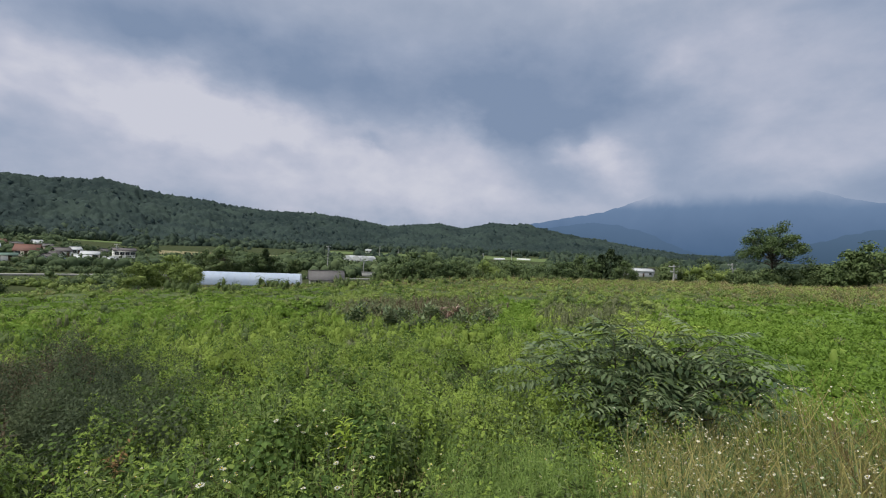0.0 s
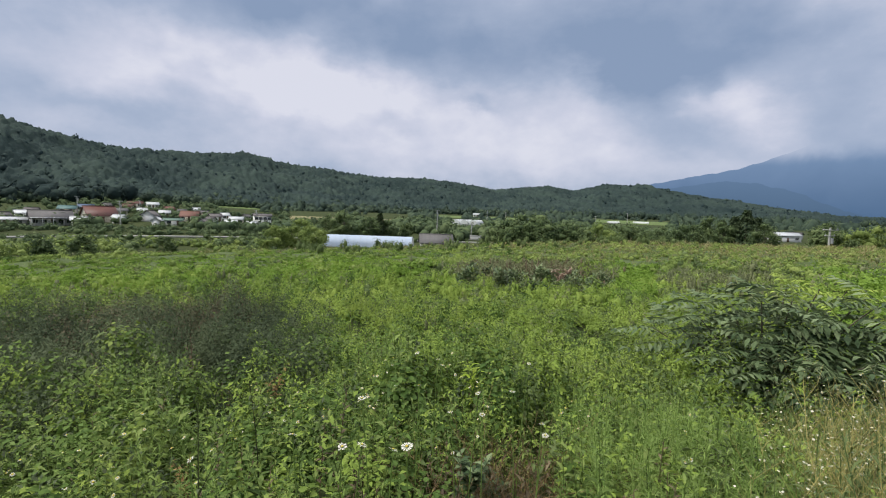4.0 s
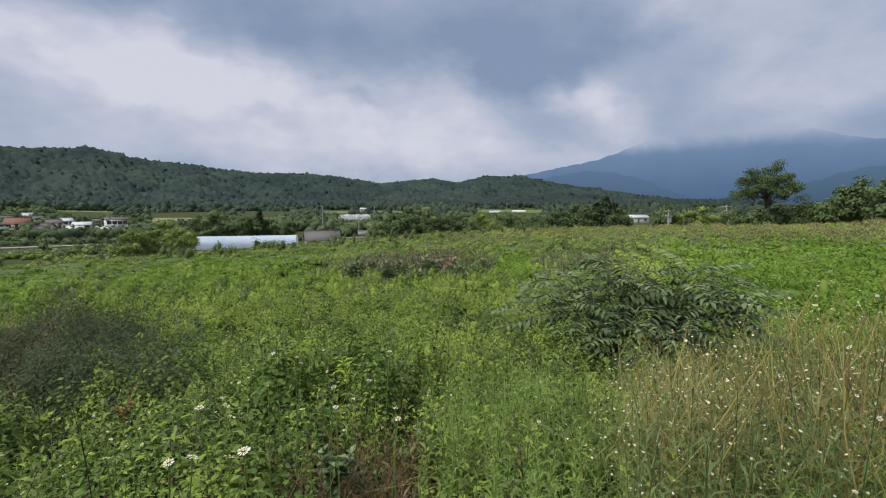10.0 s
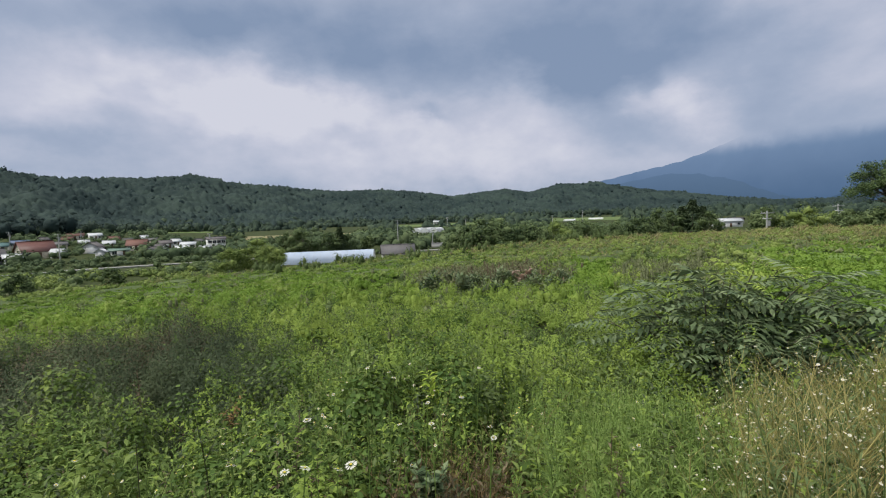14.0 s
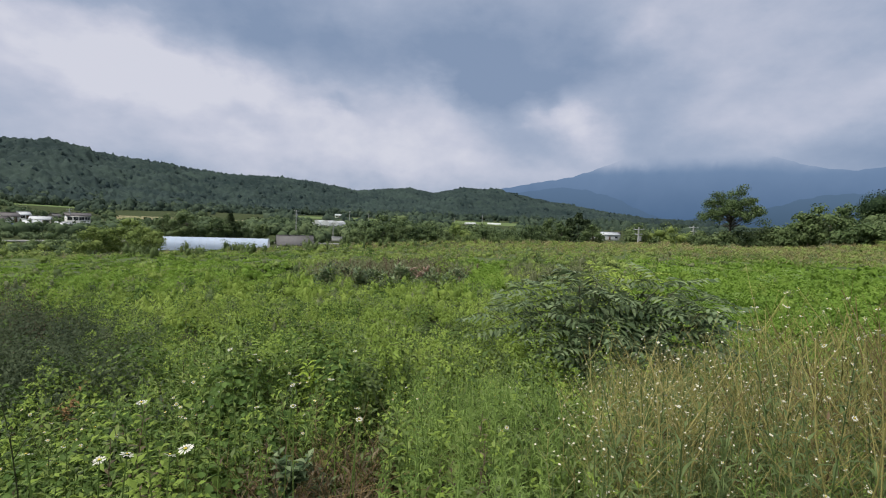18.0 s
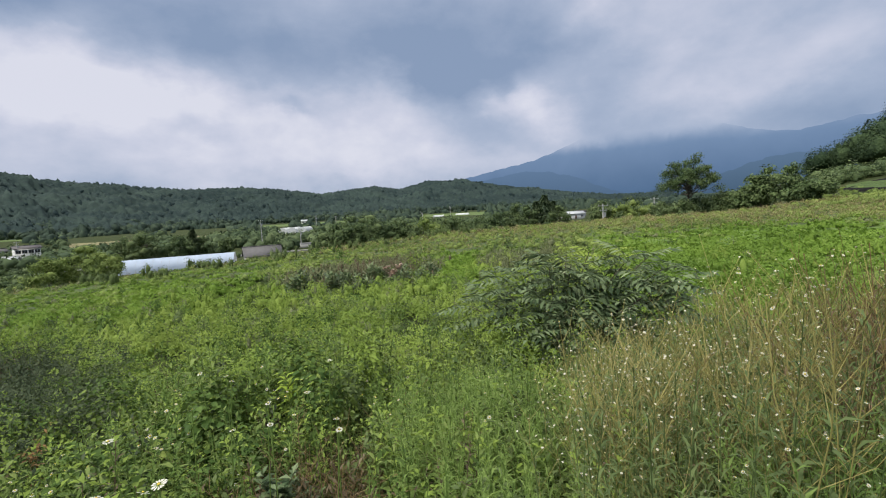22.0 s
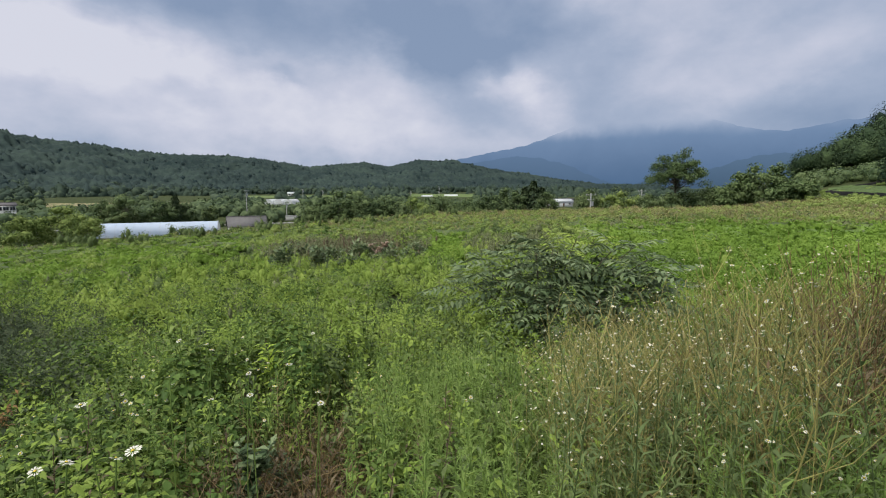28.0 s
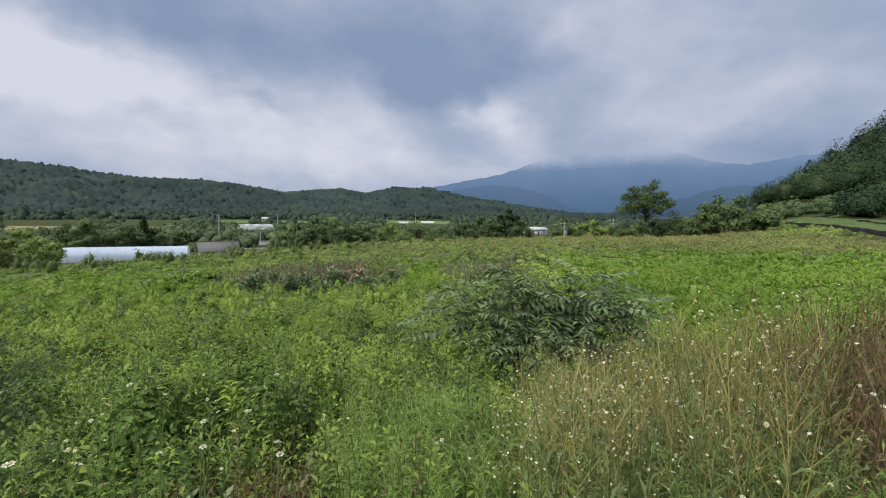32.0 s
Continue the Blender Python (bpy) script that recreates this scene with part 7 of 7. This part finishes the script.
for k, (az, r, h) in enumerate(((33.0, 2.1, 0.95), (38.5, 2.3, 1.0), (27.0, 2.5, 0.8), (43.0, 2.2, 1.05), (24.5, 2.9, 0.7), (48.0, 2.6, 1.15), (51.5, 2.9, 1.2), (30.2, 3.1, 0.85))):
    single_plant("straw_stalk", "tall yellow straw-coloured weed stalk", az, r, h, M_STEM, M_STRAW, 60, 0.06, 60 + k, slim=0.15, branches=12, bend=0.15, low=0.35, thick=0.6)


def daisy(az, r, height, size, seed):
    gen = np.random.default_rng(seed)
    x, y = polar(az, r)
    d = thing("daisy", "white daisy with a yellow centre on a thin stem", "flower", pose(x, y, float(land(x, y)) - 0.02), group="daisies in the foreground")
    b = Build()
    s = np.linspace(0, 1, 6)
    line = np.stack([0.05 * s * s * math.cos(seed), 0.05 * s * s * math.sin(seed), height * s], 1)
    tube(b, line, 0.0022, 5)
    part("stem", b, M_FEATHER, d)
    v, f = petals(gen, size, 16)
    tilt = np.array(Euler((gen.normal(0.1, 0.22), gen.normal(0, 0.25), gen.uniform(0, 6.28))).to_matrix())
    b = Build()
    b.add(v @ tilt.T + line[-1], f)
    part("petals", b, M_PETAL, d)
    v, f4, f3 = button(size * 0.2, 9)
    b = Build()
    b.add(v @ tilt.T + line[-1] + [0, 0, 0.002], f4)
    b.f.append(f3)
    part("centre", b, M_POLLEN, d)


# heading, height angle, distance, size of the head
DAISIES = [(-35.3, -24.9, 1.7, 0.022), (-31.4, -26.5, 1.65, 0.022), (-30.2, -27.0, 1.6, 0.022), (-25.8, -28.4, 1.55, 0.022), (-22.4, -28.3, 1.5, 0.026), (-26.6, -22.5, 1.9, 0.022), (-19.9, -17.2, 2.6, 0.018), (-18.4, -17.8, 2.6, 0.016),
           (-18.6, -18.7, 2.5, 0.015), (-14.3, -22.2, 2.1, 0.016), (-12.6, -24.7, 1.9, 0.015), (-15.6, -24.2, 1.95, 0.014), (-8.1, -21.1, 2.2, 0.018), (-5.9, -24.1, 2.0, 0.017), (-6.6, -25.6, 1.9, 0.017), (-7.7, -18.3, 2.5, 0.014), (-21.1, -21.6, 2.0, 0.016), (-46.2, -26.7, 1.8, 0.016)]
for k, (az, el, r, size) in enumerate(DAISIES):
    px, py = polar(az, r)
    daisy(az, r, EYE - r * math.tan(radians(-el)) - float(land(px, py)) + 0.02, size * 0.85, 80 + k)
